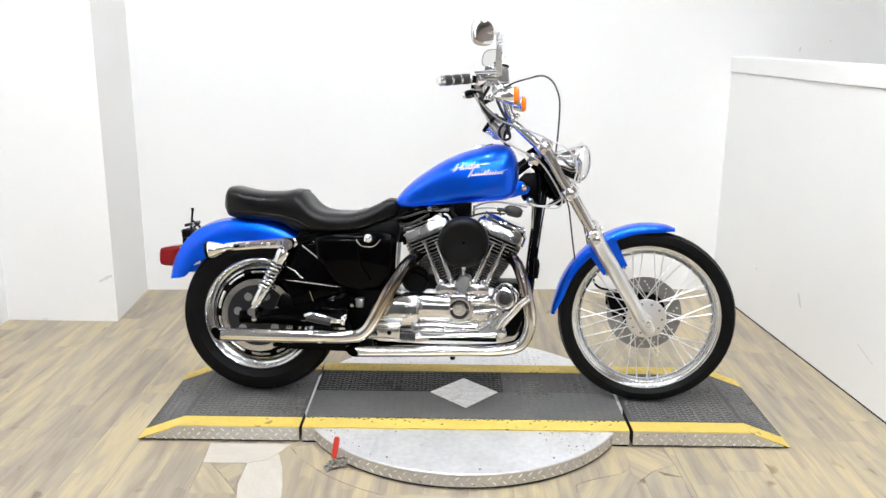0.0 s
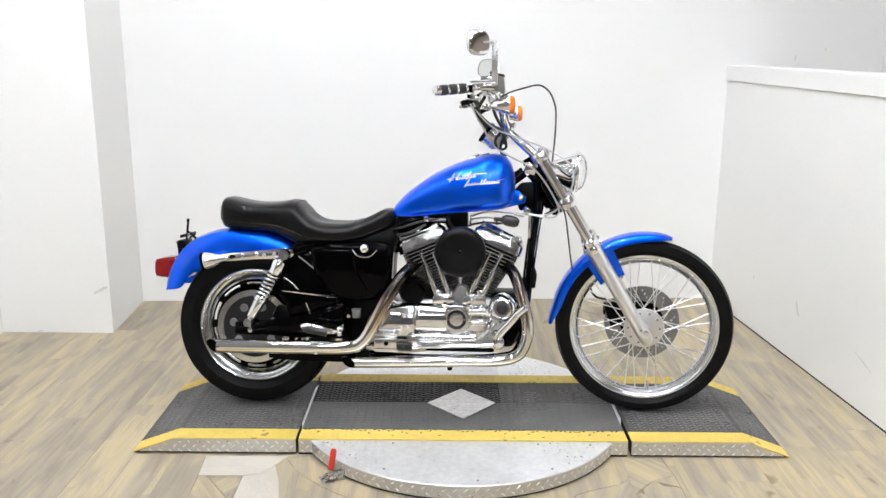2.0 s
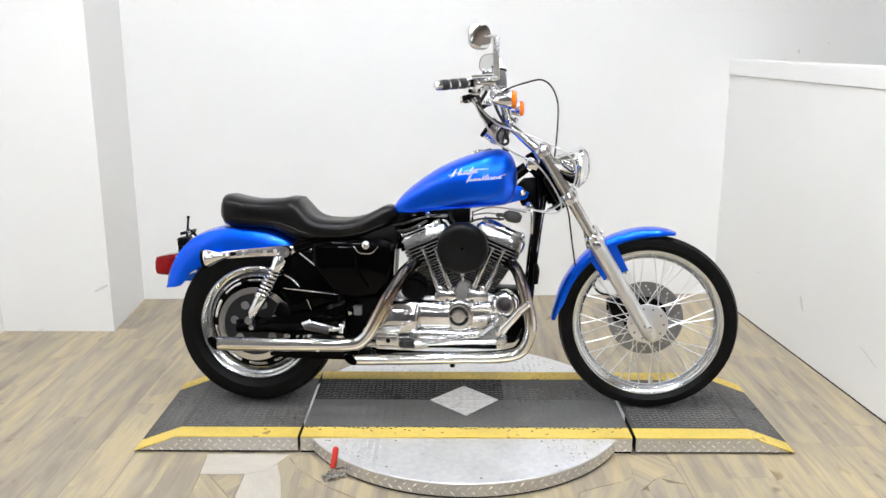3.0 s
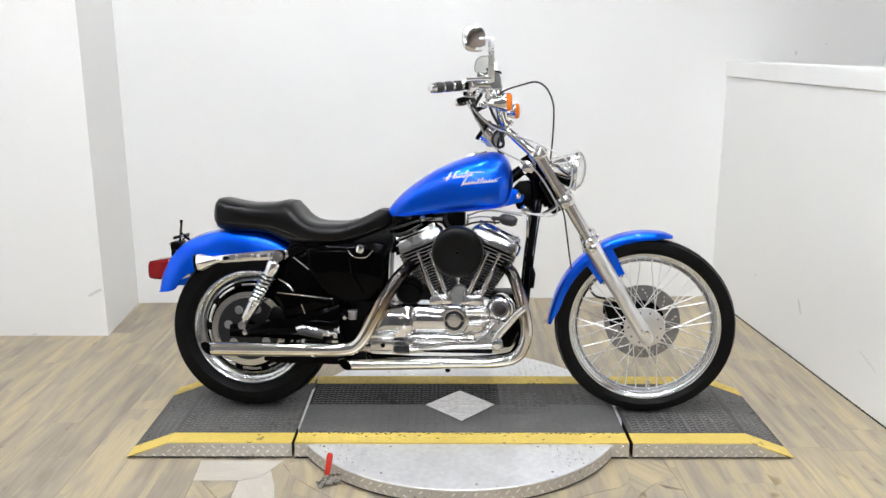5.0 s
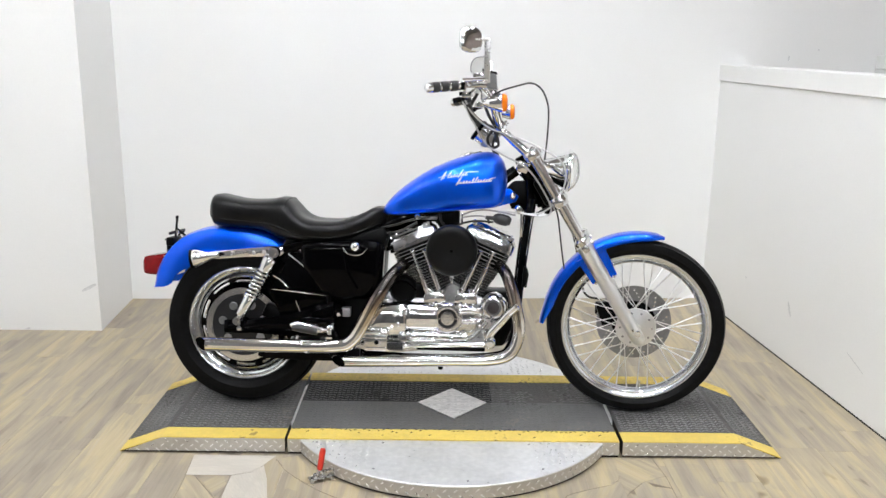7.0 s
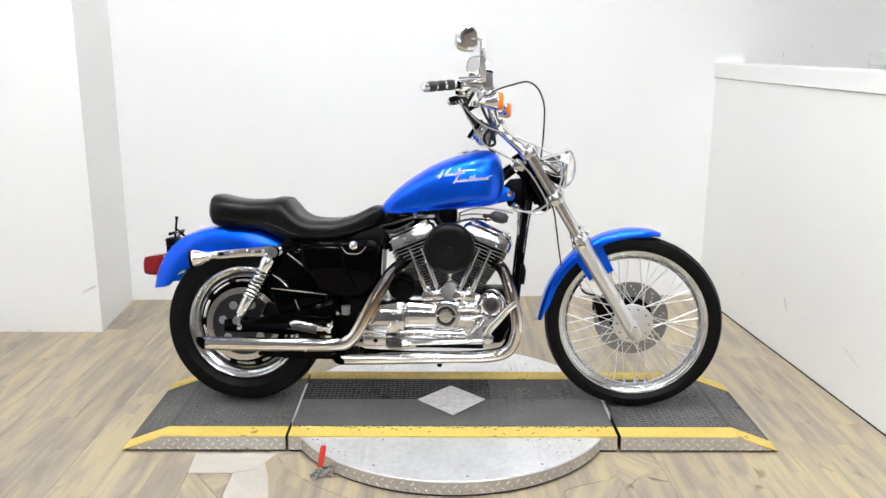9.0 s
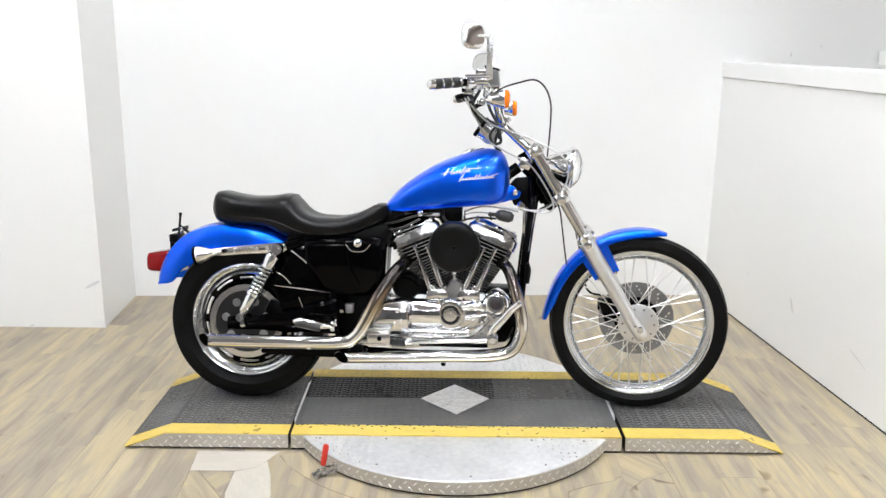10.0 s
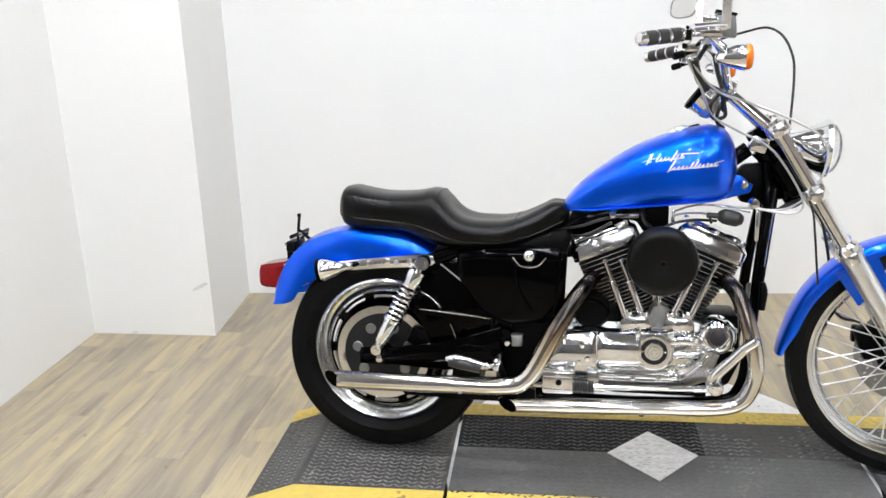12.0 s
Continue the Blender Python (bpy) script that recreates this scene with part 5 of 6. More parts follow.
part("neck_gusset", prism([(0.22, 0.79), (0.19, 0.86), (0.225, 0.898), (0.275, 0.902), (0.325, 0.85), (0.29, 0.78)], -0.020, 0.020, 0.006), BLACK_MATT, frame_part)
part("swingarm", join(*[tube([(-0.44, s * 0.105, 0.395), (-0.60, s * 0.118, 0.355), (-0.76, s * 0.130, 0.325), (-0.86, s * 0.130, 0.312)], [0.026, 0.022, 0.020, 0.020], 12) for s in (-1, 1)], rod((-0.44, -0.13, 0.395), (-0.44, 0.13, 0.395), 0.03), cube((-0.83, -0.130, 0.318), (0.10, 0.018, 0.05), 0.006), cube((-0.83, 0.130, 0.318), (0.10, 0.018, 0.05), 0.006)), BLACK, bike, "gloss black swingarm")
part("gearbox_case", prism([(-0.47, 0.24), (-0.48, 0.43), (-0.40, 0.47), (-0.28, 0.46), (-0.28, 0.24)], -0.085, 0.12, 0.01), BLACK_MATT, bike, "satin black gearbox case")
part("swingarm_plate", prism([(-0.79, 0.348), (-0.62, 0.374), (-0.45, 0.43), (-0.45, 0.31), (-0.62, 0.286), (-0.79, 0.298)], -0.146, -0.128, 0.006), BLACK, bike, "gloss black swingarm side")
guard = part("belt_guard", loft([[Vector((x, y, z)) for y, z in ((-0.104, zb), (-0.120, zb), (-0.120, zt), (-0.104, zt))] for x, zb, zt in ((-0.42, 0.418, 0.441), (-0.56, 0.434, 0.455), (-0.70, 0.452, 0.468))]), BLACK, bike, "gloss black guard")
# Bright strip modelled as the highlight along the guard's top edge.
part("guard_edge", tube([(-0.43, -0.121, 0.440), (-0.56, -0.121, 0.4535), (-0.695, -0.121, 0.4665)], [0.0015, 0.0024, 0.0018], 6), CHROME_SOFT, guard, "bright strip drawn as the highlight on the guard")
part("lower_guard", loft([[Vector((x, y, z)) for y, z in ((-0.085, zb), (-0.100, zb), (-0.100, zt), (-0.085, zt))] for x, zb, zt in ((-0.40, 0.185, 0.245), (-0.60, 0.185, 0.235), (-0.74, 0.19, 0.222))]), BLACK, bike)
part("guard_bolt", rod((-0.745, -0.095, 0.205), (-0.745, -0.11, 0.205), 0.010), BLACK, bike)
tank_oil = part("oil_tank", prism([(-0.585, 0.645), (-0.575, 0.56), (-0.50, 0.46), (-0.44, 0.435), (-0.32, 0.44), (-0.268, 0.50), (-0.262, 0.648), (-0.30, 0.668), (-0.50, 0.660)], -0.150, -0.062, 0.028, segs=4), BLACK, bike, "gloss black oil tank")
part("panel_rib", tube([(-0.56, -0.151, 0.628), (-0.46, -0.152, 0.632), (-0.36, -0.152, 0.632), (-0.29, -0.151, 0.630)], 0.004, 8), BLACK, tank_oil)
part("panel_rib", tube([(-0.41, -0.152, 0.61), (-0.40, -0.153, 0.55), (-0.36, -0.153, 0.48)], 0.004, 8), BLACK, tank_oil)
part("filler_plug", lathe([(0, 0.026), (0.006, 0.0252), (0.012, 0.0225), (0.0165, 0.0175), (0.0195, 0.010), (0.0195, 0), (0, 0)], 24, axis_to((-0.369, -0.150, 0.640), (0, -1, 0.25))), CHROME, tank_oil, "chrome oil plug")
part("plug_bail", tube([(-0.415, -0.158, 0.638), (-0.395, -0.166, 0.616), (-0.369, -0.168, 0.611), (-0.343, -0.166, 0.616), (-0.322, -0.158, 0.638)], 0.0024, 8), CHROME, tank_oil)
# Widened over the wheel, black for the dark reflections in its rim.
part("frame_cover", prism([(-0.648, 0.612), (-0.690, 0.600), (-0.730, 0.520), (-0.738, 0.475), (-0.700, 0.430), (-0.672, 0.380), (-0.658, 0.315), (-0.650, 0.285), (-0.46, 0.28), (-0.40, 0.60)], -0.112, -0.098, 0.004), BLACK, bike, "gloss black side plate, widened as the dark right side of the wheel")
part("seat_pan", prism([(-0.66, 0.635), (-0.64, 0.665), (-0.40, 0.675), (-0.27, 0.715), (-0.25, 0.69), (-0.27, 0.62)], -0.105, 0.105, 0.008), BLACK_MATT, bike, "satin black seat pan")
part("battery_box", prism([(-0.58, 0.640), (-0.56, 0.52), (-0.28, 0.45), (-0.27, 0.640)], -0.058, 0.14, 0.012), BLACK_MATT, bike, "satin black battery box")
part("side_strap", prism([(-0.283, 0.655), (-0.290, 0.56), (-0.300, 0.48), (-0.286, 0.48), (-0.272, 0.56), (-0.265, 0.655)], -0.156, -0.150, 0.001), BLACK, bike)
part("inner_fender", fender(RC, 20, 75, [(20, 0.350), (75, 0.352)], [(20, 0.08), (75, 0.08)], [(20, 0.05), (75, 0.05)], 16), BLACK_MATT, bike, "black inner fender")
part("rear_caliper", join(cube((-0.685, -0.075, 0.36), (0.11, 0.05, 0.06), 0.012, m=Matrix.Rotation(radians(25), 4, "Y")), rod((-0.65, -0.10, 0.35), (-0.65, -0.115, 0.35), 0.012)), BLACK_MATT, bike, "black rear brake caliper")
# Thin bright lines drawn where highlights run on the black tubes and plates.
part("brake_line", tube([(-0.632, -0.119, 0.604), (-0.590, -0.120, 0.572), (-0.546, -0.120, 0.536)], 0.0026, 8), DISC, bike, "thin steel line drawn as the highlight on a black tube")
part("brake_line", tube([(-0.690, -0.120, 0.519), (-0.660, -0.121, 0.502), (-0.633, -0.121, 0.474)], 0.0026, 8), CHROME_SOFT, bike)
part("brake_line", tube([(-0.603, -0.120, 0.423), (-0.590, -0.121, 0.392), (-0.582, -0.120, 0.362)], 0.0018, 8), CHROME_SOFT, bike)
part("frame_bolt", rod((-0.432, -0.125, 0.378), (-0.432, -0.148, 0.378), 0.010, segs=6), CHROME, bike)
part("frame_bolt", rod((-0.575, -0.13, 0.355), (-0.575, -0.146, 0.355), 0.006, segs=6), CHROME, bike)
part("frame_bolt", rod((-0.60, -0.13, 0.300), (-0.60, -0.146, 0.300), 0.006, segs=6), CHROME, bike)
part("brake_reservoir", join(cube((-0.403, -0.130, 0.385), (0.030, 0.030, 0.030), 0.005), cube((-0.403, -0.130, 0.402), (0.034, 0.034, 0.007), 0.003)), DISC, bike, "grey brake fluid reservoir")

# ---- engine, 45 degree twin
CR = Vector((-0.008, 0, 0.322))
engine = part("engine", join(
    prism([(-0.345, 0.275), (-0.345, 0.395), (-0.300, 0.430), (-0.17, 0.440), (-0.08, 0.455), (0.07, 0.455), (0.15, 0.44), (0.185, 0.37), (0.15, 0.27), (0.06, 0.235), (-0.25, 0.24)], -0.075, 0.12, 0.012)), ALLOY, bike, "cast alloy crankcase of the twin engine")
part("cam_cover", prism([(-0.345, 0.285), (-0.345, 0.315), (-0.318, 0.385), (-0.288, 0.424), (-0.20, 0.428), (-0.06, 0.430), (0.05, 0.430), (0.105, 0.43), (0.125, 0.40), (0.120, 0.345), (0.085, 0.305), (0.04, 0.287), (-0.10, 0.283), (-0.19, 0.280)], -0.142, -0.074, 0.012), CHROME_CAST, engine, "chrome cam cover")


def barrel(x0, x1, zb, zt, y0, bulge, slant=0.0, n=14):
    """A convex cover lying along x; its first end leans back by slant towards the top."""
    rows = []
    for x in [x0, x0 + 0.004] + [x0 + (x1 - x0) * k / 8 for k in range(1, 8)] + [x1 - 0.004, x1]:
        top = zt if not slant else min(zt, zb + 0.032 + (x - x0) * slant)
        mid_z, h = (zb + top) / 2, (top - zb) / 2
        ease = 0.94 if x in (x0, x1) else 1.0
        ring = [Vector((x, y0 + 0.03, mid_z + h * ease)), Vector((x, y0 + 0.03, mid_z - h * ease))]
        for k in range(n + 1):
            a = -math.pi / 2 + math.pi * k / n
            ring.append(Vector((x, y0 - bulge * ease * math.cos(a) ** 0.8, mid_z + h * ease * math.sin(a))))
        rows.append(ring)
    return loft(rows)


part("sprocket_cover", barrel(-0.350, -0.174, 0.276, 0.430, -0.138, 0.034, 2.0), CHROME, engine, "chrome sprocket cover", smooth=50)
part("cover_barrel", barrel(-0.171, -0.050, 0.318, 0.428, -0.138, 0.028), CHROME, engine, "chrome cover barrel", smooth=50)
part("cover_shelf", barrel(-0.171, 0.060, 0.284, 0.320, -0.138, 0.014), CHROME, engine, smooth=50)
part("cover_boss", tube([(0.03, -0.140, 0.405), (0.075, -0.140, 0.410), (0.115, -0.135, 0.400), (0.130, -0.125, 0.385)], [0.016, 0.018, 0.018, 0.012], 16), CHROME_CAST, engine, "chrome cover boss")
part("cover_boss", tube([(0.04, -0.140, 0.365), (0.085, -0.140, 0.368), (0.122, -0.132, 0.372)], [0.010, 0.013, 0.011], 14), CHROME, engine)
part("cover_lip", tube([(-0.175, -0.143, 0.288), (-0.10, -0.143, 0.286), (0.03, -0.143, 0.290), (0.075, -0.143, 0.303), (0.112, -0.143, 0.335), (0.135, -0.135, 0.365)], 0.0065, 10), CHROME, engine, "chrome cover lip")
tc_ = part("timer_cover", lathe([(0, 0.0174), (0.005, 0.0174), (0.0055, 0.0155), (0.0075, 0.0155), (0.0085, 0.0168), (0.015, 0.0168), (0.0160, 0.0152), (0.0175, 0.0152), (0.0185, 0.0166), (0.0240, 0.0164), (0.025, 0.010), (0.038, 0.012), (0.0395, 0.0095), (0.042, 0.0095), (0.0435, 0.012), (0.050, 0.0115), (0.0515, 0.009), (0.0555, 0.0075), (0.058, 0.004), (0.058, -0.004), (0, -0.004)], 56, axis_to((-0.015, -0.146, 0.377), (0, -1, 0))), CHROME_SOFT, engine, "round chrome timer cover", smooth=16)
part("black_ring", lathe([(0.026, 0.0112), (0.037, 0.0128), (0.037, 0.010), (0.026, 0.009)], 40, axis_to((-0.015, -0.146, 0.377), (0, -1, 0)), True), CARRIER, tc_, "dark grey ring")
for sx in (-0.0315, 0.0315):
    part("cover_rivet", lathe([(0, 0.004), (0.003, 0.003), (0.004, 0), (0, 0)], 10, axis_to((-0.015 + sx, -0.157, 0.377), (0, -1, 0))), CHROME, tc_)
for bx, bz in ((-0.215, 0.390), (-0.20, 0.352), (-0.225, 0.34), (0.100, 0.415), (0.108, 0.35), (-0.07, 0.296), (0.0, 0.296), (0.055, 0.305), (-0.145, 0.405), (-0.06, 0.425), (0.03, 0.425)):
    y = -0.168 if bx < -0.17 else -0.150
    part("cover_bolt", lathe([(0, 0.009), (0.0045, 0.009), (0.005, 0.007), (0.0075, 0.006), (0.0085, 0.003), (0.0085, 0), (0, 0)], 12, axis_to((bx, y, bz), (0, -1, 0))), CHROME, engine)
# lower left bracket with its plate
part("master_cylinder", join(cube((-0.281, -0.180, 0.287), (0.088, 0.05, 0.066), 0.006), cube((-0.281, -0.183, 0.323), (0.096, 0.054, 0.012), 0.004), rod((-0.325, -0.180, 0.270), (-0.385, -0.172, 0.268), 0.008), rod((-0.365, -0.175, 0.269), (-0.350, -0.177, 0.269), 0.013), rod((-0.185, -0.19, 0.274), (-0.150, -0.19, 0.276), 0.013), cube((-0.182, -0.172, 0.290), (0.034, 0.03, 0.060), 0.005)), CHROME_SOFT, engine, "polished brake cylinder")
part("cylinder_plug", rod((-0.278, -0.204, 0.288), (-0.278, -0.207, 0.288), 0.009), BLACK_MATT, engine)
part("cylinder_rib", cube((-0.281, -0.206, 0.306), (0.08, 0.003, 0.006), 0.001), CHROME, engine)
part("cylinder_rib", cube((-0.281, -0.206, 0.266), (0.08, 0.003, 0.006), 0.001), CHROME, engine)
part("front_case", prism([(0.05, 0.240), (0.205, 0.255), (0.238, 0.33), (0.225, 0.47), (0.10, 0.47)], -0.062, 0.07, 0.012), BLACK_MATT, engine, "satin black case behind the pipe")
# oil filter
of = part("oil_filter", lathe([(0, 0.056), (0.029, 0.056), (0.031, 0.058), (0.039, 0.056), (0.048, 0.046), (0.0535, 0.030), (0.0535, -0.02), (0, -0.02)], 40, axis_to((0.160, -0.092, 0.418), (-0.04, -1, 0.06))), CHROME, engine, "chrome oil filter")
part("filter_end", lathe([(0, 0.0585), (0.020, 0.0582), (0.0225, 0.0570), (0, 0.055)], 32, axis_to((0.160, -0.092, 0.418), (-0.04, -1, 0.06))), FILTER_END, of, "dark printed end")
for k in range(6):
    a = 2 * math.pi * k / 6 + 0.4
    part("filter_flute", rod((0.160 + 0.052 * math.cos(a), -0.13, 0.418 + 0.052 * math.sin(a)), (0.160 + 0.052 * math.cos(a), -0.085, 0.418 + 0.052 * math.sin(a)), 0.0055, segs=8), CHROME, of)
for a in (0.9, 2.5, 4.0, 5.6):
    part("filter_bolt", lathe([(0, 0.010), (0.005, 0.009), (0.0075, 0.005), (0.0085, 0), (0, 0)], 12, axis_to((0.160 + 0.044 * math.cos(a), -0.140, 0.418 + 0.044 * math.sin(a)), (0, -1, 0))), CHROME, of)
part("filter_mount", join(cube((0.15, -0.06, 0.40), (0.07, 0.06, 0.07), 0.012)), ALLOY, engine)
part("rear_breather", join(lathe([(0, 0.03), (0.045, 0.028), (0.055, 0.015), (0.055, -0.05), (0, -0.05)], 28, axis_to((-0.190, -0.07, 0.475), (0, -1, 0))), cube((-0.13, -0.06, 0.47), (0.06, 0.06, 0.06), 0.01)), BLACK_MATT, engine, "black starter housing")
part("starter_band", tube([(-0.26, -0.098, 0.46), (-0.225, -0.102, 0.500), (-0.18, -0.102, 0.505), (-0.14, -0.10, 0.475)], 0.004, 8), BLACK, engine)
part("gear_case_top", prism([(-0.034, 0.43), (-0.032, 0.470), (-0.020, 0.497), (0.0, 0.506), (0.022, 0.498), (0.036, 0.470), (0.038, 0.43)], -0.115, -0.05, 0.010), CAST_GREY, engine, "grey cast alloy case between the cylinders")


def rounded_rect(hx, hy, r, n=4):
    out = []
    for cx, cy, a0 in ((hx - r, hy - r, 0), (-hx + r, hy - r, 90), (-hx + r, -hy + r, 180), (hx - r, -hy + r, 270)):
        for k in range(n + 1):
            a = radians(a0 + 90 * k / n)
            out.append((cx + r * math.cos(a), cy + r * math.sin(a)))
    return out


def cylinder(tilt, side):
    """One finned cylinder, its head and rocker cover, leaning by tilt degrees."""
    m = Matrix.Translation(CR) @ Matrix.Rotation(radians(tilt), 4, "Y")
    barrel = part("cylinder", lathe([(0, 0.12), (0.052, 0.12), (0.052, 0.30), (0, 0.30)], 32, m), FIN, engine, "black finned cylinder")
    for k in range(14):
        h = 0.140 + 0.0110 * k
        hx = 0.058 + 0.0023 * k
        bm = prism(rounded_rect(hx, 0.082, 0.03), h, h + 0.0040, axis="z")
        bm.transform(m)
        fin = part("cooling_fin", bm, FIN, barrel)
        eb = prism(rounded_rect(hx + 0.0006, 0.0826, 0.03), h + 0.0016, h + 0.0026, axis="z")
        eb.transform(m)
        part("fin_edge", eb, FIN_EDGE, barrel)
    head = part("cylinder_head", join(*[prism(rounded_rect(hx, 0.088, 0.022), h, h + t, axis="z") for h, hx, t in ((0.298, 0.094, 0.009), (0.300, 0.080, 0.055), (0.3135, 0.096, 0.0075), (0.327, 0.097, 0.0075), (0.3405, 0.097, 0.008))]), FIN, engine, "black finned cylinder head")
    head.data.transform(Matrix.Translation(ORIGIN[head]))
    head.data.transform(m)
    head.location = -ORIGIN[engine]
    ORIGIN[head] = Vector()
    for h, hx in ((0.3005, 0.0948), (0.3152, 0.0968), (0.3287, 0.0978), (0.3422, 0.0978)):
        eb = prism(rounded_rect(hx, 0.0888, 0.022), h + 0.0014, h + 0.0030, axis="z")
        eb.transform(m)
        part("fin_edge", eb, FIN_EDGE, head)
    dome = loft([[Vector((u, v, h)) for u, v in rounded_rect(hx, hy, r, 6)] for h, hx, hy, r in ((0.3545, 0.092, 0.082, 0.020), (0.3560, 0.0945, 0.0845, 0.022), (0.3640, 0.0945, 0.0845, 0.022), (0.3652, 0.0915, 0.0815, 0.022), (0.3668, 0.0915, 0.0815, 0.022), (0.3680, 0.0950, 0.0840, 0.022), (0.392, 0.0945, 0.0830, 0.024), (0.3955, 0.0930, 0.0815, 0.024), (0.4085, 0.0830, 0.0690, 0.028), (0.4105, 0.0830, 0.0690, 0.028), (0.4150, 0.0810, 0.0660, 0.028), (0.4245, 0.0640, 0.0470, 0.026), (0.4285, 0.0540, 0.0380, 0.022), (0.4295, 0.020, 0.013, 0.008))])
    tabs = [cube((u, -0.052, 0.408), (0.034, 0.030, 0.020), 0.006, m=Matrix.Rotation(radians(-28), 4, "X")) for u in (-0.056, 0.056)]
    bolts = [lathe([(0, 0.014), (0.006, 0.0135), (0.008, 0.010), (0.008, 0.0), (0, 0)], 10, Matrix.Translation((u, v, 0.408))) for u in (-0.072, 0.0, 0.072) for v in (-0.060, 0.060)]
    bm = join(dome, *tabs, *bolts)
    bm.transform(m @ Matrix.Translation((-0.006 if side < 0 else 0.002, 0, 0)) @ Matrix.Diagonal((1.07, 1.0, 1.0, 1.0)))
    part("rocker_cover", bm, CHROME_CAST, engine, "chrome rocker cover")


cylinder(-22.5, -1)
cylinder(22.5, 1)
for (tx, tz), (bx, bz) in (((-0.158, 0.630), (-0.090, 0.450)), ((-0.112, 0.632), (-0.040, 0.450)), ((0.108, 0.632), (0.026, 0.450)), ((0.153, 0.630), (0.077, 0.450))):
    a, b = Vector((bx, -0.112, bz)), Vector((tx, -0.104, tz))
    d = (b - a)
    pr = part("pushrod_tube", join(rod(a, a + d * 0.62, 0.0105, segs=18), rod(a + d * 0.60, b, 0.0080, segs=18), rod(a + d * 0.60, a + d * 0.66, 0.0125, segs=18), rod(b - d * 0.05, b, 0.011, segs=18)), CHROME_SOFT, engine, "chrome pushrod tube")
for x in (-0.066, 0.052):
    part("tappet_block", join(prism([(x - 0.045, 0.428), (x - 0.042, 0.462), (x - 0.02, 0.472), (x + 0.02, 0.472), (x + 0.042, 0.462), (x + 0.045, 0.428)], -0.135, -0.085, 0.006), rod((x - 0.022, -0.112, 0.462), (x - 0.022, -0.112, 0.486), 0.015), rod((x + 0.022, -0.112, 0.462), (x + 0.022, -0.112, 0.486), 0.015), lathe([(0, 0.006), (0.005, 0.005), (0.006, 0), (0, 0)], 8, axis_to((x, -0.135, 0.450), (0, -1, 0)))), CHROME_CAST, engine, "chrome tappet block")
# air cleaner
ac = part("air_cleaner", lathe([(0, 0.0590), (0.006, 0.0588), (0.008, 0.0572), (0.014, 0.0576), (0.04, 0.0600), (0.066, 0.0622), (0.078, 0.0618), (0.0855, 0.0585), (0.0915, 0.052), (0.0955, 0.041), (0.0965, 0.026), (0.0955, 0.012), (0.090, 0.0), (0, 0)], 64, axis_to((-0.003, -0.152, 0.640), (0, -1, 0))), WRINKLE, bike, "round black dished air cleaner cover")
part("centre_screw", lathe([(0, 0.0635), (0.004, 0.063), (0.005, 0.0585), (0, 0.0575)], 12, axis_to((-0.003, -0.152, 0.640), (0, -1, 0))), BLACK, ac)
part("backing_plate", lathe([(0, 0.012), (0.086, 0.012), (0.088, 0.0), (0, -0.02)], 40, axis_to((-0.003, -0.140, 0.640), (0, -1, 0))), BLACK_MATT, ac)
part("carburettor", join(rod((0.0, -0.15, 0.645), (0.0, -0.03, 0.65), 0.034, segs=20), cube((0.0, -0.07, 0.60), (0.06, 0.06, 0.06), 0.01), rod((-0.06, -0.02, 0.65), (0.06, -0.02, 0.65), 0.03)), BLACK_MATT, bike, "black carburettor")
part("drain_nut", tube([(-0.003, -0.128, 0.532), (-0.003, -0.129, 0.520), (-0.003, -0.128, 0.508)], 0.0055, 10), CHROME, engine)
part("head_bracket", join(tube([(0.030, -0.075, 0.728), (0.030, -0.078, 0.752), (0.060, -0.08, 0.762), (0.105, -0.085, 0.764), (0.135, -0.088, 0.757)], 0.0032, 8), tube([(0.028, -0.075, 0.765), (0.075, -0.085, 0.783), (0.13, -0.088, 0.788), (0.19, -0.088, 0.778), (0.235, -0.088, 0.770)], 0.0030, 8), cube((-0.10, -0.075, 0.752), (0.07, 0.02, 0.012), 0.004)), DISC, engine, "thin grey steel mount wires")
for c, size in (((0.2565, -0.085, 0.735), (0.010, 0.006, 0.095)), ((0.031, -0.078, 0.752), (0.007, 0.006, 0.040))):
    part("mount_strap", cube(c, size, 0.002), CHROME_SOFT, engine, "polished mount strap")
part("ignition_coil", join(tube([(0.150, -0.085, 0.757), (0.165, -0.086, 0.756), (0.185, -0.087, 0.752), (0.203, -0.088, 0.748), (0.216, -0.088, 0.744)], [0.012, 0.021, 0.022, 0.021, 0.012], 16), rod((0.120, -0.084, 0.759), (0.152, -0.085, 0.757), 0.008), rod((0.128, -0.085, 0.757), (0.134, -0.085, 0.735), 0.004)), GRIP, engine, "dark grey switch capsule")
part("horn_bolt", lathe([(0, 0.02), (0.012, 0.018), (0.018, 0.008), (0.018, 0), (0, 0)], 20, axis_to((0.247, -0.078, 0.793), (0, -1, 0))), CHROME, bike)
part("mount_bolt", lathe([(0, 0.012), (0.008, 0.011), (0.0125, 0.004), (0.0125, 0), (0, 0)], 16, axis_to((-0.139, -0.100, 0.757), (0, -1, 0))), CHROME, bike)
part("spark_lead", tube([(0.15, -0.06, 0.74), (0.08, -0.09, 0.745), (0.02, -0.09, 0.73), (-0.02, -0.10, 0.70)], 0.004, 8), CABLE, bike)
part("spark_lead", tube([(-0.28, -0.08, 0.71), (-0.22, -0.10, 0.725), (-0.16, -0.10, 0.745), (-0.06, -0.07, 0.76)], 0.0045, 8), CABLE, bike)
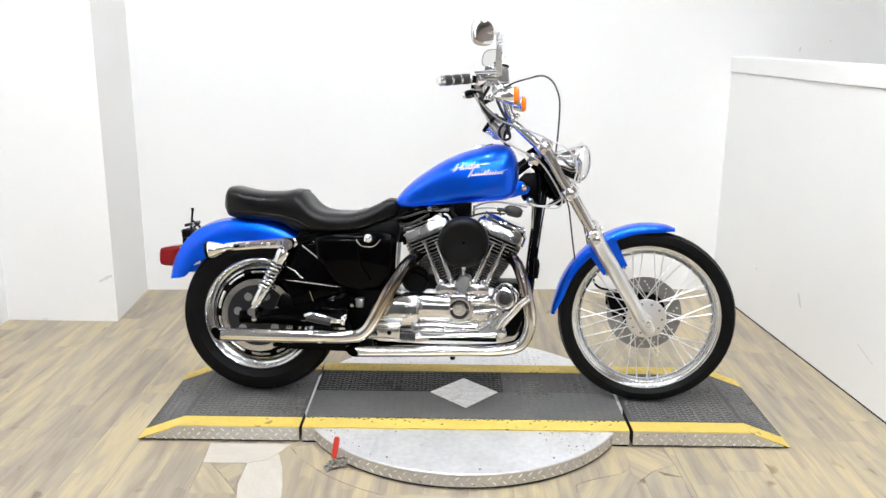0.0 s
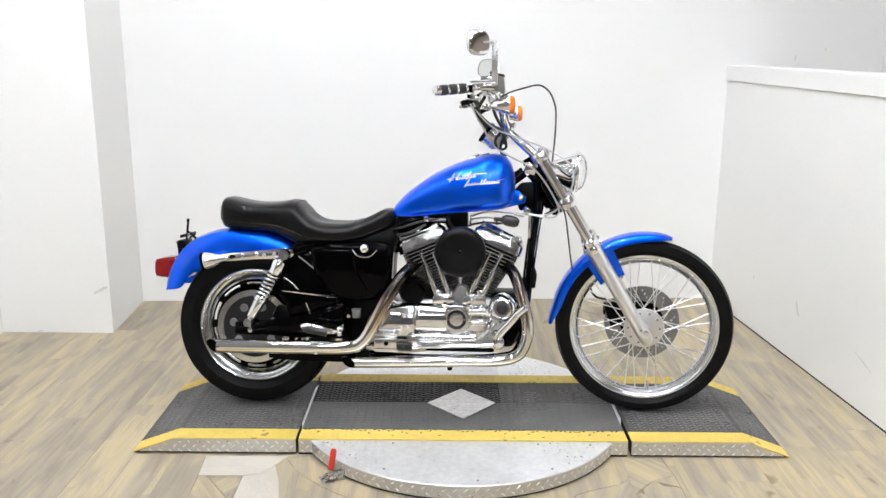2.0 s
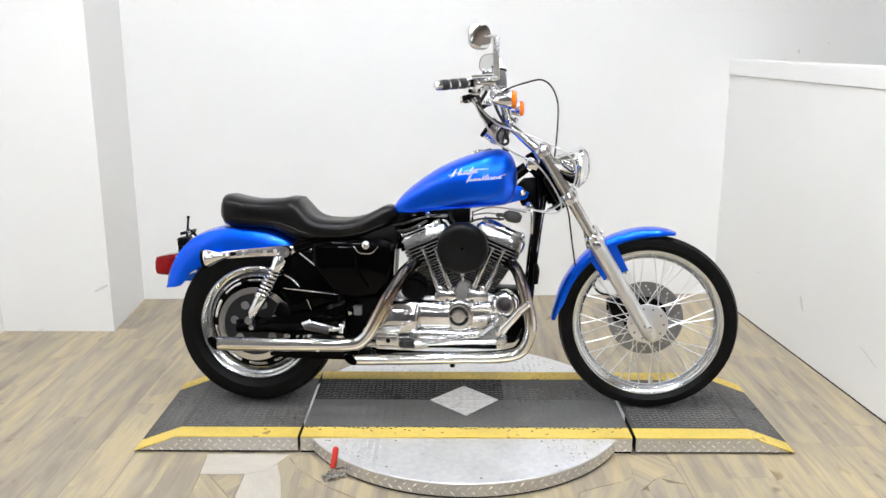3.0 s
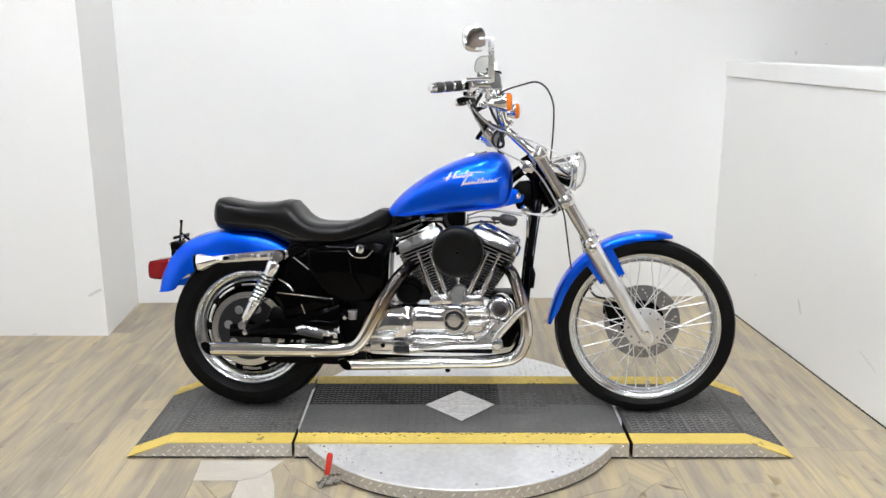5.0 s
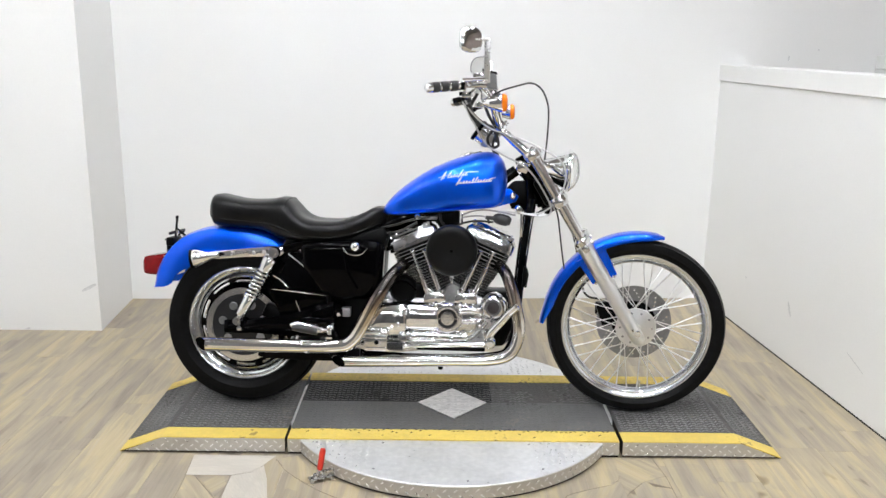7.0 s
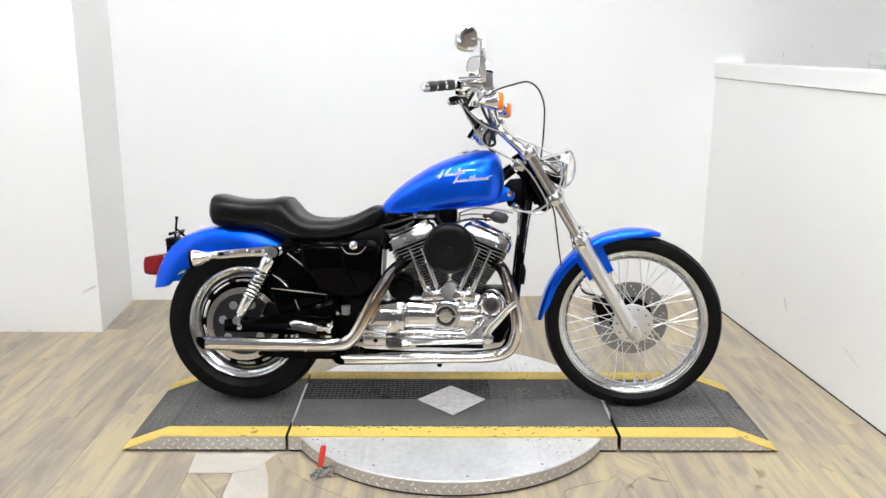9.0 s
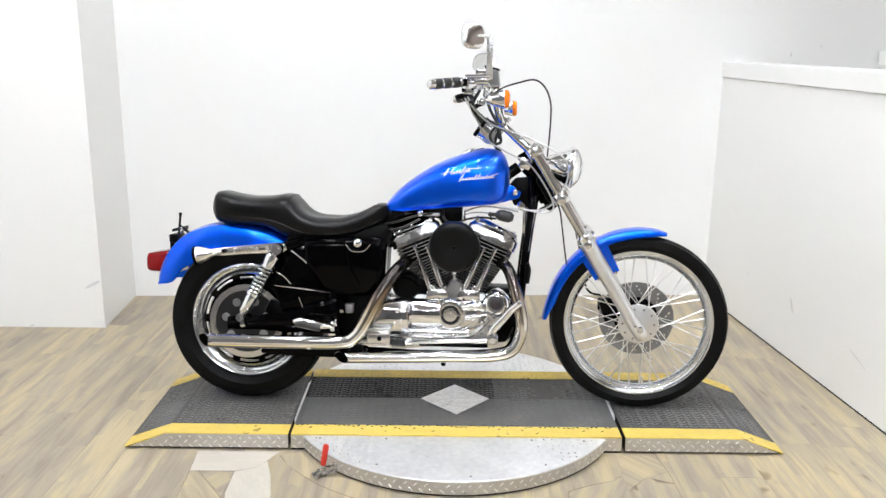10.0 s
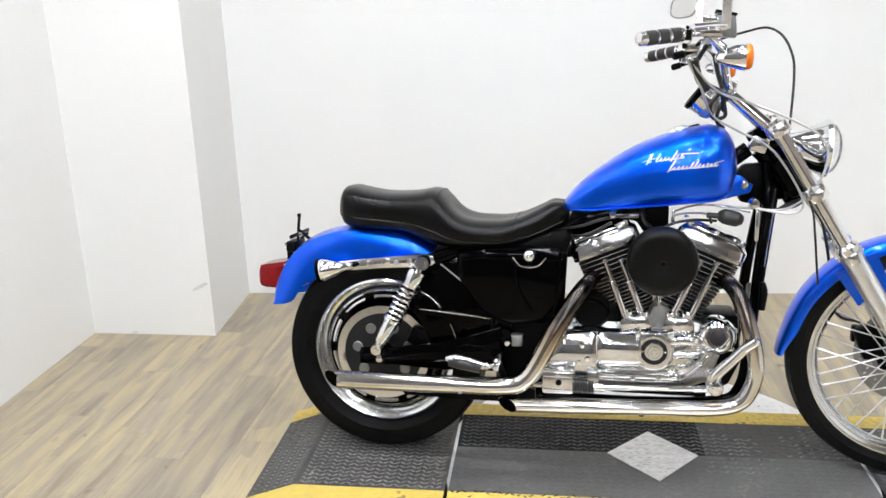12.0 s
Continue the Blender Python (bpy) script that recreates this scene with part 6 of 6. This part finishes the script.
part("fuel_line", tube([(-0.275, -0.09, 0.69), (-0.21, -0.11, 0.700), (-0.14, -0.10, 0.735)], 0.005, 8), CABLE, bike)
part("upper_hose", tube([(-0.055, -0.06, 0.775), (-0.05, -0.075, 0.74), (-0.025, -0.08, 0.715)], 0.0055, 8), CABLE, bike)
part("top_mount", prism([(-0.27, 0.715), (-0.25, 0.765), (-0.05, 0.785), (0.02, 0.782), (0.02, 0.70), (-0.04, 0.69), (-0.07, 0.735), (-0.14, 0.745)], -0.062, 0.05, 0.006), BLACK_MATT, bike, "satin black top mount")
part("rear_frame_plate", prism([(-0.30, 0.60), (-0.30, 0.72), (-0.21, 0.745), (-0.205, 0.62)], 0.03, 0.06, 0.004), BLACK_MATT, bike, "satin black frame plate")
part("rear_shroud", tube([(-0.285, -0.07, 0.705), (-0.20, -0.075, 0.745), (-0.10, -0.07, 0.768)], 0.013, 10), BLACK, bike)

# ---- exhaust
CUT = Vector((0, 1.25, 0.35))


def mouth(p, t, r):
    """The end of a slash-cut pipe, closed black for its dark hollow."""
    t = Vector(t).normalized()
    u = Vector((0, 0, 1)) - t * t.z
    u.normalize()
    w = t.cross(u)
    nrm = (t - CUT).normalized()
    bm = bmesh.new()
    ring = []
    for k in range(24):
        a = 2 * math.pi * k / 24
        o = (u * math.cos(a) + w * math.sin(a)) * r
        ring.append(bm.verts.new(Vector(p) + o + t * o.dot(CUT) + nrm * 0.0025))
    bm.faces.new(ring)
    back = bmesh.ops.extrude_face_region(bm, geom=bm.faces[:])
    bmesh.ops.translate(bm, verts=[v for v in back["geom"] if isinstance(v, bmesh.types.BMVert)], vec=-nrm * 0.004)
    return bm


up = part("exhaust_pipe", tube([(-0.175, -0.055, 0.580), (-0.200, -0.105, 0.562), (-0.232, -0.158, 0.528), (-0.285, -0.188, 0.445), (-0.335, -0.198, 0.345), (-0.372, -0.200, 0.290), (-0.425, -0.200, 0.269), (-0.60, -0.200, 0.264), (-0.80, -0.200, 0.262), (-0.945, -0.200, 0.262)], [0.021, 0.024, 0.0265, 0.0265, 0.0265, 0.0265, 0.0265, 0.0265], 24, 8, cut=CUT), PIPE_REAR, bike, "chrome slash-cut upper exhaust pipe", smooth=50)
part("pipe_mouth", mouth((-0.945, -0.200, 0.262), (-1, 0, 0), 0.0245), HOLLOW_DARK, up, "black cap painted as the dark hollow of the pipe", smooth=0)
lo = part("exhaust_pipe", tube([(0.165, -0.055, 0.575), (0.188, -0.105, 0.568), (0.208, -0.150, 0.540), (0.232, -0.175, 0.470), (0.254, -0.182, 0.375), (0.252, -0.182, 0.310), (0.222, -0.182, 0.252), (0.150, -0.182, 0.229), (0.0, -0.182, 0.222), (-0.20, -0.182, 0.214), (-0.425, -0.182, 0.206)], [0.0225, 0.0225, 0.0225, 0.0225, 0.0225, 0.0225, 0.0225, 0.0225], 24, 8, cut=CUT), PIPE_FRONT, bike, "chrome slash-cut lower exhaust pipe", smooth=50)
part("pipe_mouth", mouth((-0.425, -0.182, 0.206), (-1, 0, -0.035), 0.0205), HOLLOW_DARK, lo, "black cap painted as the dark hollow of the pipe", smooth=0)
part("upper_rail", rod((-0.13, -0.160, 0.262), (0.13, -0.160, 0.262), 0.008), BLACK, bike)
part("hanger", join(cube((-0.37, -0.17, 0.235), (0.05, 0.02, 0.04), 0.004), rod((-0.33, -0.20, 0.243), (-0.33, -0.21, 0.243), 0.006)), BLACK_MATT, bike)
part("drain_peg", join(rod((-0.04, -0.10, 0.205), (-0.04, -0.10, 0.165), 0.010), rod((-0.02, -0.10, 0.20), (-0.04, -0.10, 0.17), 0.006)), BLACK_MATT, bike)

# ---- foot controls
rp = part("passenger_peg", join(tube([(-0.595, -0.235, 0.352), (-0.57, -0.240, 0.354), (-0.53, -0.240, 0.347), (-0.485, -0.235, 0.335)], [0.008, 0.0145, 0.0150, 0.012], 14), rod((-0.485, -0.235, 0.335), (-0.455, -0.20, 0.332), 0.011), rod((-0.455, -0.20, 0.335), (-0.452, -0.13, 0.35), 0.012), rod((-0.46, -0.205, 0.345), (-0.455, -0.205, 0.312), 0.009)), CHROME, bike, "folded chrome passenger peg")
part("peg_rubber", tube([(-0.586, -0.248, 0.344), (-0.55, -0.252, 0.343), (-0.495, -0.247, 0.331)], [0.010, 0.0155, 0.0135], 12), GRIP, rp, "black rubber pad")
part("cylinder_boot", join(*[lathe([(0.010, 0), (0.0160, 0.001), (0.0180, 0.0035), (0.0160, 0.006), (0.010, 0.007)], 20, axis_to((-0.234 + 0.0080 * k, -0.192, 0.273), (1, 0, 0)), True) for k in range(7)], rod((-0.24, -0.192, 0.273), (-0.176, -0.192, 0.273), 0.012)), GRIP, bike, "ribbed black rubber boot")
part("brake_rod", join(rod((-0.20, -0.195, 0.274), (0.120, -0.205, 0.291), 0.0075), rod((0.09, -0.205, 0.289), (0.13, -0.207, 0.292), 0.010)), CHROME, bike, "chrome brake rod")
part("brake_pedal", join(tube([(0.140, -0.212, 0.318), (0.152, -0.218, 0.342), (0.188, -0.228, 0.385), (0.228, -0.240, 0.437)], [0.017, 0.016, 0.0145, 0.014], 14), lathe([(0, 0.028), (0.016, 0.026), (0.018, 0.016), (0.018, -0.02), (0, -0.02)], 24, axis_to((0.140, -0.200, 0.330), (0, -1, 0))), tube([(0.215, -0.238, 0.420), (0.236, -0.248, 0.440), (0.243, -0.252, 0.4455), (0.2455, -0.2535, 0.4475)], [0.0145, 0.0145, 0.0135, 0.006], 12)), CHROME_SOFT, bike, "polished forward brake pedal")
part("forward_peg", join(lathe([(0, 0.030), (0.008, 0.030), (0.010, 0.027), (0.017, 0.026), (0.021, 0.020), (0.022, -0.03), (0, -0.03)], 24, axis_to((0.146, -0.215, 0.303), (0, -1, 0))), rod((0.146, -0.20, 0.303), (0.150, -0.12, 0.300), 0.013)), CHROME, bike, "chrome forward peg")

# ---- headlight
HL = Vector((0.361, 0, 0.947))
hm = axis_to(HL, (1, 0, -0.05)) @ Matrix.Diagonal((1.07, 1.07, 1.05, 1.0))
hl = part("headlight", steered(lathe([(0, -0.036), (0.014, -0.035), (0.024, -0.030), (0.032, -0.020), (0.049, 0.018), (0.0625, 0.048), (0.0705, 0.064), (0.0735, 0.066), (0.0755, 0.069), (0.0755, 0.080), (0.072, 0.083), (0.066, 0.078), (0.056, 0.052), (0.030, 0.026), (0, 0.020)], 40, hm)), CHROME, bike, "chrome bullet headlight")
part("lens", steered(lathe([(0.0, 0.113), (0.02, 0.112), (0.04, 0.107), (0.058, 0.097), (0.0705, 0.081), (0.068, 0.080), (0.056, 0.094), (0.038, 0.104), (0, 0.110)], 40, hm)), GLASS, hl, "clear domed lens")
part("headlight_bracket", steered(join(rod(HL + Vector((-0.025, 0, 0.0)), HL + Vector((-0.085, 0, 0.015)), 0.016), cube(HL + Vector((-0.030, 0, -0.030)), (0.045, 0.05, 0.04), 0.010))), BLACK, bike, "black headlight bracket")
part("lower_shroud", steered(join(cube(FA + FD * 0.645 - FPERP * 0.035, (0.04, 0.11, 0.11), 0.012, m=Matrix.Rotation(radians(-31.7), 4, "Y")))), BLACK_MATT, bike, "satin black neck cover")

# ---- bars
def squared(profile, power, m, segs=40, closed=False):
    """A turned profile whose round outline is drawn out to a soft square."""
    bm = lathe(profile, segs, None, closed)
    for v in bm.verts:
        r = math.hypot(v.co.x, v.co.y)
        if r > 1e-6:
            f = (abs(v.co.x / r) ** power + abs(v.co.y / r) ** power) ** (-1 / power)
            v.co.x, v.co.y = v.co.x * f, v.co.y * f
    bm.transform(m)
    return bm


bar_pts = [(-0.055, 0.372, 1.222), (0.000, 0.338, 1.230), (0.048, 0.300, 1.236), (0.105, 0.245, 1.234), (0.140, 0.190, 1.200), (0.155, 0.130, 1.145), (0.165, 0.095, 1.115), (0.170, 0.06, 1.108)]
hb = part("handlebar", barred(tube(bar_pts + [(0.170, 0, 1.108)] + [(x, -y, z) for x, y, z in bar_pts[::-1]], 0.0128, 16, 6)), CHROME, bike, "chrome high-rise handlebar")
for s in (-1, 1):
    part("riser", barred(join(rod(FA + FD * 0.800 - FPERP * 0.015 + Vector((0, s * 0.045, 0)), Vector((0.168, s * 0.045, 1.100)), 0.019, 0.015, segs=20), rod((0.170, s * 0.030, 1.108), (0.170, s * 0.062, 1.108), 0.022, segs=20))), CHROME, hb, "chrome riser")
    part("riser_bolt", barred(lathe([(0, 0.01), (0.006, 0.009), (0.008, 0), (0, 0)], 10, axis_to((0.190, s * 0.046, 1.120), (1, 0, 1)))), CHROME, hb)
    a, b = Vector((-0.060, s * 0.376, 1.221)), Vector((0.034, s * 0.310, 1.235))
    d = b - a
    gr = part("grip", barred(join(rod(a, a + d * 0.16, 0.0175, segs=20), *[rod(a + d * (0.08 + 0.31 * k), a + d * (0.37 + 0.31 * k), 0.0185, segs=20) for k in range(3)])), GRIP, bike, "black rubber grip with chrome bands")
    part("grip_band", barred(join(*[lathe([(0.012, -0.0022), (0.0178, -0.0022), (0.0178, 0.0022), (0.012, 0.0022)], 20, axis_to(a + d * f, d), True) for f in (0.38, 0.69, 1.01)])), CHROME, gr, "chrome band")
    part("grip_cap", barred(lathe([(0, -0.010), (0.012, -0.009), (0.0172, -0.004), (0.018, 0.006), (0.0175, 0.012), (0, 0.012)], 20, axis_to(a, d))), CHROME_SOFT, gr)
    sw = part("switch_housing", barred(join(cube((0.062, s * 0.288, 1.232), (0.055, 0.045, 0.045), 0.012, m=Matrix.Rotation(radians(s * -38), 4, "Z")), cube((0.062, s * 0.280, 1.205), (0.034, 0.030, 0.024), 0.006))), CHROME, bike, "chrome switch housing")
    part("switch_panel", barred(cube((0.060, s * 0.3125, 1.233), (0.030, 0.006, 0.026), 0.002, m=Matrix.Rotation(radians(s * -38), 4, "Z"))), BLACK_MATT, sw, "black switch panel")
    for bx, bz in ((0.050, 1.252), (0.078, 1.212)):
        part("housing_screw", barred(lathe([(0, 0.004), (0.004, 0.003), (0.005, 0), (0, 0)], 10, axis_to((bx, s * (0.313 if bx < 0.06 else 0.300), bz), (0.3, s, 0)))), BLACK_MATT, sw)
    part("clamp_band", barred(lathe([(0.0135, -0.008), (0.0215, -0.008), (0.023, -0.004), (0.023, 0.004), (0.0215, 0.008), (0.0135, 0.008)], 24, axis_to((0.096, s * 0.252, 1.2345), (0.70, -s * 0.70, 0.0)), True)), STEEL, sw, "grey steel clamp band")
    part("switch_button", barred(cube((0.045, s * 0.300, 1.208), (0.012, 0.014, 0.014), 0.003)), BLACK_MATT, sw)
    part("lower_switch", barred(join(rod((0.018, s * 0.300, 1.182), (0.045, s * 0.288, 1.190), 0.010), rod((0.045, s * 0.288, 1.190), (0.075, s * 0.28, 1.200), 0.007))), BLACK_MATT, sw, "black switch body")
    mc = part("brake_master" if s < 0 else "clutch_perch", barred(join(cube((0.100, s * 0.275, 1.246), (0.075, 0.05, 0.036), 0.008), cube((0.112, s * 0.275, 1.272), (0.055, 0.055, 0.020), 0.005))), CHROME, bike, "chrome lever clamp")
    lev = [(0.140, s * 0.300, 1.252), (0.135, s * 0.345, 1.254), (0.100, s * 0.390, 1.250), (0.060, s * 0.425, 1.244)]
    part("lever", barred(tube(lev, [0.008, 0.0075, 0.0065, 0.0075], 10)), CHROME, mc, "chrome lever")
    if s < 0:
        part("reservoir", barred(prism([(0.122, 1.232), (0.120, 1.290), (0.165, 1.280), (0.171, 1.228)], s * 0.25 - 0.03, s * 0.25 + 0.02, 0.006)), RESERVOIR, mc, "grey fluid reservoir")
        part("reservoir_cap", barred(cube((0.142, s * 0.255, 1.289), (0.054, 0.056, 0.006), 0.003, m=Matrix.Rotation(radians(12), 4, "Y"))), BLACK_MATT, mc)
    # turn signal
    sp = Vector((0.194, s * 0.285, 1.180))
    ts = part("front_turn_signal", barred(lathe([(0, 0.076), (0.008, 0.0745), (0.014, 0.068), (0.023, 0.045), (0.030, 0.022), (0.0335, 0.012), (0.034, 0.002), (0.030, 0), (0, 0)], 28, axis_to(sp, (-1, 0, -0.02)))), CHROME, bike, "chrome bullet turn signal")
    part("lens", barred(lathe([(0, -0.0165), (0.018, -0.0160), (0.027, -0.0135), (0.0310, -0.008), (0.0325, 0.0), (0.0325, 0.004), (0, 0.004)], 28, axis_to(sp, (-1, 0, -0.02)))), AMBER, ts, "amber lens")
    part("signal_stalk", barred(rod(sp + Vector((-0.05, 0, 0.02)), (0.105, s * 0.265, 1.235), 0.009)), CHROME, ts)
    # mirror
    mcn = Vector((0.085 if s < 0 else 0.050, s * 0.385, 1.384 if s < 0 else 1.379))
    mm = Matrix.Translation(mcn) @ Vector((0.45, -0.80, 0.06) if s < 0 else (0.55, 0.78, -0.20)).to_track_quat("Z", "Y").to_matrix().to_4x4() @ Matrix.Diagonal((0.82, 0.86, 1, 1) if s < 0 else (0.98, 0.76, 1, 1))
    mi = part("mirror", barred(squared([(0, 0.0105), (0.020, 0.0100), (0.036, 0.0082), (0.045, 0.0060), (0.0495, 0.0030), (0.051, 0.0), (0.050, -0.004), (0, -0.004)], 2.8, mm)), CHROME, bike, "chrome mirror with a soft square outline")
    part("mirror_glass", barred(squared([(0, -0.0055), (0.047, -0.0055), (0.047, -0.0042), (0, -0.0042)], 2.8, mm)), MIRROR, mi, "mirror glass")
    part("mirror_rim", barred(squared([(0.0475, -0.0070), (0.0510, -0.0065), (0.0515, -0.0030), (0.0475, -0.0040)], 2.8, mm, closed=True)), DISC, mi, "dark rim")
    sx = 0.139 if s < 0 else 0.096
    part("mirror_stem", barred(join(cube((sx, s * 0.345, 1.318), (0.022, 0.008, 0.150), 0.003, m=Matrix.Rotation(radians(s * -8), 4, "X")), rod((sx, s * 0.356, 1.388), mcn + Vector((0.012, 0, 0.0)), 0.006), rod((sx - 0.007, s * 0.33, 1.245), (sx, s * 0.338, 1.258), 0.010))), ALLOY, mi, "flat chrome stem")

# instruments
sm = axis_to((0.108, -0.015, 1.074), (-0.79, 0, 0.61))
spd = part("speedometer", steered(lathe([(0, -0.028), (0.028, -0.026), (0.038, -0.018), (0.040, 0.0), (0.041, 0.020), (0.043, 0.024), (0.043, 0.032), (0.039, 0.034), (0.037, 0.029), (0, 0.029)], 36, sm)), CHROME_SOFT, bike, "chrome speedometer pod")
part("bezel", steered(lathe([(0.0405, 0.019), (0.0445, 0.022), (0.0445, 0.0335), (0.0385, 0.0355), (0.0375, 0.030)], 36, sm, True)), BLACK, spd, "black bezel")
part("back_cup", steered(lathe([(0, -0.046), (0.022, -0.045), (0.034, -0.036), (0.0395, -0.022), (0.0395, -0.012), (0.030, -0.012), (0, -0.012)], 32, sm)), STEEL, spd, "grey steel back cup")
part("dial", steered(lathe([(0, 0.0305), (0.036, 0.0305), (0.036, 0.029), (0, 0.029)], 32, sm)), DIAL, spd, "grey dial face")
part("speedo_bracket", steered(join(rod((0.145, 0, 1.055), (0.175, 0, 1.095), 0.012), cube((0.155, 0, 1.095), (0.035, 0.04, 0.03), 0.006))), CHROME, bike)
part("indicator_box", steered(cube((0.262, -0.01, 0.955), (0.05, 0.07, 0.045), 0.010, m=Matrix.Rotation(radians(20), 4, "Y"))), CHROME, bike, "chrome indicator box")


# ---- cables
def cable(name, pts, r, mat, label=""):
    part(name, steered(tube(pts, r, 8, 10)), mat, bike, label)


cable("clutch_cable", [(0.110, 0.25, 1.225), (0.160, 0.20, 1.250), (0.222, 0.17, 1.268), (0.280, 0.14, 1.278), (0.322, 0.11, 1.252), (0.347, 0.08, 1.197), (0.352, 0.06, 1.142), (0.349, 0.04, 1.055), (0.343, 0.02, 0.980)], 0.0036, CABLE, "black looped clutch cable")
cable("throttle_cable", [(0.06, -0.285, 1.200), (0.085, -0.27, 1.155), (0.14, -0.20, 1.105), (0.22, -0.13, 1.075), (0.32, -0.125, 1.035), (0.405, -0.13, 0.985), (0.425, -0.13, 0.92), (0.395, -0.12, 0.84), (0.33, -0.10, 0.785), (0.22, -0.09, 0.785), (0.10, -0.075, 0.79)], 0.0033, CABLE_CLEAR, "silver throttle cable")
cable("throttle_cable", [(0.05, -0.28, 1.195), (0.09, -0.25, 1.12), (0.125, -0.15, 1.045), (0.185, -0.115, 1.005), (0.28, -0.12, 0.955), (0.345, -0.12, 0.87), (0.375, -0.12, 0.80), (0.34, -0.11, 0.775), (0.24, -0.10, 0.79)], 0.0032, CABLE_CLEAR, "silver throttle cable")
cable("brake_hose", [(0.10, -0.26, 1.225), (0.075, -0.24, 1.17), (0.11, -0.18, 1.125), (0.15, -0.10, 1.10), (0.16, -0.06, 1.05)], 0.006, CABLE, "black brake hose")
cable("wiring_loom", [(0.07, -0.28, 1.19), (0.085, -0.255, 1.14), (0.105, -0.225, 1.115)], 0.010, CABLE)
cable("wiring_loom", [(0.150, -0.05, 1.10), (0.125, -0.055, 1.065), (0.135, -0.05, 1.03), (0.165, -0.05, 1.035), (0.160, -0.05, 1.075)], 0.0055, CABLE)
cable("wiring_loom", [(0.170, -0.04, 1.09), (0.150, -0.05, 1.06), (0.145, -0.04, 1.02), (0.165, -0.03, 1.00)], 0.0055, CABLE)
cable("wiring_loom", [(0.120, -0.24, 1.20), (0.135, -0.17, 1.15), (0.150, -0.10, 1.115)], 0.006, CABLE)
cable("speedometer_cable", [(0.372, -0.125, 0.850), (0.398, -0.13, 0.790), (0.410, -0.125, 0.72), (0.420, -0.115, 0.65), (0.432, -0.095, 0.575)], 0.0030, CABLE, "thin black speedometer cable")
part("down_tube_strip", tube([(0.305, -0.06, 0.83), (0.288, -0.085, 0.72), (0.274, -0.10, 0.61), (0.262, -0.11, 0.50)], 0.010, 10), BLACK, bike)
# Thin bright tube drawn as the highlight down the black tube.
part("strip_edge", tube([(0.298, -0.085, 0.78), (0.287, -0.096, 0.70), (0.277, -0.108, 0.62)], 0.0022, 6), CHROME_SOFT, bike)
part("regulator", join(cube((0.262, -0.05, 0.53), (0.026, 0.10, 0.05), 0.008), tube([(0.274, -0.116, 0.578), (0.277, -0.118, 0.55), (0.273, -0.118, 0.50)], [0.007, 0.012, 0.010], 12)), BLACK_MATT, bike, "black voltage regulator")
part("lower_hose", tube([(0.30, -0.06, 0.765), (0.34, -0.06, 0.790), (0.365, -0.08, 0.805)], 0.006, 8), CABLE, bike)

# wall marks
for a, b, w, nrm in (((-1.880, 0.985, 0.212), (-1.803, 0.985, 0.252), 0.012, (0, -1, 0)), ((1.906, 1.7165, 1.400), (1.910, 1.7165, 1.430), 0.006, (0.045, -1, 0)), ((2.073, 1.7240, 1.456), (2.077, 1.7240, 1.468), 0.005, (0.045, -1, 0)), ((1.575, 1.15, 0.29), (1.582, 1.07, 0.26), 0.010, (-1, -0.08, 0)), ((1.612, 0.68, 0.30), (1.616, 0.64, 0.23), 0.012, (-1, -0.08, 0)), ((1.655, 0.16, 0.24), (1.667, 0.02, 0.19), 0.004, (-1, -0.08, 0)), ((-2.19, 0.985, 0.005), (-2.16, 0.985, 0.012), 0.006, (0, -1, 0))):
    scuff(a, b, w, nrm)

# ---------------------------------------------------------------- floor planks, each a piece of the floor
PW, PL = 0.152, 0.914
pm = cube((0, 0, -0.0021), (PW - 0.0005, PL - 0.0005, 0.004), 0.0004, 1)
plank_mesh = bpy.data.meshes.new("plank")
pm.to_mesh(plank_mesh)
pm.free()
plank_mesh.materials.append(PLANK)
rng = random.Random(7)
for i in range(41):
    x = -2.42 + PW * (i + 0.5)
    shift = rng.random() * PL
    for j in range(9):
        y = -5.4 + shift + PL * j
        if y - PL / 2 > 1.8:
            continue
        p = new("plank", plank_mesh)
        p.parent = FLOOR
        p.location = Vector((x, y, 0)) - ORIGIN[FLOOR]
